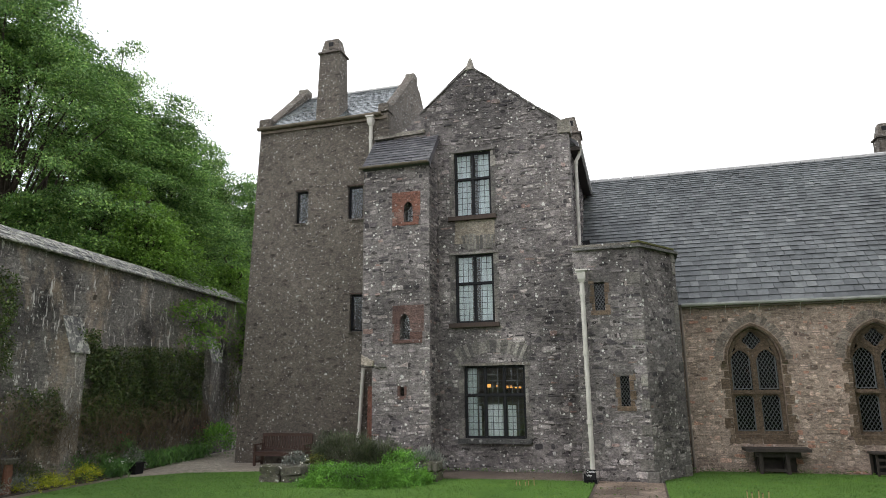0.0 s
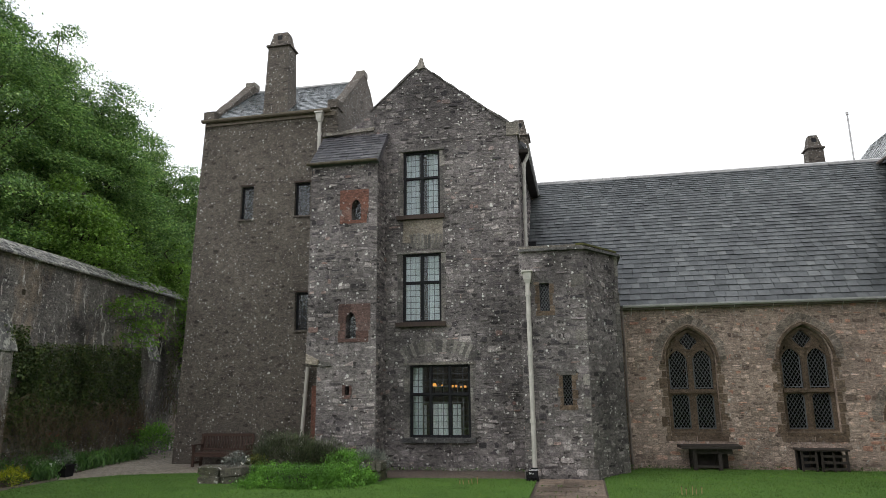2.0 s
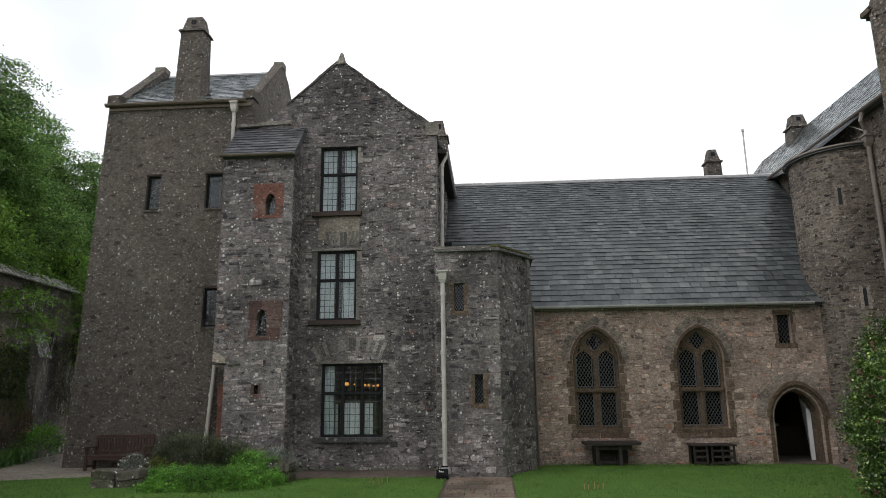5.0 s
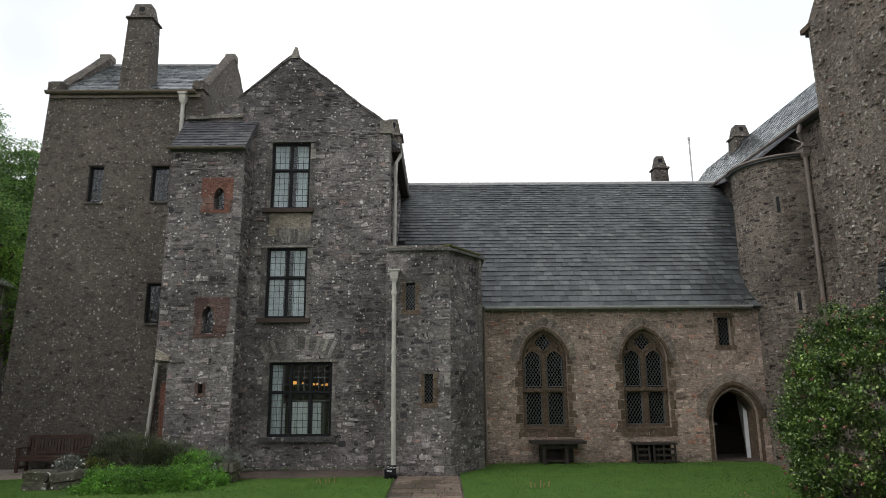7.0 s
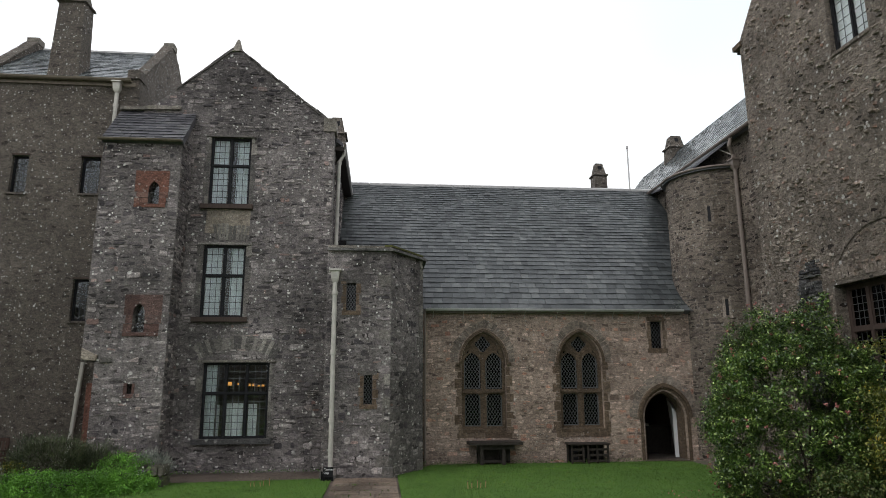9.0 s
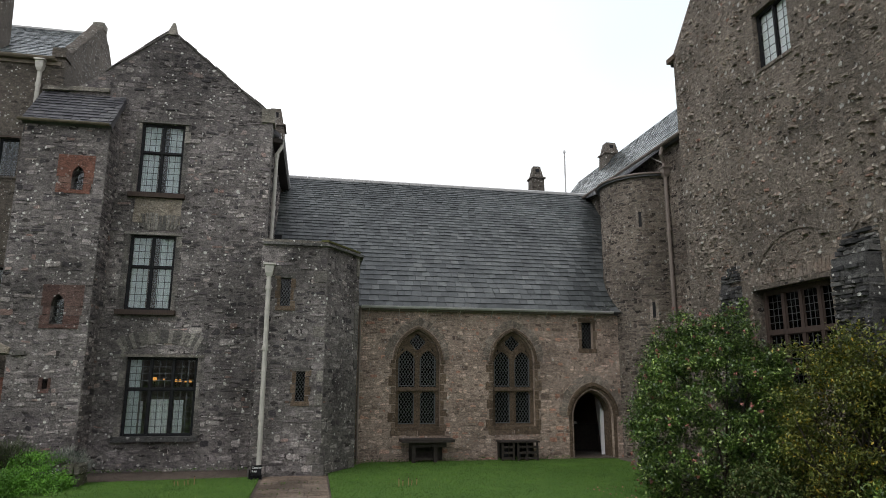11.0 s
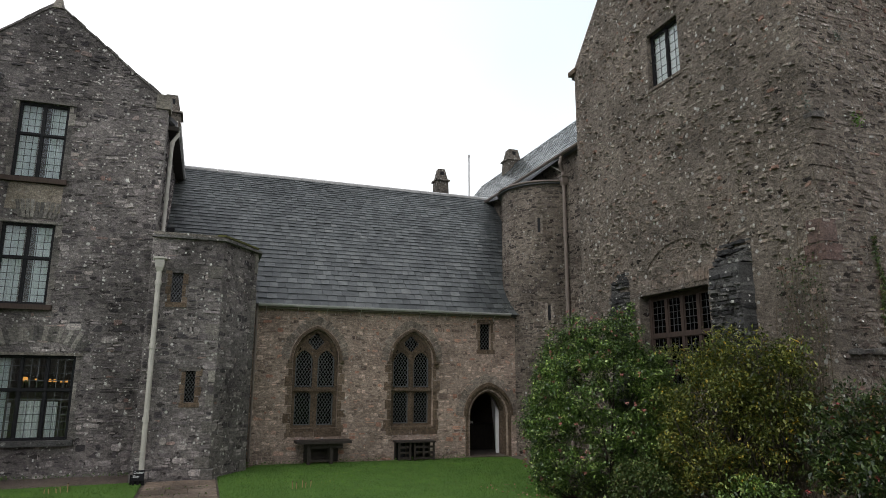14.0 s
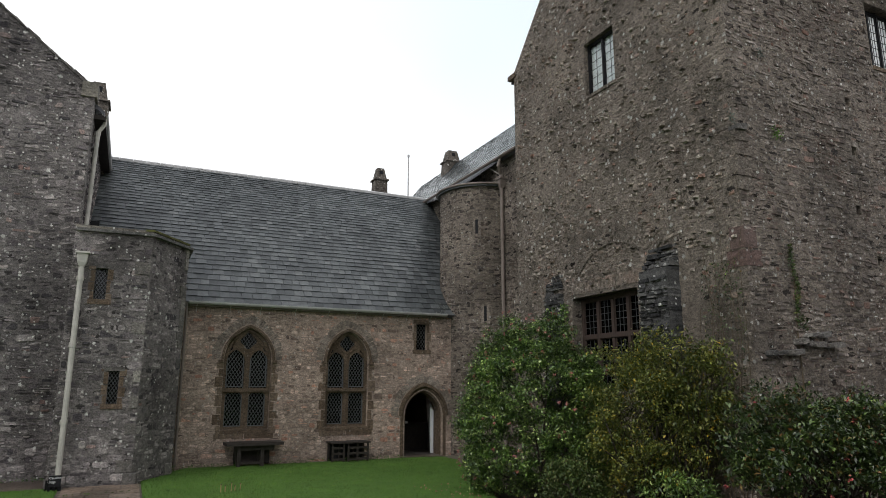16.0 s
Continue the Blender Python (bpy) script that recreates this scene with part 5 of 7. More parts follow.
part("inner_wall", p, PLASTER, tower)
AY, AZ = 22.35, 14.18
for x0, x1 in ((-12.44, -12.10), (-7.82, -7.52)):
    gp = flat((x1, 0, 0), (0, 1, 0), (1, 0, 0))
    prof = [(TY - 0.02, 11.3), (25.2, 11.3), (25.2, 11.75), (AY + 0.16, AZ), (AY - 0.16, AZ), (TY + 0.5, 12.0), (TY - 0.02, 11.95)]
    part("gable_parapet", plate(Pieces(), gp, prof, [], -(x1 - x0), 0.0), ROUGHCAST, tower)
    coping(tower, [(x0 - 0.05, TY + 0.4, 11.95), (x0 - 0.05, AY - 0.14, AZ - 0.02)], (x1 - x0) + 0.06, 0.07, rnd, (1, 0, 0), 0.55, ROUGHCAST)
    coping(tower, [(x0 - 0.05, AY + 0.14, AZ - 0.02), (x0 - 0.05, 25.15, 11.75)], (x1 - x0) + 0.06, 0.07, rnd, (1, 0, 0), 0.55, ROUGHCAST)
    part("kneeler", box(Pieces(), x0 - 0.04, x1 + 0.04, TY - 0.10, TY + 0.42, 11.62, 11.90), ROUGHCAST, tower)
    part("apex_stone", box(Pieces(), x0 - 0.03, x1 + 0.03, AY - 0.2, AY + 0.2, AZ - 0.05, AZ + 0.16), COPING, tower)
part("side_wall", plate(Pieces(), flat((-7.5, 0, 0), (0, 1, 0), (1, 0, 0)), [(TY + 0.5, 0), (25.2, 0), (25.2, 11.3), (TY + 0.5, 11.3)], [], -0.35, 0.0), ROUGHCAST, tower)
up = (0, AY - TY + 0.1, 13.98 - 11.55)
slates(tower, (-12.10, TY - 0.1, 11.55), (1, 0, 0), up, 4.28, math.hypot(up[1], up[2]), rnd, SLATE_WET_SHEEN, 0.2, 0.14, (0.2, 0.36), tilt=0.55)
p = Pieces()
p.add([(-11.98, AY, 13.85), (-7.92, AY, 13.85), (-7.92, 25.2, 11.5), (-11.98, 25.2, 11.5), (-11.98, AY, 13.98), (-7.92, AY, 13.98), (-7.92, 25.2, 11.62), (-11.98, 25.2, 11.62)], BOX_F)
part("back_roof", p, SLATE_DARK, tower)
part("ridge", tube(Pieces(), [(-11.98, AY, 13.97), (-7.92, AY, 13.97)], 0.07, 6), GUTTER_GREY, tower)
gutter(tower, (-12.5, TY - 0.13, 11.56), (-7.72, TY - 0.13, 11.56), 0.10, GUTTER_BROWN)
part("eaves_course", box(Pieces(), -12.42, -7.6, TY - 0.06, TY, 11.36, 11.48), GUTTER_BROWN, tower)
chimney(tower, -10.33, -9.40, TY + 0.08, TY + 0.85, 11.3, 14.28, 14.88, 0.075, ROUGHCAST, rnd)
downpipe("drainpipe", "cream drainpipe with a square head", [(-8.12, TY - 0.1, 11.3), (-8.12, TY - 0.1, 10.05)], 0.06, PIPE_CREAM, (-8.12, TY - 0.12, 11.12), [(-8.12, TY - 0.1, 10.7)])
downpipe("drainpipe", "cream drainpipe at the foot of the tower", [(-8.28, TY - 0.1, 2.98), (-8.46, TY - 0.1, 0.05)], 0.06, PIPE_CREAM, None, [(-8.34, TY - 0.1, 2.1), (-8.41, TY - 0.1, 0.9)])

# ---- low corner turret ----
CY = 17.35
turret = thing("corner_turret", "low grey rubble turret with a flat mossy coping", "turret", (-0.5, CY, 0))
pts = [(-1.42, CY), (0.28, CY), (1.22, 18.75), (1.22, 20.0), (-1.42, 20.0)]
TOP = 5.86
ct_wins = [(0, (-0.90, -0.65, 4.25, 4.99)), (0, (-0.40, -0.18, 1.83, 2.58))]
for i in range(3):
    (x0, y0), (x1, y1) = pts[i], pts[i + 1]
    ln = math.hypot(x1 - x0, y1 - y0)
    ux, uy = (x1 - x0) / ln, (y1 - y0) / ln
    mp = flat((x0, y0, 0), (ux, uy, 0), (uy, -ux, 0))
    holes = [box_hole(a - x0, b - x0, c, d) for k, (a, b, c, d) in ct_wins if k == i]
    part("wall", plate(Pieces(), mp, [(0, -0.1), (ln, -0.1), (ln, TOP), (0, TOP)], holes, -0.35, 0.0), STONE_GABLE_BED, turret)
    clear = [grown(a - x0, b - x0, c, d, 0.12, 0.14) for k, (a, b, c, d) in ct_wins if k == i]
    part("rubble", rubble(mp, [(0.01, -0.02), (ln - 0.01, -0.02), (ln - 0.01, TOP), (0.01, TOP)], clear, rnd, (0.08, 0.19), (0.14, 0.42), (-0.008, 0.018), 0.011, 0.08, 0.06), STONE_GABLE, turret, kind="stuff")
    v, k = 0.0, 0
    while i < 2 and v < TOP - 0.1:
        h = min(rnd.uniform(0.2, 0.34), TOP - v)
        w = rnd.uniform(0.16, 0.36)
        if rnd.random() < 0.6:
            v, k = v + h, k + 1
            continue
        part("quoin", rect(Pieces(), mp, ln - w, ln - 0.004, v + 0.006, v + h - 0.006, -0.05, 0.022, 0.006), DARK_VOUSSOIR, turret)
        v, k = v + h, k + 1
    if i == 0:
        for (a, b, c, d) in (q for _, q in ct_wins):
            a, b = a - x0, b - x0
            w = part("window", Pieces(), DRESSED_FIXED, turret, "small lattice window in worn brown stone")
            jambs(w, mp, a, b, c - 0.1, d + 0.05, DRESSED, rnd, (0.10, 0.15), 0.26)
            part("lintel", rect(Pieces(), mp, a - 0.12, b + 0.12, d, d + 0.1, -0.3, 0.014, 0.004), DARK_VOUSSOIR, w)
            part("sill", rect(Pieces(), mp, a - 0.12, b + 0.14, c - 0.12, c, -0.3, 0.02, 0.006), DRESSED, w)
            part("leading", lattice(Pieces(), mp, a, b, c, d, -0.15, 0.075, 0.115), LEAD, w, kind="stuff")
            pane(w, mp, a, b, c, d, -0.16, GLASS_DARK)
big = [(-1.42, CY - 0.09), (0.33, CY - 0.09), (1.33, 18.72), (1.33, 20.2), (-1.42, 20.2)]
part("coping", plate(Pieces(), lambda a, b, d: Vector((a, b, d)), big, [], TOP, TOP + 0.07), DARK_SLAB, turret)
inn = [(-1.42, CY - 0.02), (0.28, CY - 0.02), (1.22, 18.78), (1.22, 20.2), (-1.42, 20.2)]
part("parapet", plate(Pieces(), lambda a, b, d: Vector((a, b, d)), inn, [], TOP + 0.07, TOP + 0.15), COPING, turret)
part("moss", plate(Pieces(), lambda a, b, d: Vector((a, b, d)), [(0.1, CY - 0.03), (0.3, CY - 0.05), (1.24, 18.75), (1.1, 18.9)], [], TOP + 0.12, TOP + 0.17), MOSS, turret)
part("foot_stone", slab(Pieces(), front(CY), [(0.05, 0.0), (0.42, 0.0), (0.40, 0.28), (0.08, 0.30)], -0.3, 0.12, 0.03), DARK_VOUSSOIR, turret)
# Partition added to keep the turret windows dark.
part("inner_wall", box(Pieces(), -1.4, 0.6, 18.6, 18.7, 0, TOP), PLASTER, turret)

# ---- hall range and round turret ----
hall = thing("hall_range", "tall brown rubble range with a steep slate roof", "house", (12.5, 21, 0))
HW = flat((11.25, 0, 0), (0, -1, 0), (-1, 0, 0))
part("wall", plate(Pieces(), HW, [(-30, -0.1), (-15.5, -0.1), (-15.5, 10.1), (-30, 10.1)], [], -0.5, 0.0), STONE_KEEP_BED, hall)
part("rubble", rubble(HW, [(-26.5, 0), (-15.6, 0), (-15.6, 10.0), (-26.5, 10.0)], [], rnd, (0.08, 0.16), (0.16, 0.45), (-0.008, 0.014), 0.01, 0.08, 0.2), STONE_ROUND, hall, kind="stuff")
up = (12.8 - 11.05, 0, 12.25 - 10.05)
slates(hall, (11.05, 29.5, 10.05), (0, -1, 0), up, 14.0, math.hypot(up[0], up[2]), rnd, SLATE_WET_SHEEN, 0.2, 0.14, (0.2, 0.36), tilt=0.55)
p = Pieces()
p.add([(12.8, 15.5, 12.1), (12.8, 29.5, 12.1), (14.7, 29.5, 9.9), (14.7, 15.5, 9.9), (12.8, 15.5, 12.25), (12.8, 29.5, 12.25), (14.7, 29.5, 10.05), (14.7, 15.5, 10.05)], BOX_F)
part("back_roof", p, SLATE_DARK, hall)
p = Pieces()
box(p, 14.0, 14.4, 15.5, 29.6, -0.1, 10.0)
box(p, 11.3, 14.4, 29.5, 29.9, -0.1, 11.5)
part("back_wall", p, STONE_KEEP_BED, hall)
gutter(hall, (10.96, 29.5, 10.02), (10.96, 16.0, 10.02), 0.08, PIPE_BROWN)
chimney(hall, 12.30, 13.12, 25.5, 26.3, 10.6, 12.32, 12.88, 0.08, ROUGHCAST, rnd)
RC = (11.30, 20.42)
RR = 1.55
RF = round_face(*RC, RR)
drum = thing("round_turret", "half-round brown rubble turret in the corner", "turret", (RC[0], RC[1], 0))
n, verts, faces = 40, [], []
for i in range(n):
    t = 6.28318 * i / n
    for z in (-0.1, 9.05):
        verts.append((RC[0] + RR * math.cos(t), RC[1] + RR * math.sin(t), z))
for i in range(n):
    a, b = 2 * i, 2 * ((i + 1) % n)
    faces.append((a, b, b + 1, a + 1))
faces.append(tuple(range(1, 2 * n, 2)))
part("wall", Pieces().add(verts, faces), STONE_KEEP_BED, drum)
part("rubble", rubble(RF, [(-RR * 2.4, 0), (RR * 0.1, 0), (RR * 0.1, 9.0), (-RR * 2.4, 9.0)], [box_hole(-1.02, -0.9, 7.35, 7.85), box_hole(-0.75, -0.62, 4.35, 4.9)], rnd, (0.08, 0.17), (0.16, 0.45), (-0.008, 0.014), 0.009, 0.08, 0.15), STONE_ROUND, drum, kind="stuff")
for a, b in ((-1.02, 7.35), (-0.75, 4.35)):
    w = part("slit_window", rect(Pieces(), RF, a - 0.09, a, b - 0.1, b + 0.6, -0.1, 0.012, 0.01), VOUSSOIR, drum)
    part("jamb_stone", rect(Pieces(), RF, a + 0.09, a + 0.19, b - 0.1, b + 0.6, -0.1, 0.012, 0.01), VOUSSOIR, w)
    # Black plate paints the slit's dark inside; the drum wall isn't pierced.
    part("opening", rect(Pieces(), RF, a, a + 0.09, b, b + 0.5, -0.1, 0.003), BLACK_PAINT, w)
# flat lead top, and a triangular slate apron running up under the hall eaves
verts, faces = [], []
for i in range(25):
    t = math.pi * (0.5 + i / 24)
    verts.append((RC[0] + (RR + 0.10) * math.cos(t), RC[1] + (RR + 0.10) * math.sin(t), 9.14))
verts += [(x, y, z - 0.10) for x, y, z in verts]
faces = [tuple(range(24, -1, -1)), tuple(range(25, 50))] + [(i, i + 1, i + 26, i + 25) for i in range(24)]
part("roof", Pieces().add(verts, faces), LEAD, drum, "flat lead-covered turret top")
A0, A1, A2 = Vector((10.15, 21.0, 9.18)), Vector((11.02, 24.9, 10.0)), Vector((11.02, 18.75, 9.96))
p, rows = Pieces(), 9
for k in range(rows):
    a, b = k / rows, min(1.0, (k + 1.25) / rows)
    l0, r0, l1, r1 = A0.lerp(A1, a), A0.lerp(A2, a), A0.lerp(A1, b), A0.lerp(A2, b)
    cols = max(1, int((r0 - l0).length / 0.28))
    for q in range(cols):
        f0, f1 = q / cols + 0.006, (q + 1) / cols - 0.006
        v = [l0.lerp(r0, f0), l0.lerp(r0, f1), l1.lerp(r1, f1), l1.lerp(r1, f0)]
        up = (0.035, 0.035, 0.012, 0.012)
        p.add([(c.x, c.y, c.z + h - 0.012) for c, h in zip(v, up)] + [(c.x, c.y, c.z + h) for c, h in zip(v, up)], BOX_F)
apron = part("slate_apron", Pieces().add([A0, A1, A2, A0 - Vector((0, 0, 0.06)), A1 - Vector((0, 0, 0.06)), A2 - Vector((0, 0, 0.06))], [(0, 1, 2), (5, 4, 3), (0, 3, 4, 1), (1, 4, 5, 2), (2, 5, 3, 0)]), SLATE_DARK, drum)
part("slating", p, SLATE_WET_SHEEN, apron, kind="stuff")
p = tube(Pieces(), [(RC[0] + (RR + 0.13) * math.cos(math.pi * (0.55 + 0.9 * i / 20)), RC[1] + (RR + 0.13) * math.sin(math.pi * (0.55 + 0.9 * i / 20)), 9.12) for i in range(21)], 0.035, 6)
part("gutter", p, PIPE_BROWN, drum)
downpipe("drainpipe", "long brown iron drainpipe on the hall wall", [(11.0, 18.55, 9.95), (10.95, 18.6, 9.7), (11.12, 18.72, 9.45), (11.14, 18.72, 9.0), (11.15, 18.72, 0.1)], 0.065, PIPE_BROWN, (11.14, 18.72, 8.95), [(11.15, 18.72, z) for z in (3.2, 5.2, 7.2)])
part("gutter_stay", tube(Pieces(), [(10.98, 19.4, 9.9), (11.2, 18.9, 9.5)], 0.02, 5), PIPE_CREAM, drum)

# ---- great tower ----
KX, KN, KFAR = 10.0, 8.17, 15.95
keep = thing("great_tower", "massive brown-grey rubble tower with mullioned windows", "tower", (14, 12, 0))
KW = flat((KX, 0, 0), (0, -1, 0), (-1, 0, 0))          # along = -y
KS = flat((0, KN, 0), (1, 0, 0), (0, -1, 0))
UPW, LOW = (-12.52, -11.38, 9.52, 10.98), (-13.40, -11.03, 2.20, 4.42)
GABLE_TOP = 16.0
k_out = [(-KFAR, -0.1), (-KN, -0.1), (-KN, 11.9), (-12.06, GABLE_TOP), (-KFAR, 11.75)]
part("wall", plate(Pieces(), KW, k_out, [box_hole(*UPW), box_hole(*LOW)], -0.7, 0.0), STONE_KEEP_BED, keep)
butt = [(-10.62, 0.0), (-9.28, 0.0), (-9.28, 5.2), (-10.62, 4.9)]
k_clear = [grown(*UPW, 0.06, 0.08, 0.06), grown(*LOW, 0.05, 0.05, 0.06), box_hole(-10.55, -9.3, 0, 4.9)]
part("rubble", rubble(KW, [(-KFAR + 0.01, 0), (-KN - 0.01, 0), (-KN - 0.01, 11.85), (-12.06, GABLE_TOP - 0.05), (-KFAR + 0.01, 11.7)], k_clear, rnd, (0.05, 0.12), (0.07, 0.22), (-0.010, 0.020), 0.013, 0.13, 0.26, keep, STONE_KEEP_PIECE, (-12.0, -8.2, 4.5, 9.0)), STONE_KEEP, keep, kind="stuff")
# stones standing proud of the weathered joints
p = Pieces()
for _ in range(520):
    a, b = rnd.uniform(-KFAR + 0.2, -KN - 0.2), rnd.uniform(4.5, 13.5)
    if b > 11.7 - abs(-12.06 - a) * -0.0 + max(0, (3.9 - abs(a + 12.06))) * 1.0 or (UPW[0] - 0.1 < a < UPW[1] + 0.1 and UPW[2] - 0.1 < b < UPW[3] + 0.1):
        continue
    w, h = rnd.uniform(0.06, 0.16), rnd.uniform(0.04, 0.10)
    slab(p, KW, [(a, b + rnd.uniform(0, 0.02)), (a + w, b), (a + w, b + h), (a + rnd.uniform(0, 0.03), b + h)], -0.02, rnd.uniform(0.04, 0.08), 0.018)
part("proud_rubble", p, STONE_KEEP, keep, kind="stuff")
RWIN = (14.72, 16.0, 9.46, 11.06)
part("wall", plate(Pieces(), KS, [(KX + 0.7, -0.1), (18.5, -0.1), (18.5, 12.0), (KX + 0.7, 12.0)], [box_hole(*RWIN)] + [box_hole(a, a + 0.16, b, b + 0.2) for a, b in ((13.55, 8.25), (13.55, 7.12), (13.45, 5.8), (13.95, 4.75))], -0.6, 0.0), STONE_KEEP_BED, keep)
part("corner_fill", plate(Pieces(), KS, [(KX + 0.001, -0.1), (KX + 0.7, -0.1), (KX + 0.7, 11.9), (KX + 0.001, 11.9)], [], -0.1, -0.001), STONE_KEEP_BED, keep)
part("rubble", rubble(KS, [(KX + 0.01, 0), (18.4, 0), (18.4, 11.9), (KX + 0.01, 11.9)], [grown(*RWIN, 0.05)] + [box_hole(a - 0.02, a + 0.18, b - 0.02, b + 0.22) for a, b in ((13.55, 8.25), (13.55, 7.12), (13.45, 5.8), (13.95, 4.75))], rnd, (0.06, 0.15), (0.10, 0.34), (-0.004, 0.026), 0.013, 0.10, 0.10), STONE_KEEP_SOUTH, keep, kind="stuff")
# quoins of rough brown stone
v, k = 0.0, 0
while v < 11.6:
    h = rnd.uniform(0.22, 0.45)
    if rnd.random() < 0.45:
        w = rnd.uniform(0.25, 0.5)
        part("quoin", rect(Pieces(), KS, KX - 0.02, KX + w, v + 0.01, v + h - 0.01, -w * 0.9, 0.022, 0.012), STONE_KEEP_BED if rnd.random() < 0.75 else DULL_RED, keep)
    v += h
w = casement(keep, KW, *UPW, 2, None, 2, (6, 6), -0.16, BLACK_PAINT, LEAD, 0.045, "two-light leaded window in weathered oak")
part("sill", rect(Pieces(), KW, UPW[0] - 0.05, UPW[1] + 0.05, UPW[2] - 0.08, UPW[2], -0.3, 0.03, 0.02), STONE_KEEP_BED, w)
w = casement(keep, KW, *LOW, 4, 0.56, 3, (5, 6), -0.30, DARK_FRAME, LEAD_DARK, 0.10, "wide mullioned window with dark oak transom", GLASS_DARK)
part("lintel", rect(Pieces(), KW, LOW[0] - 0.12, LOW[1] + 0.02, LOW[3], LOW[3] + 0.09, -0.6, -0.02, 0.01), OLD_WOOD, w)
w = casement(keep, KS, *RWIN, 3, None, 3, (7, 7), -0.25, BLACK_PAINT, LEAD_DARK, 0.06, "black leaded window high in the tower")
part("sill", rect(Pieces(), KS, RWIN[0], RWIN[1], RWIN[2] - 0.10, RWIN[2], -0.3, 0.02, 0.02), DRESSED, w)
for u0, u1, v0, v1 in (UPW,):
    tagged(part("blind", rect(Pieces(), KW, u0, u1, v0, v1, -0.235, -0.225), CURTAIN), "pale blind drawn behind the tower window", "blind")
tagged(part("blind", rect(Pieces(), KS, RWIN[0], RWIN[1], RWIN[2], RWIN[3], -0.275, -0.262), CURTAIN), "pale blind drawn behind the tower window", "blind")
# relieving arches over the wide window
arch_stones(keep, KW, -13.05, -10.60, 4.95, 5.52, 0.60, 46, STONE_KEEP_BED, rnd, 0.03)
flat_arch(keep, KW, -13.4, -10.9, 4.52, 4.85, 24, STONE_KEEP, rnd, 0.012, 0.04)
# buttress stumps of dark flat stones
for a0, a1, top, out, low in ((-10.62, -9.76, 5.15, 0.40, 0.0), (-14.5, -13.75, 5.1, 0.16, 0.0)):
    cols = []
    v = low
    bt = part("buttress", rect(Pieces(), KW, a0 + 0.03, a1 - 0.03, low, top - 0.5, -0.05, out - 0.06), DARK_SLAB, keep, "broken buttress of dark flat stones")
    p = Pieces()
    while v < top:
        h = rnd.uniform(0.05, 0.12)
        u = a0
        d = out * (1.0 if v < top - 0.8 else max(0.15, (top - v) / 0.8))
        while u < a1 - 0.05:
            k = min(rnd.uniform(0.12, 0.42), a1 - u)
            if rnd.random() < 0.12:
                u += k
                continue
            e = rnd.uniform(-0.02, 0.02)
            slab(p, KW, [(u + 0.008, v + 0.008), (u + k - 0.008, v + 0.008), (u + k - 0.012, v + h + e), (u + 0.012, v + h - e)], -0.05, d + rnd.uniform(-0.035, 0.02), 0.02, True)
            u += k
        v += h
    part("flat_stone_bed", p, DARK_SLAB, bt, kind="stuff")
for a0, a1, b, d in ((10.25, 11.1, 2.80, 0.15), (11.05, 12.25, 3.0, 0.18), (11.3, 12.0, 3.16, 0.12), (9.98, 10.25, 7.05, 0.08)):
  while a0 < a1 - 0.05:
    wide, up = rnd.uniform(0.16, 0.42), rnd.uniform(-0.03, 0.03)
    at, a0 = a0, a0 + wide
    part("ledge_stone", pebble(Pieces(), KS, at, a0 - 0.015, b + up, b + up + rnd.uniform(0.07, 0.13), -0.1, d + rnd.uniform(-0.06, 0.04), rnd, 0.0, 0.03), DARK_VOUSSOIR, keep, "weathered projecting ledge stone")
# roof and inside
part("eaves_board", box(Pieces(), KX - 0.06, KX + 0.5, KFAR - 0.1, KFAR + 0.28, 11.58, 11.72), DRESSED_FIXED, keep)
for s in (-1, 1):
    ye = 12.06 + s * 4.15
    p = Pieces()
    p.add([(KX + 0.06, ye, 11.5), (18.5, ye, 11.5), (18.5, 12.06, 15.85), (KX + 0.06, 12.06, 15.85), (KX + 0.06, ye, 11.62), (18.5, ye, 11.62), (18.5, 12.06, 15.98), (KX + 0.06, 12.06, 15.98)], BOX_F)
    part("roof", p, SLATE_DARK, keep)
# Walls and floors added to close the great tower against sky light.
p = Pieces()
box(p, 18.5, 19, KN, KFAR, -0.1, 12)
box(p, KX + 0.7, 18.6, KFAR - 0.5, KFAR, -0.1, 11.7)
for z in (-0.1, 5.5, 8.6):
    box(p, KX + 0.65, 18.5, KN + 0.6, KFAR - 0.5, z, z + 0.2)
box(p, 12.6, 12.8, KN + 0.6, KFAR - 0.5, 0, 11.5)
part("inner_wall", p, PLASTER, keep)

# ---- garden wall ----
G0, G1 = Vector((-14.0, 8.0, 0)), Vector((-16.3, 25.6, 0))
GU = (G1 - G0).normalized()
GN = Vector((GU.y, -GU.x, 0))
GW = flat(G0, GU, GN)
GL = (G1 - G0).length + 6
gwall = tagged(thing("wall_garden", "high stained rubble garden wall with slate coping", "garden wall", tuple(G0)), kind="structure")
part("wall", plate(Pieces(), GW, [(-6, -0.1), (GL, -0.1), (GL, 6.0), (-6, 6.0)], [box_hole(2.3, 2.45, 2.6, 2.8), box_hole(7.2, 7.34, 4.95, 5.1)], -0.6, 0.0), STONE_GARDEN, gwall)
part("rubble", rubble(GW, [(-3, 0), (GL - 2, 0), (GL - 2, 5.98), (-3, 5.98)], [box_hole(2.28, 2.47, 2.58, 2.82), box_hole(7.18, 7.36, 4.93, 5.12)], rnd, (0.06, 0.13), (0.13, 0.36), (-0.010, 0.010), 0.008, 0.08, 0.14), STONE_GARDEN, gwall, kind="stuff")
p = Pieces()
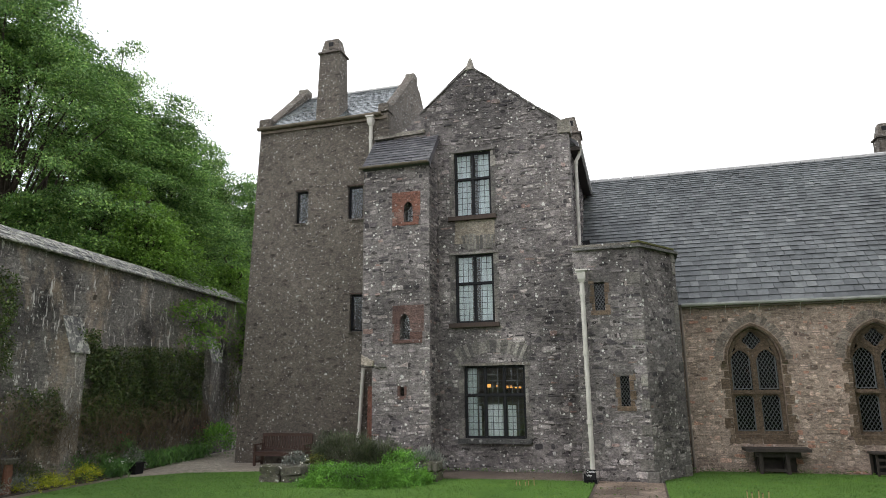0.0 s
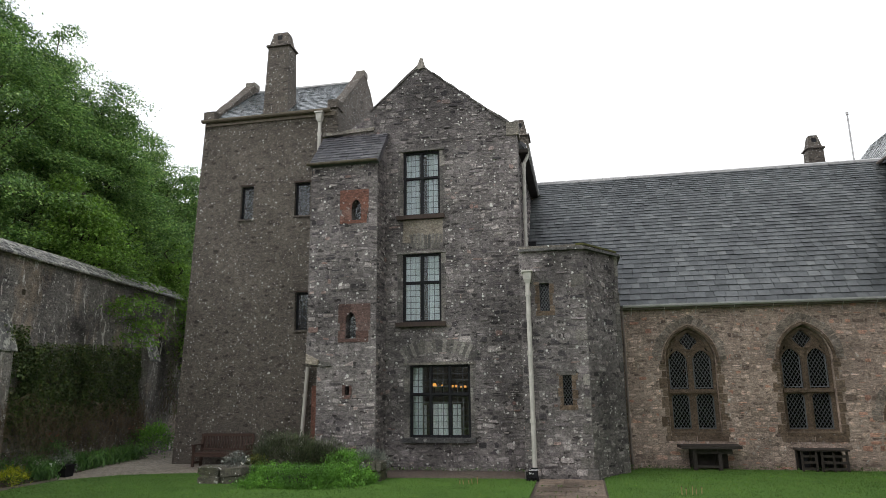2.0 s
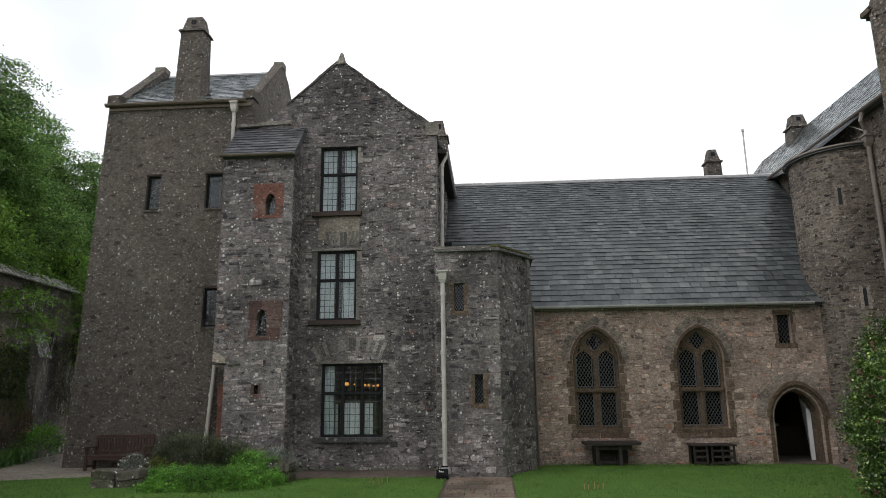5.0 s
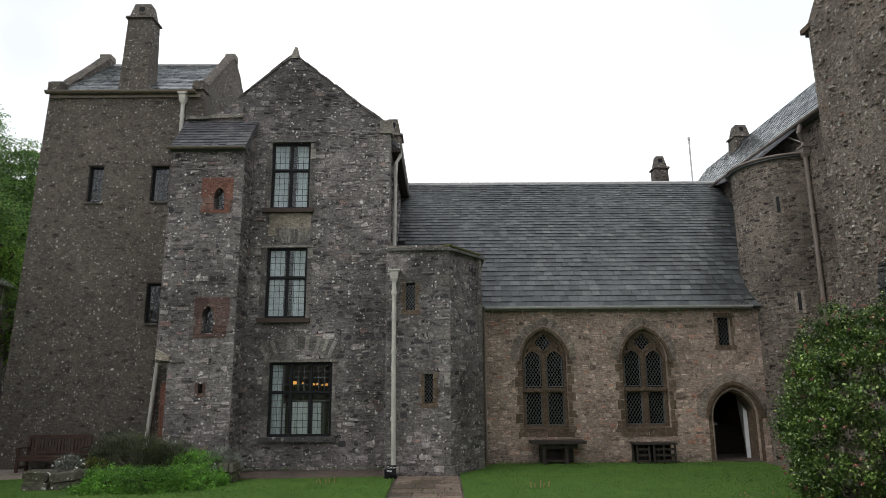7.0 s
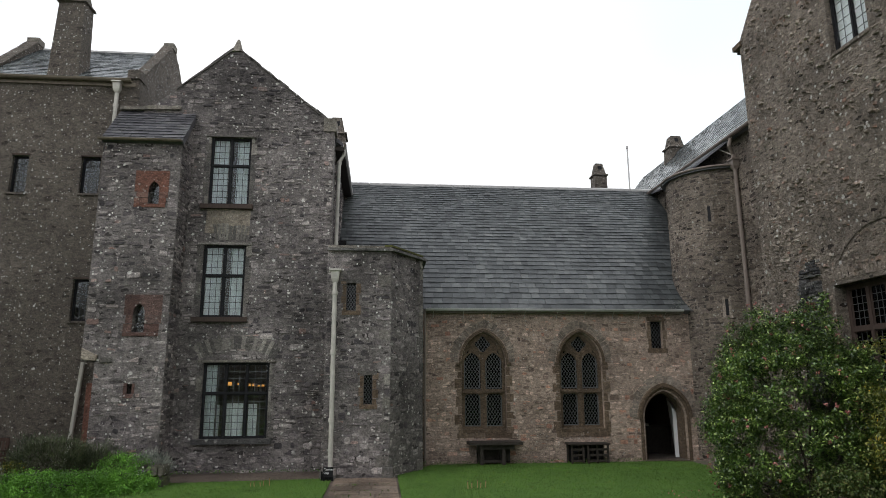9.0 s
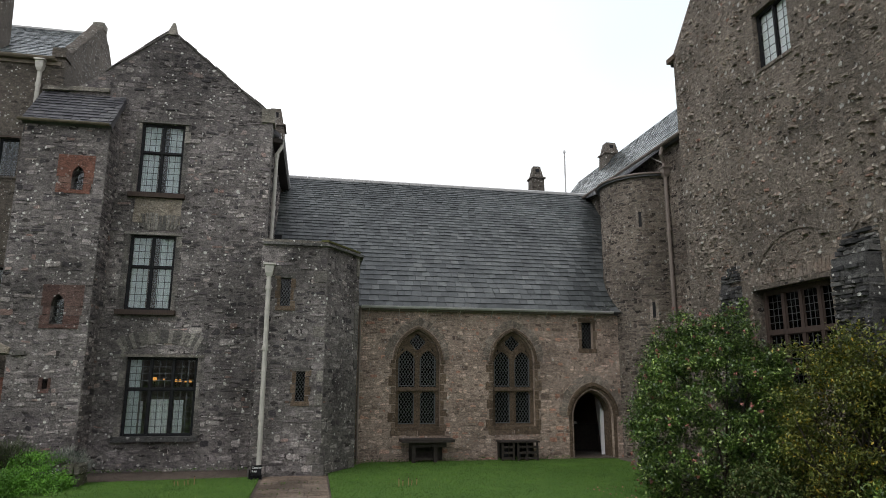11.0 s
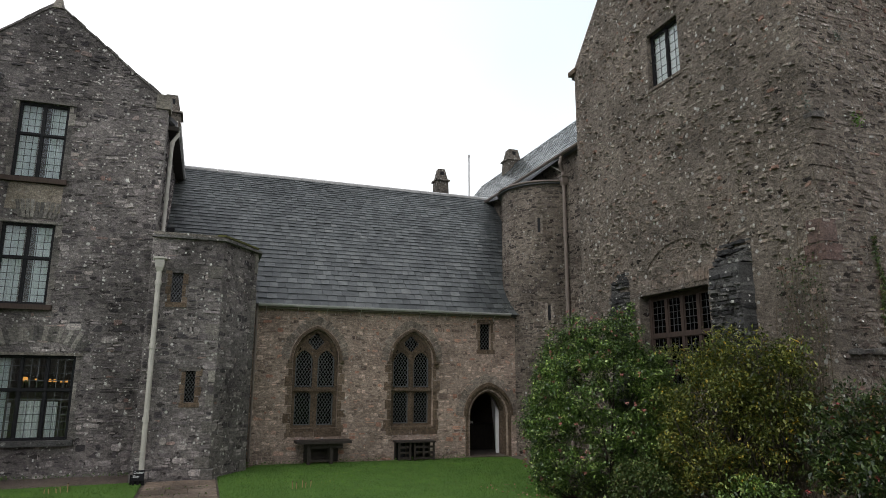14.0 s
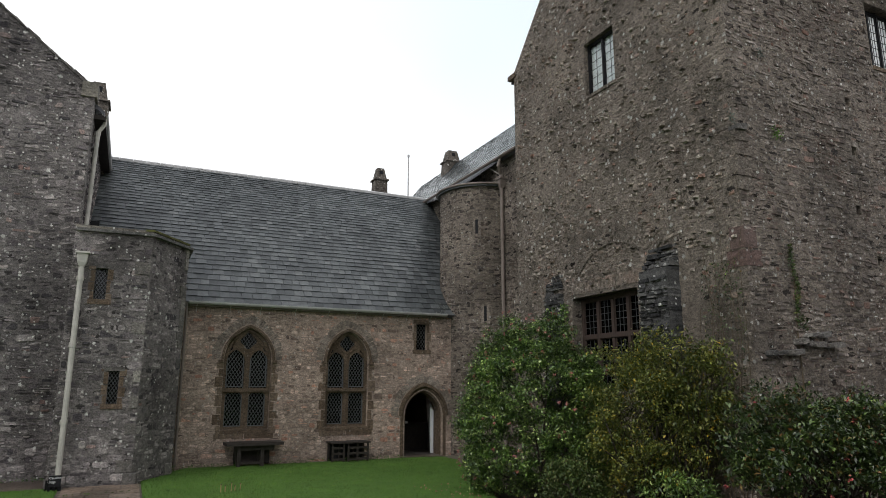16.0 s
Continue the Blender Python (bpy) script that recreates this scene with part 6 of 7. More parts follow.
for row in range(3):
    u = -3.0
    while u < GL - 1:
        w = rnd.uniform(0.22, 0.45)
        d0, d1 = 0.20 - row * 0.2, -0.12 - row * 0.2
        z0 = 5.96 + row * 0.14
        j = lambda: rnd.uniform(-0.012, 0.012)
        a, b = u + 0.006, u + w - 0.006
        p.add([GW(a, z0 + j(), d0), GW(b, z0 + j(), d0), GW(b, z0 + 0.2, d1), GW(a, z0 + 0.2, d1), GW(a, z0 + 0.045 + j(), d0), GW(b, z0 + 0.045 + j(), d0), GW(b, z0 + 0.24, d1), GW(a, z0 + 0.24, d1)], BOX_F)
        u += w
part("coping_slates", p, SLATE_LICHEN, gwall, kind="stuff")
part("coping_core", Pieces().add([GW(-3, 5.96, 0.1), GW(GL, 5.96, 0.1), GW(GL, 5.96, -0.62), GW(-3, 5.96, -0.62), GW(-3, 6.05, 0.1), GW(GL, 6.05, 0.1), GW(GL, 6.45, -0.62), GW(-3, 6.45, -0.62)], BOX_F), STONE_GARDEN, gwall)


def on_garden(x_over_y):
    """How far along the garden wall lies a direction from the eye."""
    k = x_over_y
    return (k * G0.y - G0.x) / (GU.x - k * GU.y)


for ratio, wide, top in ((-1.030, 0.66, 3.40), (-0.720, 0.7, 3.40)):
    c = on_garden(ratio)
    bt = part("buttress", rect(Pieces(), GW, c - wide / 2, c + wide / 2, -0.05, top, -0.02, 0.28, 0.01), STONE_GARDEN, gwall, "stone buttress with a sloping slate top")
    p = Pieces()
    for row in range(4):
        u = c - wide / 2 - 0.06
        while u < c + wide / 2:
            w = rnd.uniform(0.2, 0.36)
            a, b = u + 0.005, min(u + w, c + wide / 2 + 0.06) - 0.005
            z0, d0 = top - 0.03 + row * 0.24, 0.35 - row * 0.085
            p.add([GW(a, z0, d0), GW(b, z0, d0), GW(b, z0 + 0.27, d0 - 0.10), GW(a, z0 + 0.27, d0 - 0.10), GW(a, z0 + 0.045, d0), GW(b, z0 + 0.045, d0), GW(b, z0 + 0.315, d0 - 0.10), GW(a, z0 + 0.315, d0 - 0.10)], BOX_F)
            u += w
    part("slate_weathering", p, SLATE_LICHEN, bt, kind="stuff")
    part("core", Pieces().add([GW(c - wide / 2, top, -0.02), GW(c + wide / 2, top, -0.02), GW(c + wide / 2, top, 0.26), GW(c - wide / 2, top, 0.26), GW(c - wide / 2, top + 1.0, -0.02), GW(c + wide / 2, top + 1.0, -0.02), GW(c + wide / 2, top + 0.1, 0.26), GW(c - wide / 2, top + 0.1, 0.26)], BOX_F), STONE_GARDEN, bt)

# ---- unseen plain walls, added behind the camera to keep sky off the glass ----
p = Pieces()
box(p, -17.5, 22.0, -9.6, -9.0, -0.1, 6.0)
box(p, 18.5, 19.1, -9.0, 8.3, -0.1, 6.0)
tagged(part("wall_south", p, STONE_GARDEN), "plain rubble walls closing the court", "wall", kind="structure")

# ---- leaves ----
rng = np.random.default_rng(11)


def leaf_mesh(name, centres, sizes, mat, parent, aspect=0.5, up=0.3, axis=None, droop=0.0, label="", kind="", fold=0.18):
    """Many small folded leaves in one mesh."""
    c = np.asarray(centres, float)
    n = len(c)
    s = np.broadcast_to(np.asarray(sizes, float), (n,))[:, None]
    d = rng.normal(size=(n, 3)) if axis is None else np.asarray(axis, float) + rng.normal(scale=0.35, size=(n, 3))
    d[:, 2] -= droop
    d /= np.linalg.norm(d, axis=1)[:, None]
    w = rng.normal(size=(n, 3))
    w[:, 2] += up * 3
    b = np.cross(d, w)
    b /= np.linalg.norm(b, axis=1)[:, None] + 1e-9
    nn = np.cross(b, d)
    v = np.stack([c - d * s * 0.5, c + b * s * aspect * 0.5 + nn * s * fold, c + d * s * 0.5, c - b * s * aspect * 0.5 + nn * s * fold], 1).reshape(-1, 3)
    me = bpy.data.meshes.new(name)
    me.vertices.add(n * 4)
    me.vertices.foreach_set("co", v.ravel())
    me.loops.add(n * 4)
    me.loops.foreach_set("vertex_index", np.arange(n * 4, dtype=np.int32))
    me.polygons.add(n)
    me.polygons.foreach_set("loop_start", np.arange(0, n * 4, 4, dtype=np.int32))
    me.update(calc_edges=True)
    me.materials.append(mat)
    ob = new(name, me)
    if parent is not None:
        ob.parent = parent
        at = parent.location
        ob.matrix_parent_inverse = Matrix.Translation((-at[0], -at[1], -at[2]))
    return tagged(ob, label=label, kind=kind)


def lumpy(dirs, seed, scale=1.6, amount=0.28):
    return np.array([1 + amount * noise.noise(Vector((d[0] * scale + seed, d[1] * scale, d[2] * scale))) * 1.6 for d in dirs])


def sphere_dirs(n):
    d = rng.normal(size=(n, 3))
    return d / np.linalg.norm(d, axis=1)[:, None]


def mound(centre, radii, clumps, per, spread, seed, amount=0.28, low=-0.35, inner=0.55, lumps=1.8):
    """Leaf places in clumps over a lumpy dome."""
    d = sphere_dirs(clumps * 2)
    d = d[d[:, 2] > low][:clumps]
    k = lumpy(d, seed, lumps, amount) * rng.uniform(inner, 1.0, len(d)) ** 0.45
    pos = np.array(centre) + d * np.array(radii) * k[:, None]
    pts = np.repeat(pos, per, 0) + rng.normal(scale=spread, size=(len(pos) * per, 3)) * (1, 1, 0.8)
    ax = np.repeat(d, per, 0)
    keep = pts[:, 2] > 0.03
    return pts[keep], ax[keep], pos


def limbs(parent, foot, tips, r0, mat, name="branch", bend=0.15):
    """A forked set of tapering stems from the foot to the given tips."""
    p = Pieces()
    f = Vector(foot)
    for t in tips:
        t = Vector(t)
        mid = f.lerp(t, 0.5) + Vector((rng.normal() * bend, rng.normal() * bend, abs(rng.normal()) * bend))
        q = f.lerp(mid, 0.5) + Vector((rng.normal(), rng.normal(), 0)) * bend * 0.4
        tube(p, [f, q, mid, mid.lerp(t, 0.5) + Vector((rng.normal(), rng.normal(), rng.normal())) * bend * 0.4, t], r0, 5, r0 * 0.25)
    return part(name, p, mat, parent, kind="stuff")


# ---- tall trees behind the garden wall ----
def tree(name, label, az, dist, top, wide, seed, mat, sprays=330, per=300, leaf=0.125, trunk_r=0.35, base=3.0, deep=None, bottom=0.22):
    a = radians(az)
    x, y = math.sin(a) * dist, math.cos(a) * dist
    t = thing(name, label, "tree", (x, y, 0), "trees behind the garden wall")
    part("trunk", tube(Pieces(), [(x, y, -0.1), (x + 0.2, y, top * 0.3), (x - 0.1, y + 0.2, top * 0.6), (x, y, top * 0.9)], trunk_r, 9, trunk_r * 0.2), BARK, t, smooth=True)
    tips = []
    d = sphere_dirs(sprays * 2)
    d = d[d[:, 2] > -0.55][:sprays]
    cz, rz = top * (0.5 + bottom / 2), top * (0.5 - bottom / 2)
    k = lumpy(d, seed, 1.9, 0.34) * (rng.uniform(0.10, 1.0, len(d)) ** 0.42)
    pos = np.array((x, y, cz)) + d * np.array((wide, deep or wide, rz)) * k[:, None] * 0.95
    narrow = np.clip((top - pos[:, 2]) / (top * 0.55), 0.35, 1.0)[:, None]
    pos[:, :2] = np.array((x, y)) + (pos[:, :2] - np.array((x, y))) * narrow
    out = d * (1, 1, 0.1)
    rep = np.repeat(pos, per, 0)
    o = np.repeat(out, per, 0)
    along = rng.uniform(-0.6, 1.0, (len(rep), 1))
    fan = np.repeat(rng.uniform(0.6, 1.25, (len(pos), 1)), per, 0)
    side = rng.normal(scale=0.40, size=(len(rep), 3)) * (1, 1, 0.16)
    pts = rep + (o * along * 0.95 + side) * fan
    pts[:, 2] -= 0.55 * along[:, 0] ** 2 + 0.1 + 0.25 * (side[:, 0] ** 2 + side[:, 1] ** 2)
    leaf_mesh("crown", pts, rng.uniform(0.7, 1.2, len(pts)) * leaf, mat, t, 0.55, 0.5, o, 0.4, kind="stuff")
    p = Pieces()
    for i in range(0, len(pos), max(1, len(pos) // 60)):
        q = Vector(pos[i])
        s = Vector((x, y, max(2.0, q.z * 0.55)))
        m = s.lerp(q, 0.55) + Vector((0, 0, 0.6))
        tube(p, [s, s.lerp(m, 0.5) + Vector((rng.normal(), rng.normal(), 0.4)) * 0.35, m, m.lerp(q, 0.5) + Vector((rng.normal(), rng.normal(), 0.5)) * 0.25, q], trunk_r * 0.17, 5, 0.02)
    part("limb_network", p, BARK, t, kind="stuff")
    return t


tree("tree", "tall spreading beech with layered green foliage", -51.5, 29, 21.0, 7.0, 1.0, LEAF_TREE, 400)
tree("tree", "tall spreading beech with layered green foliage", -44.6, 33, 18.8, 5.4, 4.2, LEAF_TREE, 310)
tree("tree", "broad beech with drooping fresh green sprays", -40.6, 34, 17.6, 5.6, 7.7, LEAF_TREE, 320)
tree("tree", "broad beech with drooping fresh green sprays", -36.4, 39, 17.0, 5.4, 9.1, LEAF_TREE, 250)
tree("tree", "broad green tree far behind the tower", -32.6, 41, 15.4, 5.0, 12.3, LEAF_TREE, 280)
tree("tree", "fresh yellow-green tree close behind the wall", -41.3, 26.8, 10.6, 2.7, 15.0, LEAF_LIME, 150, 220, 0.13)
tree("tree", "fresh yellow-green tree close behind the wall", -34.4, 30, 8.6, 2.0, 21.0, LEAF_LIME, 110, 200, 0.12)
tree("tree", "dark green tree close behind the wall", -48.5, 27, 10.2, 4.2, 18.0, LEAF_TREE, 220)

# ---- shrubs before the great tower ----
def shrub(name, label, centre, radii, clumps, per, spread, size, mat, seed, petals=None, blooms=0, aspect=0.5, amount=0.28, stems=14, inner=0.55, low=-0.45, bloom_size=0.04):
    t = thing(name, label, "shrub", (centre[0], centre[1], 0))
    pts, ax, pos = mound(centre, radii, clumps, per, spread, seed, amount, low, inner, 2.4)
    leaf_mesh("foliage", pts, rng.uniform(0.7, 1.25, len(pts)) * size, mat, t, aspect, 0.9, None, 0.2, kind="stuff")
    tips = [pos[i] for i in range(0, len(pos), max(1, len(pos) // stems))]
    limbs(t, (centre[0], centre[1], 0.0), tips, 0.03, BARK)
    if petals:
        d = sphere_dirs(blooms * 3)
        d = d[(d[:, 2] > -0.4) & (d[:, 1] < 0.35)][:blooms]
        q = np.array(centre) + d * np.array(radii) * (lumpy(d, seed, 2.4, amount) * 1.02)[:, None]
        q = np.repeat(q, 9, 0) + rng.normal(scale=bloom_size * 0.55, size=(len(q) * 9, 3))
        leaf_mesh("blossom", q, bloom_size * 1.25, petals, t, 0.9, 0.2, kind="stuff")
    return t


shrub("camellia", "large glossy camellia bush with pink flowers", (8.50, 12.75, 1.25), (1.78, 1.6, 2.45), 900, 92, 0.085, 0.066, LEAF_CAMELLIA, 3.0, PETAL_PINK, 120, 0.55, 0.17, 16, 0.55, -0.75, 0.032)
t = shrub("shrub", "loose olive-green shrub with yellowing leaves", (8.95, 9.75, 1.55), (0.95, 1.15, 1.65), 380, 62, 0.10, 0.07, LEAF_YELLOW, 8.0, None, 0, 0.42, 0.30, 40, 0.35, -0.8)
pts, ax, pos = mound((9.25, 8.75, 2.2), (0.55, 0.55, 1.05), 210, 18, 0.11, 9.5, 0.35, -0.8, 0.3)
leaf_mesh("foliage", pts, rng.uniform(0.7, 1.2, len(pts)) * 0.09, LEAF_YELLOW, t, 0.42, 0.9, None, 0.3, kind="stuff")
limbs(t, (9.1, 9.0, 0.0), [pos[i] for i in range(0, len(pos), 6)], 0.02, BARK)
shrub("shrub", "dark green shrub with coral red flowers", (9.75, 6.75, 1.05), (1.95, 0.95, 1.10), 340, 70, 0.11, 0.08, LEAF_RED, 13.0, PETAL_RED, 60, 0.45, 0.36, 60, 0.5, -0.1, 0.028)
shrub("shrub", "low dull green shrub beneath the taller bushes", (7.75, 10.6, 0.35), (0.5, 0.6, 0.55), 150, 26, 0.09, 0.07, LEAF_IVY, 16.0, None, 0, 0.4, 0.3, 8)
shrub("shrub", "dark low shrub beneath the taller bushes", (8.55, 8.7, 0.3), (0.5, 0.8, 0.5), 90, 22, 0.10, 0.08, LEAF_CAMELLIA, 18.0, None, 0, 0.4, 0.3, 8)
# fallen petals on the grass beneath the camellia
q = np.column_stack([rng.uniform(6.0, 7.6, 60), rng.uniform(11.8, 14.2, 60), np.full(60, 0.055)])
tagged(leaf_mesh("fallen_petals", q, 0.05, PETAL_PINK, None, 0.8, 1.0), "scattered pink petals on the grass", "petals", kind="stuff")

# creeper on the great tower
creep = thing("climbing_plant", "thin green creeper on the tower corner", "climber", (11.2, KN, 0))
n = 420
v = rng.uniform(3.3, 4.95, n)
q = np.array([tuple(KS(11.22 + 0.05 * math.sin(b * 5) + rng.normal() * 0.035 + (0.25 if b < 3.6 else 0) * rng.random(), b, 0.04 + rng.random() * 0.03)) for b in v])
leaf_mesh("foliage", q, 0.05, LEAF_IVY, creep, 0.7, 0.2, kind="stuff")
p = Pieces()
tube(p, [KS(11.22 + 0.05 * math.sin(b * 5), b, 0.02) for b in (0.0, 1.2, 2.4, 3.3, 3.8, 4.3, 4.9)], 0.012, 5)
part("stem", p, TWIG, creep)
creep = thing("climbing_plant", "bare brown creeper stems with russet leaves on the tower", "climber", (KX, 8.9, 0))
p = Pieces()
for i in range(15):
    a, pts = rng.uniform(-9.2, -8.2), []
    top = rng.uniform(3.2, 6.2)
    for k in range(9):
        pts.append(KW(a, 0.2 + (top - 0.2) * k / 8, 0.03))
        a += rng.normal() * 0.1
    tube(p, pts, 0.008, 4, 0.003)
part("stem_tangle", p, TWIG, creep, kind="stuff")
q = np.array([tuple(KW(rng.uniform(-9.2, -8.25), rng.uniform(2.4, 4.6) ** 1.0, 0.05)) for _ in range(420)])
leaf_mesh("foliage", q, 0.05, LEAF_RED, creep, 0.6, 0.2, kind="stuff")
for a, b, m, sz in ((11.12, 7.15, LEAF_LIME, 60), (10.85, 8.82, LEAF_SILVER, 46), (9.9, 7.3, LEAF_SILVER, 40)):
    t = thing("wall_plant", "small tuft of plant rooted in the wall", "plant", tuple(KS(a, b, 0.0)), "tufts on the tower wall")
    q = np.array([tuple(KS(a + rng.normal() * 0.07, b + rng.normal() * 0.07, 0.05 + rng.random() * 0.05)) for _ in range(sz)])
    leaf_mesh("foliage", q, 0.05, m, t, 0.6, 0.2, kind="stuff")
ivy = thing("climbing_plant", "dark ivy growing up beside the wide window", "climber", (KX, 13.8, 0))
q = np.array([tuple(KW(rng.uniform(-14.1, -13.5) , b, 0.04 + rng.random() * 0.12)) for b in rng.uniform(2.5, 4.3, 620)])
leaf_mesh("foliage", q, 0.08, LEAF_CAMELLIA, ivy, 0.7, 0.2, kind="stuff")

# ---- climbers on the garden wall ----
def wall_point(px_ratio, z, out):
    return tuple(GW(on_garden(px_ratio), z, out))


def climber(label, zones, twigs):
    t = thing("climbing_plant", label, "climber", tuple(GW(on_garden(zones[0][0]), 0, 0.2)), "climbers on the garden wall")
    pts = []
    for r0, r1, z0, z1, n, thick in zones:
        u0, u1 = on_garden(r0), on_garden(r1)
        for _ in range(n):
            a, b = rng.uniform(u0, u1), rng.uniform(z0, z1)
            e = min(a - u0, u1 - a, b - z0 + 0.2, z1 - b + 0.15)
            if e < 0.5 * rng.random() or noise.noise(Vector((a * 1.2, b * 1.2, 3.0))) < -0.22 - e * 0.4:
                continue
            bulge = thick * (0.35 + 0.65 * min(1, e / 0.7)) * (0.75 + 0.5 * noise.noise(Vector((a * 1.5, b * 1.5, 9.0))))
            pts.append(tuple(GW(a, b, bulge * rng.uniform(0.45, 1.0))))
    leaf_mesh("foliage", pts, rng.uniform(0.05, 0.09, len(pts)), LEAF_IVY, t, 0.6, 0.3, kind="stuff")
    p = Pieces()
    for r0, r1, z0, z1, n in twigs:
        u0, u1 = on_garden(r0), on_garden(r1)
        for _ in range(n):
            a, b, d = rng.uniform(u0, u1), rng.uniform(z0 + (z1 - z0) * 0.5, z1), rng.uniform(0.2, 0.5)
            q = []
            for k in range(6):
                q.append(GW(a, b, d))
                a += rng.normal() * 0.24
                b -= rng.uniform(0.05, 0.38)
                d = max(0.05, d + rng.normal() * 0.08)
                if b < max(0.1, z0):
                    break
            if len(q) > 2:
                tube(p, q, 0.007, 3, 0.003)
    part("stem_tangle", p, TWIG, t, kind="stuff")
    return t


climber("tangled climber with brown stems and dull green leaves", [(-1.04, -0.94, 1.2, 4.1, 7500, 0.45), (-0.99, -0.83, 1.2, 3.7, 15000, 0.5), (-0.88, -0.735, 1.4, 3.8, 13000, 0.5), (-1.17, -0.98, 1.0, 2.5, 5000, 0.4), (-1.0, -0.8, 0.6, 2.0, 3000, 0.4)], [(-0.95, -0.73, 0.2, 2.1, 330), (-1.17, -0.93, 0.4, 2.3, 150)])
climber("dull green climber on the garden wall", [(-1.45, -1.165, 2.7, 5.3, 7000, 0.45), (-1.30, -1.15, 0.9, 2.4, 700, 0.3)], [(-1.3, -1.1, 0.8, 2.2, 60)])
climber("sparse climber by the tower corner", [(-0.70, -0.655, 1.0, 4.4, 900, 0.35)], [(-0.70, -0.66, 0.8, 3.0, 40)])

# ---- border along the garden wall ----
def border_plant(label, k, off, height, wide, n, size, mat, petals=None, blooms=0, aspect=0.5, seed=0.0, strap=False, name="border_plant"):
    yy = (-14.25 + off) / k
    xx = -14.25 + off
    t = thing(name, label, "plant", (xx, yy, 0), "plants in the border")
    if strap:
        pts = np.column_stack([xx + rng.normal(scale=wide * 0.45, size=n), yy + rng.normal(scale=wide * 0.45, size=n), rng.uniform(0.06, height, n)])
        ax = np.column_stack([rng.normal(size=n) * 0.6, rng.normal(size=n) * 0.6, np.ones(n)])
        leaf_mesh("foliage", pts, size, mat, t, 0.09, 0.3, ax, kind="stuff")
    else:
        pts, ax, _ = mound((xx, yy, height * 0.35), (wide, wide, height * 0.65), max(6, n // 14), 14, size * 1.3, seed + k, 0.25, -0.3, 0.5)
        leaf_mesh("foliage", pts, rng.uniform(0.7, 1.2, len(pts)) * size, mat, t, aspect, 0.4, ax, kind="stuff")
    if petals:
        q = np.column_stack([xx + rng.normal(scale=wide * 0.5, size=blooms), yy + rng.normal(scale=wide * 0.4, size=blooms), height * rng.uniform(0.85, 1.08, blooms)])
        q = np.repeat(q, 7, 0) + rng.normal(scale=0.03, size=(blooms * 7, 3))
        leaf_mesh("blossom", q, 0.05, petals, t, 0.8, 0.2, kind="stuff")
    return t


tagged(part("border_soil", sheet([(-14.2, 7), (-13.95, 7), (-14.05, 15.7), (-14.4, 17.5), (-15.3, 20.5), (-15.9, 22), (-15.5, 18), (-15.0, 14)], 0.03), SOIL), "dark soil of the planted border", "soil", kind="structure")
border_plant("low mound of yellow-green leaves", -1.085, 0.15, 0.36, 0.42, 900, 0.05, LEAF_GOLD)
border_plant("low mound of yellow-green leaves", -1.04, 0.2, 0.34, 0.40, 900, 0.05, LEAF_GOLD)
border_plant("low mound of yellow-green leaves", -0.965, 0.15, 0.46, 0.42, 900, 0.055, LEAF_GOLD)
border_plant("rounded mid-green border plant", -1.0, -0.35, 0.72, 0.55, 1400, 0.06, LEAF_ROSE)
border_plant("rounded mid-green border plant", -0.93, -0.3, 0.66, 0.4, 900, 0.06, LEAF_ROSE)
border_plant("leafy dark shrub beside the stone basin", -1.12, -0.35, 0.75, 0.6, 1300, 0.06, LEAF_IVY)
border_plant("silver-grey mound beside the stone basin", -1.12, 0.1, 0.42, 0.35, 700, 0.05, LEAF_SILVER)
border_plant("rose bush with coral flowers", -0.885, -0.3, 1.10, 0.40, 900, 0.06, LEAF_ROSE, PETAL_RED, 3)
border_plant("tall grassy lavender with grey spikes", -0.90, 0.1, 0.45, 0.42, 700, 0.28, LEAF_ROSE, PETAL_WHITE, 6, strap=True)
border_plant("silver-leaved plant in a dark tub", -0.865, -0.1, 0.72, 0.32, 650, 0.05, LEAF_SILVER)
for k in (-0.83, -0.805, -0.78, -0.755, -0.735):
    border_plant("clump of arching strap-shaped leaves", k, -0.45 - (k + 0.83) * 4, 0.42, 0.34, 330, 0.42, LEAF_ROSE, strap=True)
border_plant("leafy bright green shrub by the tower", -0.69, -0.45, 1.20, 0.62, 1500, 0.09, LEAF_HERB)
border_plant("loose green shrub with pale flowers", -0.715, -0.9, 1.05, 0.6, 900, 0.08, LEAF_ROSE, PETAL_PINK, 8)
tub = thing("plant_tub", "small dark square plant tub", "tub", (-14.0, 16.35, 0))
p = Pieces()
p.add([(-14.18, 16.2, 0.0), (-13.88, 16.2, 0.0), (-13.88, 16.5, 0.0), (-14.18, 16.5, 0.0), (-14.2, 16.18, 0.32), (-13.86, 16.18, 0.32), (-13.86, 16.52, 0.32), (-14.2, 16.52, 0.32)], BOX_F)
part("body", p, BLACK_PLASTIC, tub)
part("rim", box(Pieces(), -14.22, -13.84, 16.16, 16.54, 0.30, 0.34), BLACK_PLASTIC, tub)
bx, by = -14.3, 12.5
basin = thing("bird_bath", "pale stone basin on a terracotta pedestal", "bird bath", (bx, by, 0))
part("pedestal", tube(Pieces(), [(bx, by, 0), (bx, by, 0.1), (bx, by, 0.55), (bx, by, 0.70)], 0.12, 12, 0.09), TERRACOTTA, basin)
part("bowl", tube(Pieces(), [(bx, by, 0.70), (bx, by, 0.76), (bx, by, 0.82)], 0.13, 16, 0.21), COPING, basin)

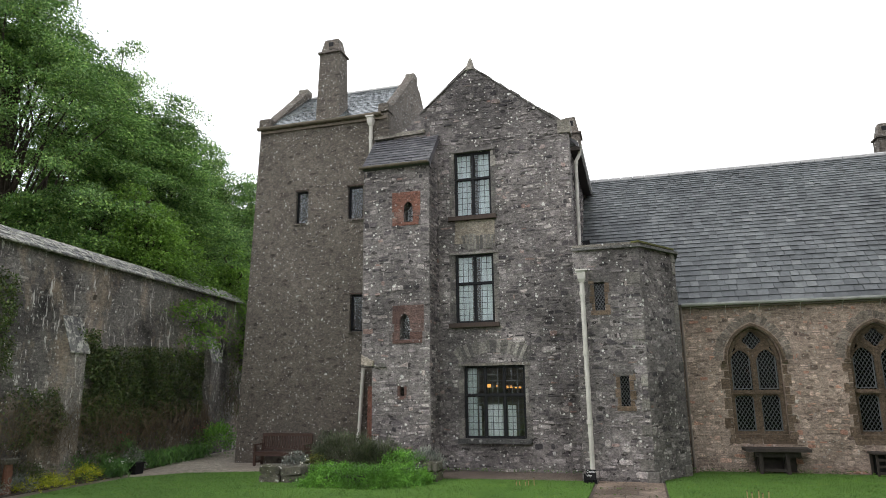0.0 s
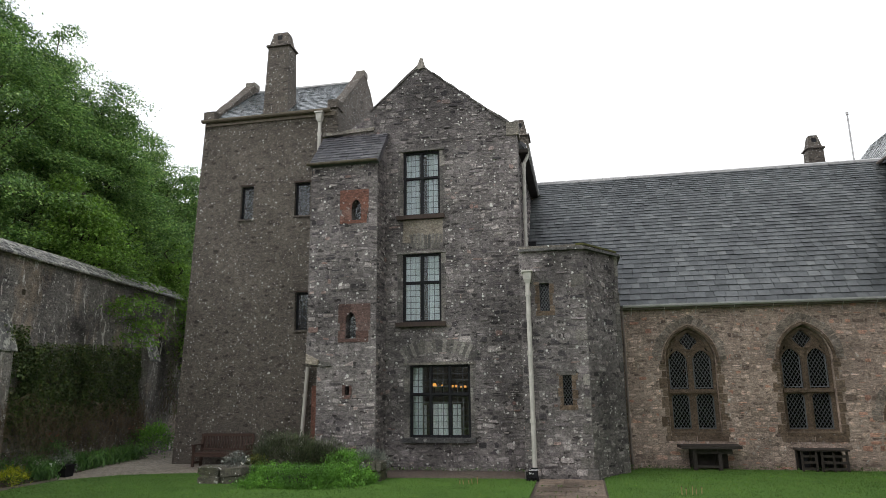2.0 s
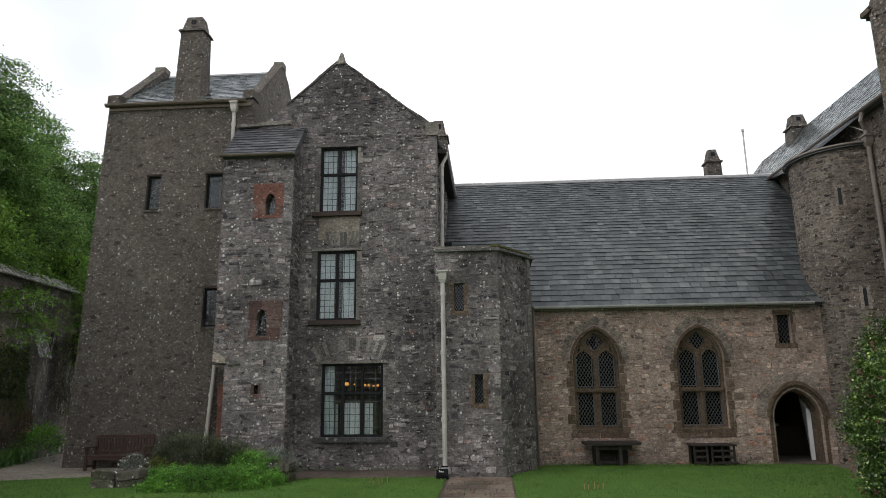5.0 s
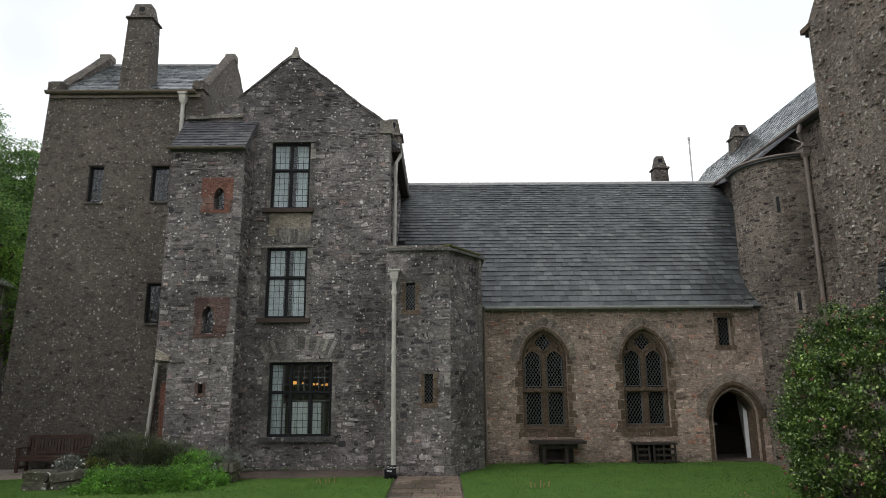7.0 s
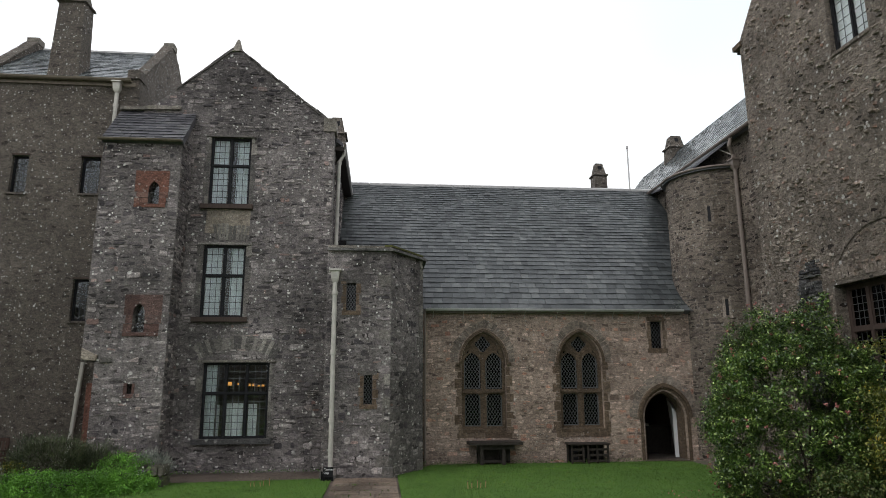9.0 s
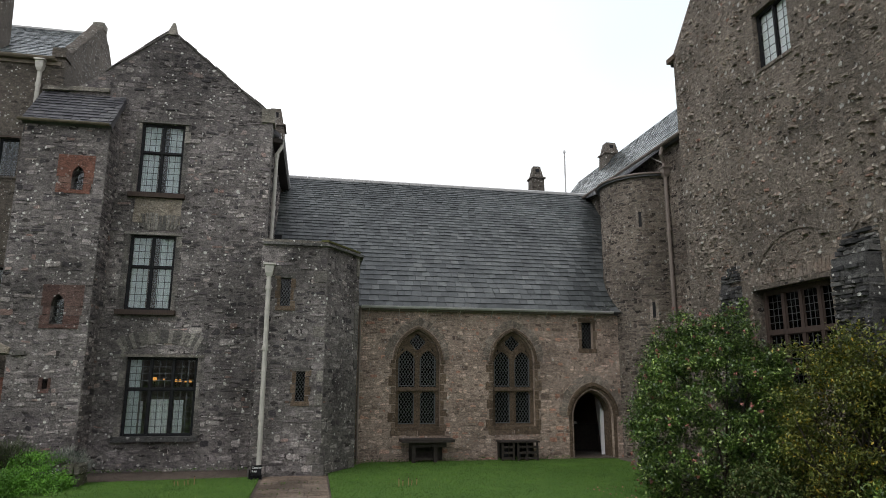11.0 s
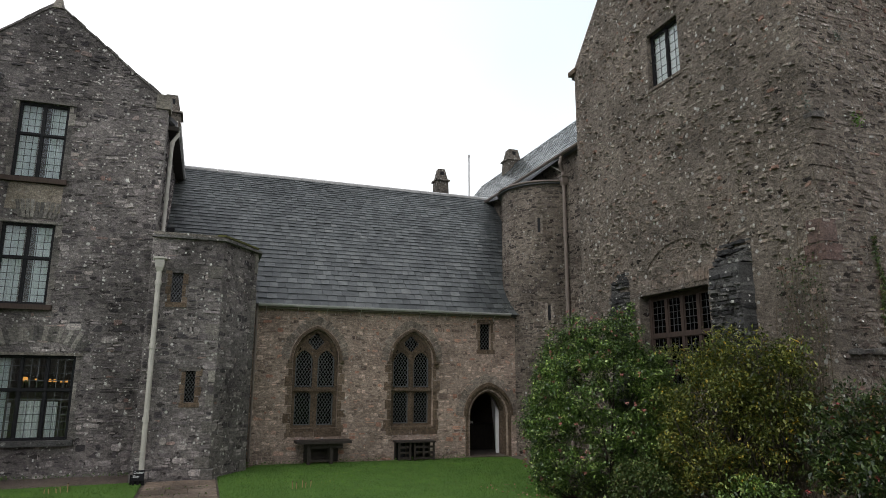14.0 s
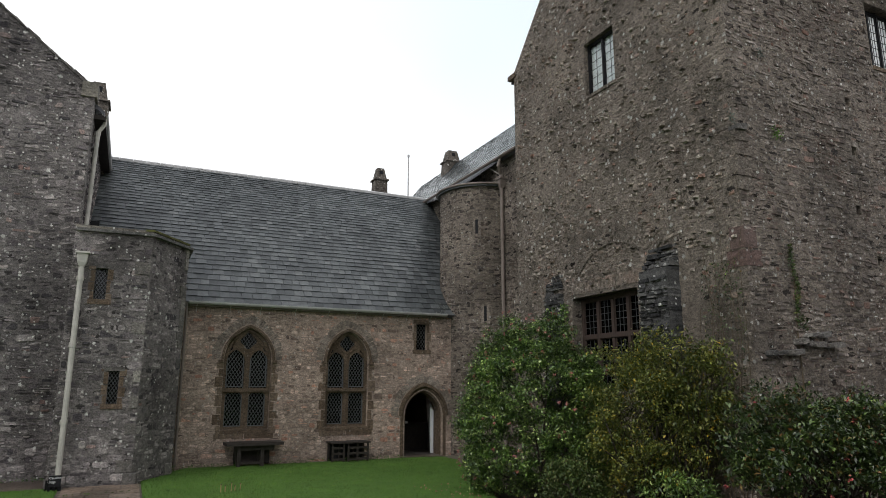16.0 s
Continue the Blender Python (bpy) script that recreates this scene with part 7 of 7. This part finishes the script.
# ---- raised bed before the house ----
bed = thing("raised_bed", "low mossy stone edging of a raised flower bed", "flower bed", (-7, 16.2, 0))
def rough_stone(name, x0, x1, y0, y1, z0, z1, mat, parent, n=4):
    for i in range(n):
        for k in range(2):
            a, b = x0 + (x1 - x0) * i / n, x0 + (x1 - x0) * (i + 1) / n
            c, e = z0 + (z1 - z0) * k / 2, z0 + (z1 - z0) * (k + 1) / 2
            j = rnd.uniform(-0.04, 0.04)
            qq = front(y0 + j)
            part(name, pebble(Pieces(), qq, a + 0.005, b - 0.005, c + 0.004, e - 0.004, -(y1 - y0), 0.03, rnd, rnd.uniform(-0.03, 0.03), rnd.uniform(-0.03, 0.03)), mat, parent)
rough_stone("edging_stone", -9.5, -8.25, 15.55, 16.1, 0.0, 0.42, MOSSY_EDGE, bed, 2)
rough_stone("edging_stone", -5.55, -4.95, 16.45, 16.95, 0.0, 0.5, MOSSY_EDGE, bed)
part("soil", plate(Pieces(), lambda a, b, d: Vector((a, b, d)), [(-9.4, 15.9), (-5.2, 16.4), (-5.1, 17.2), (-9.2, 17.5)], [], -0.05, 0.34), SOIL, bed)
rough_stone("edging_stone", -8.25, -5.55, 15.95, 16.35, 0.0, 0.40, DARK_SLAB, bed)


def bed_plant(label, c, r, clumps, per, spread, size, mat, aspect, seed, petals=None, blooms=0, name="bed_plant"):
    t = thing(name, label, "plant", (c[0], c[1], 0.0), "plants in the raised bed")
    pts, ax, _ = mound(c, r, clumps, per, spread, seed, 0.22, -0.25, 0.5)
    if aspect < 0.25:
        ax = ax * (1, 1, 0.4) + np.array((0, 0, 0.8))
    leaf_mesh("foliage", pts, rng.uniform(0.7, 1.2, len(pts)) * size, mat, t, aspect, 0.8, ax if aspect < 0.25 else None, kind="stuff")
    if petals:
        d = sphere_dirs(blooms * 3)
        d = d[d[:, 2] > 0.0][:blooms]
        leaf_mesh("blossom", np.array(c) + d * np.array(r) * 1.08, 0.055, petals, t, 0.9, 0.6, kind="stuff")
    return t


bed_plant("spreading mat of bright green herbs", (-6.85, 15.65, 0.08), (1.6, 0.85, 0.42), 900, 22, 0.06, 0.05, LEAF_HERB, 0.45, 2.0)
bed_plant("spreading mat of bright green herbs", (-5.9, 16.05, 0.08), (0.95, 0.6, 0.36), 460, 22, 0.06, 0.05, LEAF_HERB, 0.45, 3.0)
bed_plant("large grey-green rosemary bush behind the edging", (-7.7, 16.85, 0.45), (1.05, 0.6, 0.72), 380, 18, 0.09, 0.12, LEAF_GREY, 0.14, 5.0)
bed_plant("grey-green rosemary bush behind the edging", (-6.75, 16.9, 0.4), (0.75, 0.5, 0.55), 240, 18, 0.09, 0.12, LEAF_GREY, 0.14, 6.0)
bed_plant("soft bright green herb clump", (-6.0, 16.75, 0.4), (0.6, 0.4, 0.34), 160, 16, 0.06, 0.08, LEAF_HERB, 0.3, 7.0)
bed_plant("white-flowered silver plant beside the edging stones", (-8.85, 16.3, 0.40), (0.38, 0.3, 0.30), 90, 14, 0.05, 0.06, LEAF_SILVER, 0.3, 8.0, PETAL_WHITE, 60)
bed_plant("faded lavender clump with grey spikes", (-5.35, 16.85, 0.40), (0.48, 0.35, 0.36), 140, 14, 0.06, 0.09, LEAF_SILVER, 0.16, 9.0)
bed_plant("small russet green plant", (-8.3, 16.4, 0.4), (0.3, 0.25, 0.28), 60, 14, 0.05, 0.06, LEAF_YELLOW, 0.4, 9.9)
plaque = Pieces()
plaque.add([(-5.62, 16.28, 0.18), (-5.36, 16.30, 0.18), (-5.36, 16.33, 0.18), (-5.62, 16.31, 0.18), (-5.62, 16.38, 0.42), (-5.36, 16.40, 0.42), (-5.36, 16.43, 0.42), (-5.62, 16.41, 0.42)], BOX_F)
sign = tagged(part("plaque", plaque, SLATE_DARK), "small slate plaque leaning on the bed edging", "plaque")
for k, w in ((0, 0.13), (1, 0.08)):
    part("lettering_bar", box(Pieces(), -5.57, -5.57 + w, 16.355 - 0.012 * k, 16.362 - 0.012 * k, 0.365 - 0.045 * k, 0.38 - 0.045 * k), WHITE_LETTERS, sign)

# ---- bench ----
bench = thing("garden_bench", "red-brown slatted wooden bench against the tower", "bench", (-10.8, 19.0, 0.02))
X0, X1, YF, YB = -11.68, -9.9, 18.72, 19.22
for x in (X0 + 0.04, X1 - 0.04):
    part("leg", box(Pieces(), x - 0.035, x + 0.035, YF, YF + 0.07, 0.02, 0.64), BENCH_WOOD, bench)
    p = Pieces()
    p.add([(x - 0.035, YB - 0.07, 0.02), (x + 0.035, YB - 0.07, 0.02), (x + 0.035, YB, 0.02), (x - 0.035, YB, 0.02), (x - 0.035, YB + 0.02, 0.97), (x + 0.035, YB + 0.02, 0.97), (x + 0.035, YB + 0.08, 0.97), (x - 0.035, YB + 0.08, 0.97)], BOX_F)
    part("leg", p, BENCH_WOOD, bench)
    part("armrest", box(Pieces(), x - 0.045, x + 0.045, YF - 0.03, YB + 0.02, 0.64, 0.68), BENCH_WOOD, bench)
    part("side_rail", box(Pieces(), x - 0.02, x + 0.02, YF + 0.07, YB - 0.06, 0.34, 0.42), BENCH_WOOD, bench)
    part("stretcher", box(Pieces(), x - 0.02, x + 0.02, YF + 0.07, YB - 0.07, 0.12, 0.17), BENCH_WOOD, bench)
part("front_rail", box(Pieces(), X0 + 0.08, X1 - 0.08, YF + 0.01, YF + 0.045, 0.33, 0.42), BENCH_WOOD, bench)
for k in range(6):
    part("seat_slat", box(Pieces(), X0 + 0.02, X1 - 0.02, YF + 0.0 + k * 0.078, YF + 0.062 + k * 0.078, 0.42, 0.445), BENCH_WOOD, bench)
part("top_rail", box(Pieces(), X0 + 0.075, X1 - 0.075, YB + 0.015, YB + 0.065, 0.89, 0.98), BENCH_WOOD, bench)
part("lower_rail", box(Pieces(), X0 + 0.075, X1 - 0.075, YB - 0.03, YB + 0.01, 0.48, 0.54), BENCH_WOOD, bench)
for k in range(17):
    x = X0 + 0.14 + k * (X1 - X0 - 0.28) / 16
    p = Pieces()
    p.add([(x - 0.024, YB - 0.02, 0.54), (x + 0.024, YB - 0.02, 0.54), (x + 0.024, YB, 0.54), (x - 0.024, YB, 0.54), (x - 0.024, YB + 0.03, 0.89), (x + 0.024, YB + 0.03, 0.89), (x + 0.024, YB + 0.05, 0.89), (x - 0.024, YB + 0.05, 0.89)], BOX_F)
    part("back_slat", p, BENCH_WOOD, bench)

# ---- table and rack by the chapel ----
table = thing("stone_table", "low dark table against the chapel wall", "table", (3.4, 19.6, 0))
part("tabletop", rect(Pieces(), front(19.25), 2.60, 4.20, 0.60, 0.68, -0.65, 0.0, 0.02), OLD_WOOD, table)
for x in (2.98, 3.62):
    part("leg", box(Pieces(), x - 0.05, x + 0.05, 19.4, 19.5, 0.0, 0.60), OLD_WOOD, table)
    part("leg", box(Pieces(), x - 0.05, x + 0.05, 19.75, 19.85, 0.0, 0.60), OLD_WOOD, table)
part("apron", box(Pieces(), 2.85, 3.95, 19.42, 19.47, 0.46, 0.60), OLD_WOOD, table)
part("stretcher", box(Pieces(), 3.03, 3.57, 19.43, 19.47, 0.10, 0.16), OLD_WOOD, table)
# Dark sheet added for the shade beneath the tabletop.
part("back_board", box(Pieces(), 2.9, 3.9, 19.86, 19.9, 0.05, 0.58), OLD_WOOD, table)
rack = thing("wooden_rack", "low dark slatted wooden rack against the chapel wall", "rack", (6.2, 19.6, 0))
for x in (5.64, 5.98, 6.12, 6.40, 6.72):
    for yy in (19.35, 19.8):
        part("post", box(Pieces(), x - 0.025, x + 0.025, yy, yy + 0.05, 0.0, 0.56), OLD_WOOD, rack)
part("top", box(Pieces(), 5.58, 6.78, 19.3, 19.88, 0.56, 0.60), OLD_WOOD, rack)
for z in (0.08, 0.24, 0.40):
    for a, b in ((5.67, 5.955), (6.145, 6.375), (6.425, 6.695)):
        part("slat", box(Pieces(), a, b, 19.36, 19.385, z, z + 0.06), OLD_WOOD, rack)
part("back_panel", box(Pieces(), 5.62, 6.74, 19.86, 19.885, 0.02, 0.55), BLACK_PAINT, rack)

# ---- step sign ----
sg = thing("caution_sign", "small black folding floor sign with white letters", "sign", (-1.25, 16.95, 0.03))
p = Pieces()
p.add([(-1.36, 16.86, 0.14), (-1.06, 16.86, 0.14), (-1.06, 16.875, 0.14), (-1.36, 16.875, 0.14), (-1.36, 16.93, 0.42), (-1.06, 16.93, 0.42), (-1.06, 16.945, 0.42), (-1.36, 16.945, 0.42)], BOX_F)
part("front_panel", p, BLACK_PLASTIC, sg)
p = Pieces()
p.add([(-1.40, 17.04, 0.04), (-1.10, 17.04, 0.04), (-1.10, 17.055, 0.04), (-1.40, 17.055, 0.04), (-1.36, 16.95, 0.42), (-1.06, 16.95, 0.42), (-1.06, 16.965, 0.42), (-1.36, 16.965, 0.42)], BOX_F)
part("back_panel", p, BLACK_PLASTIC, sg)
for x0, x1 in ((-1.36, -1.30), (-1.24, -1.18), (-1.12, -1.04)):
    part("leg", box(Pieces(), x0, x1, 16.83, 16.875, 0.03, 0.15), BLACK_PLASTIC, sg)
part("side_flap", box(Pieces(), -1.43, -1.38, 16.93, 16.97, 0.03, 0.30), BLACK_PLASTIC, sg)
for k, word in enumerate(("Caution", "Step")):
    cu = bpy.data.curves.new("words", "FONT")
    cu.body, cu.size, cu.extrude = word, 0.088, 0.001
    tmp = new("words", cu)
    me = bpy.data.meshes.new_from_object(tmp.evaluated_get(bpy.context.evaluated_depsgraph_get()))
    bpy.data.objects.remove(tmp)
    me.materials.clear()
    me.materials.append(WHITE_LETTERS)
    ob = new("lettering", me)
    ob.matrix_world = pose(-1.345, 16.903 - 0.025 * k, 0.335 - 0.10 * k, 76, 0, 0)
    ob.parent = sg
    ob.matrix_parent_inverse = Matrix.Translation((1.25, -16.95, -0.03))

sg.scale = (0.8, 0.8, 0.8)

# ---- canes on the lawn ----
for cx, cy in ((-2.71, 16.24), (2.23, 15.28)):
    for dx in (-0.22, -0.13, 0.0, 0.07, 0.19):
        t = thing("cane", "short pale cane stuck in the lawn", "stick", (cx + dx, cy + dx * 0.3, 0.03), "canes on the lawn")
        h = rnd.uniform(0.12, 0.2)
        part("stick", tube(Pieces(), [(cx + dx, cy + dx * 0.3, 0.0), (cx + dx + rnd.uniform(-0.02, 0.02), cy + dx * 0.3, h)], 0.011, 6), BAMBOO, t)
        part("tip", tube(Pieces(), [(cx + dx, cy + dx * 0.3, h), (cx + dx, cy + dx * 0.3, h + 0.015)], 0.014, 6), BENCH_WOOD, t)

# ---- within the chapel doorway ----
desk = thing("reception_desk", "dim brown wooden desk with papers inside the doorway", "desk", (9.1, 22.6, 0))
part("desktop", box(Pieces(), 8.9, 10.0, 22.2, 22.9, 0.86, 0.90), OLD_WOOD, desk)
part("panel", box(Pieces(), 8.95, 9.95, 22.24, 22.28, 0.0, 0.86), OLD_WOOD, desk)
tagged(part("paper_stack", box(Pieces(), 9.0, 9.22, 22.3, 22.5, 0.90, 0.97), WHITE_PAINT), "small stack of white leaflets on the desk", "paper")
lamp = thing("wall_lamp", "dim warm lamp inside the chapel door", "lamp", (8.85, 21.6, 1.9))
part("shade", tube(Pieces(), [(8.85, 21.6, 1.93), (8.85, 21.6, 2.03)], 0.05, 8, 0.03), LAMP_GLOW, lamp)
part("bracket", tube(Pieces(), [(8.85, 21.6, 1.8), (8.85, 21.6, 1.93)], 0.012, 5), BLACK_PAINT, lamp)
for x in (3.0, 3.16):
    t = thing("hanging_lamp", "small red lamp glowing inside the chapel window", "lamp", (x, 20.8, 2.7))
    part("glass", tube(Pieces(), [(x * 1.04, 20.8, 2.66), (x * 1.04, 20.8, 2.74)], 0.045, 8), RED_GLOW, t)
    part("chain", tube(Pieces(), [(x * 1.04, 20.8, 2.74), (x * 1.04, 20.8, 4.6)], 0.006, 4), BLACK_PAINT, t)
# lead oddment and weeds at the end of the chapel gutter
t = thing("wall_plant", "grey withered plant at the gutter end", "plant", (9.5, 19.9, 4.6))
q = np.array([(9.45 + rng.normal() * 0.12, 19.85, 4.72 + rng.normal() * 0.14) for _ in range(60)])
leaf_mesh("foliage", q, 0.08, LEAF_SILVER, t, 0.3, 0.3, kind="stuff")

# ---- grass blades ----
def blades(outline, n, z):
    xs, ys = [a for a, _ in outline], [b for _, b in outline]
    q = np.column_stack([rng.uniform(min(xs), max(xs), n * 2), rng.uniform(12.6, max(ys), n * 2)])
    keep = []
    for a, b in q:
        if any(s <= a <= e for s, e in cuts(outline, b)):
            keep.append((a, b, z + 0.012))
    keep = np.array(keep[:n])
    ax = np.column_stack([rng.normal(scale=0.5, size=len(keep)), rng.normal(scale=0.5, size=len(keep)), np.ones(len(keep))])
    return leaf_mesh("grass", keep, rng.uniform(0.035, 0.06, len(keep)), GRASS_BLADE, None, 0.16, 0.1, ax)


tagged(blades(LAWN_LEFT, 26000, 0.03), "short green grass blades of the lawn", "grass", kind="stuff")
tagged(blades(LAWN_RIGHT, 26000, 0.035), "short green grass blades of the lawn", "grass", kind="stuff")
# weeds along the foot of the walls and between the flags
q = np.column_stack([rng.uniform(-5.5, -1.5, 200), rng.uniform(18.6, 18.78, 200), rng.uniform(0.03, 0.10, 200)])
q2 = np.column_stack([rng.uniform(-1.2, 0.4, 90), rng.choice([12.9, 13.5, 14.6, 15.2, 16.1], 90) + rng.normal(scale=0.05, size=90), np.full(90, 0.04)])
q3 = np.column_stack([rng.uniform(1.3, 8.0, 400), rng.uniform(19.6, 19.95, 400), rng.uniform(0.02, 0.12, 400)])
tagged(leaf_mesh("weeds", np.vstack([q, q2, q3]), 0.07, GRASS_BLADE, None, 0.3, 0.2), "small weeds along wall feet and joints", "weeds", kind="stuff")
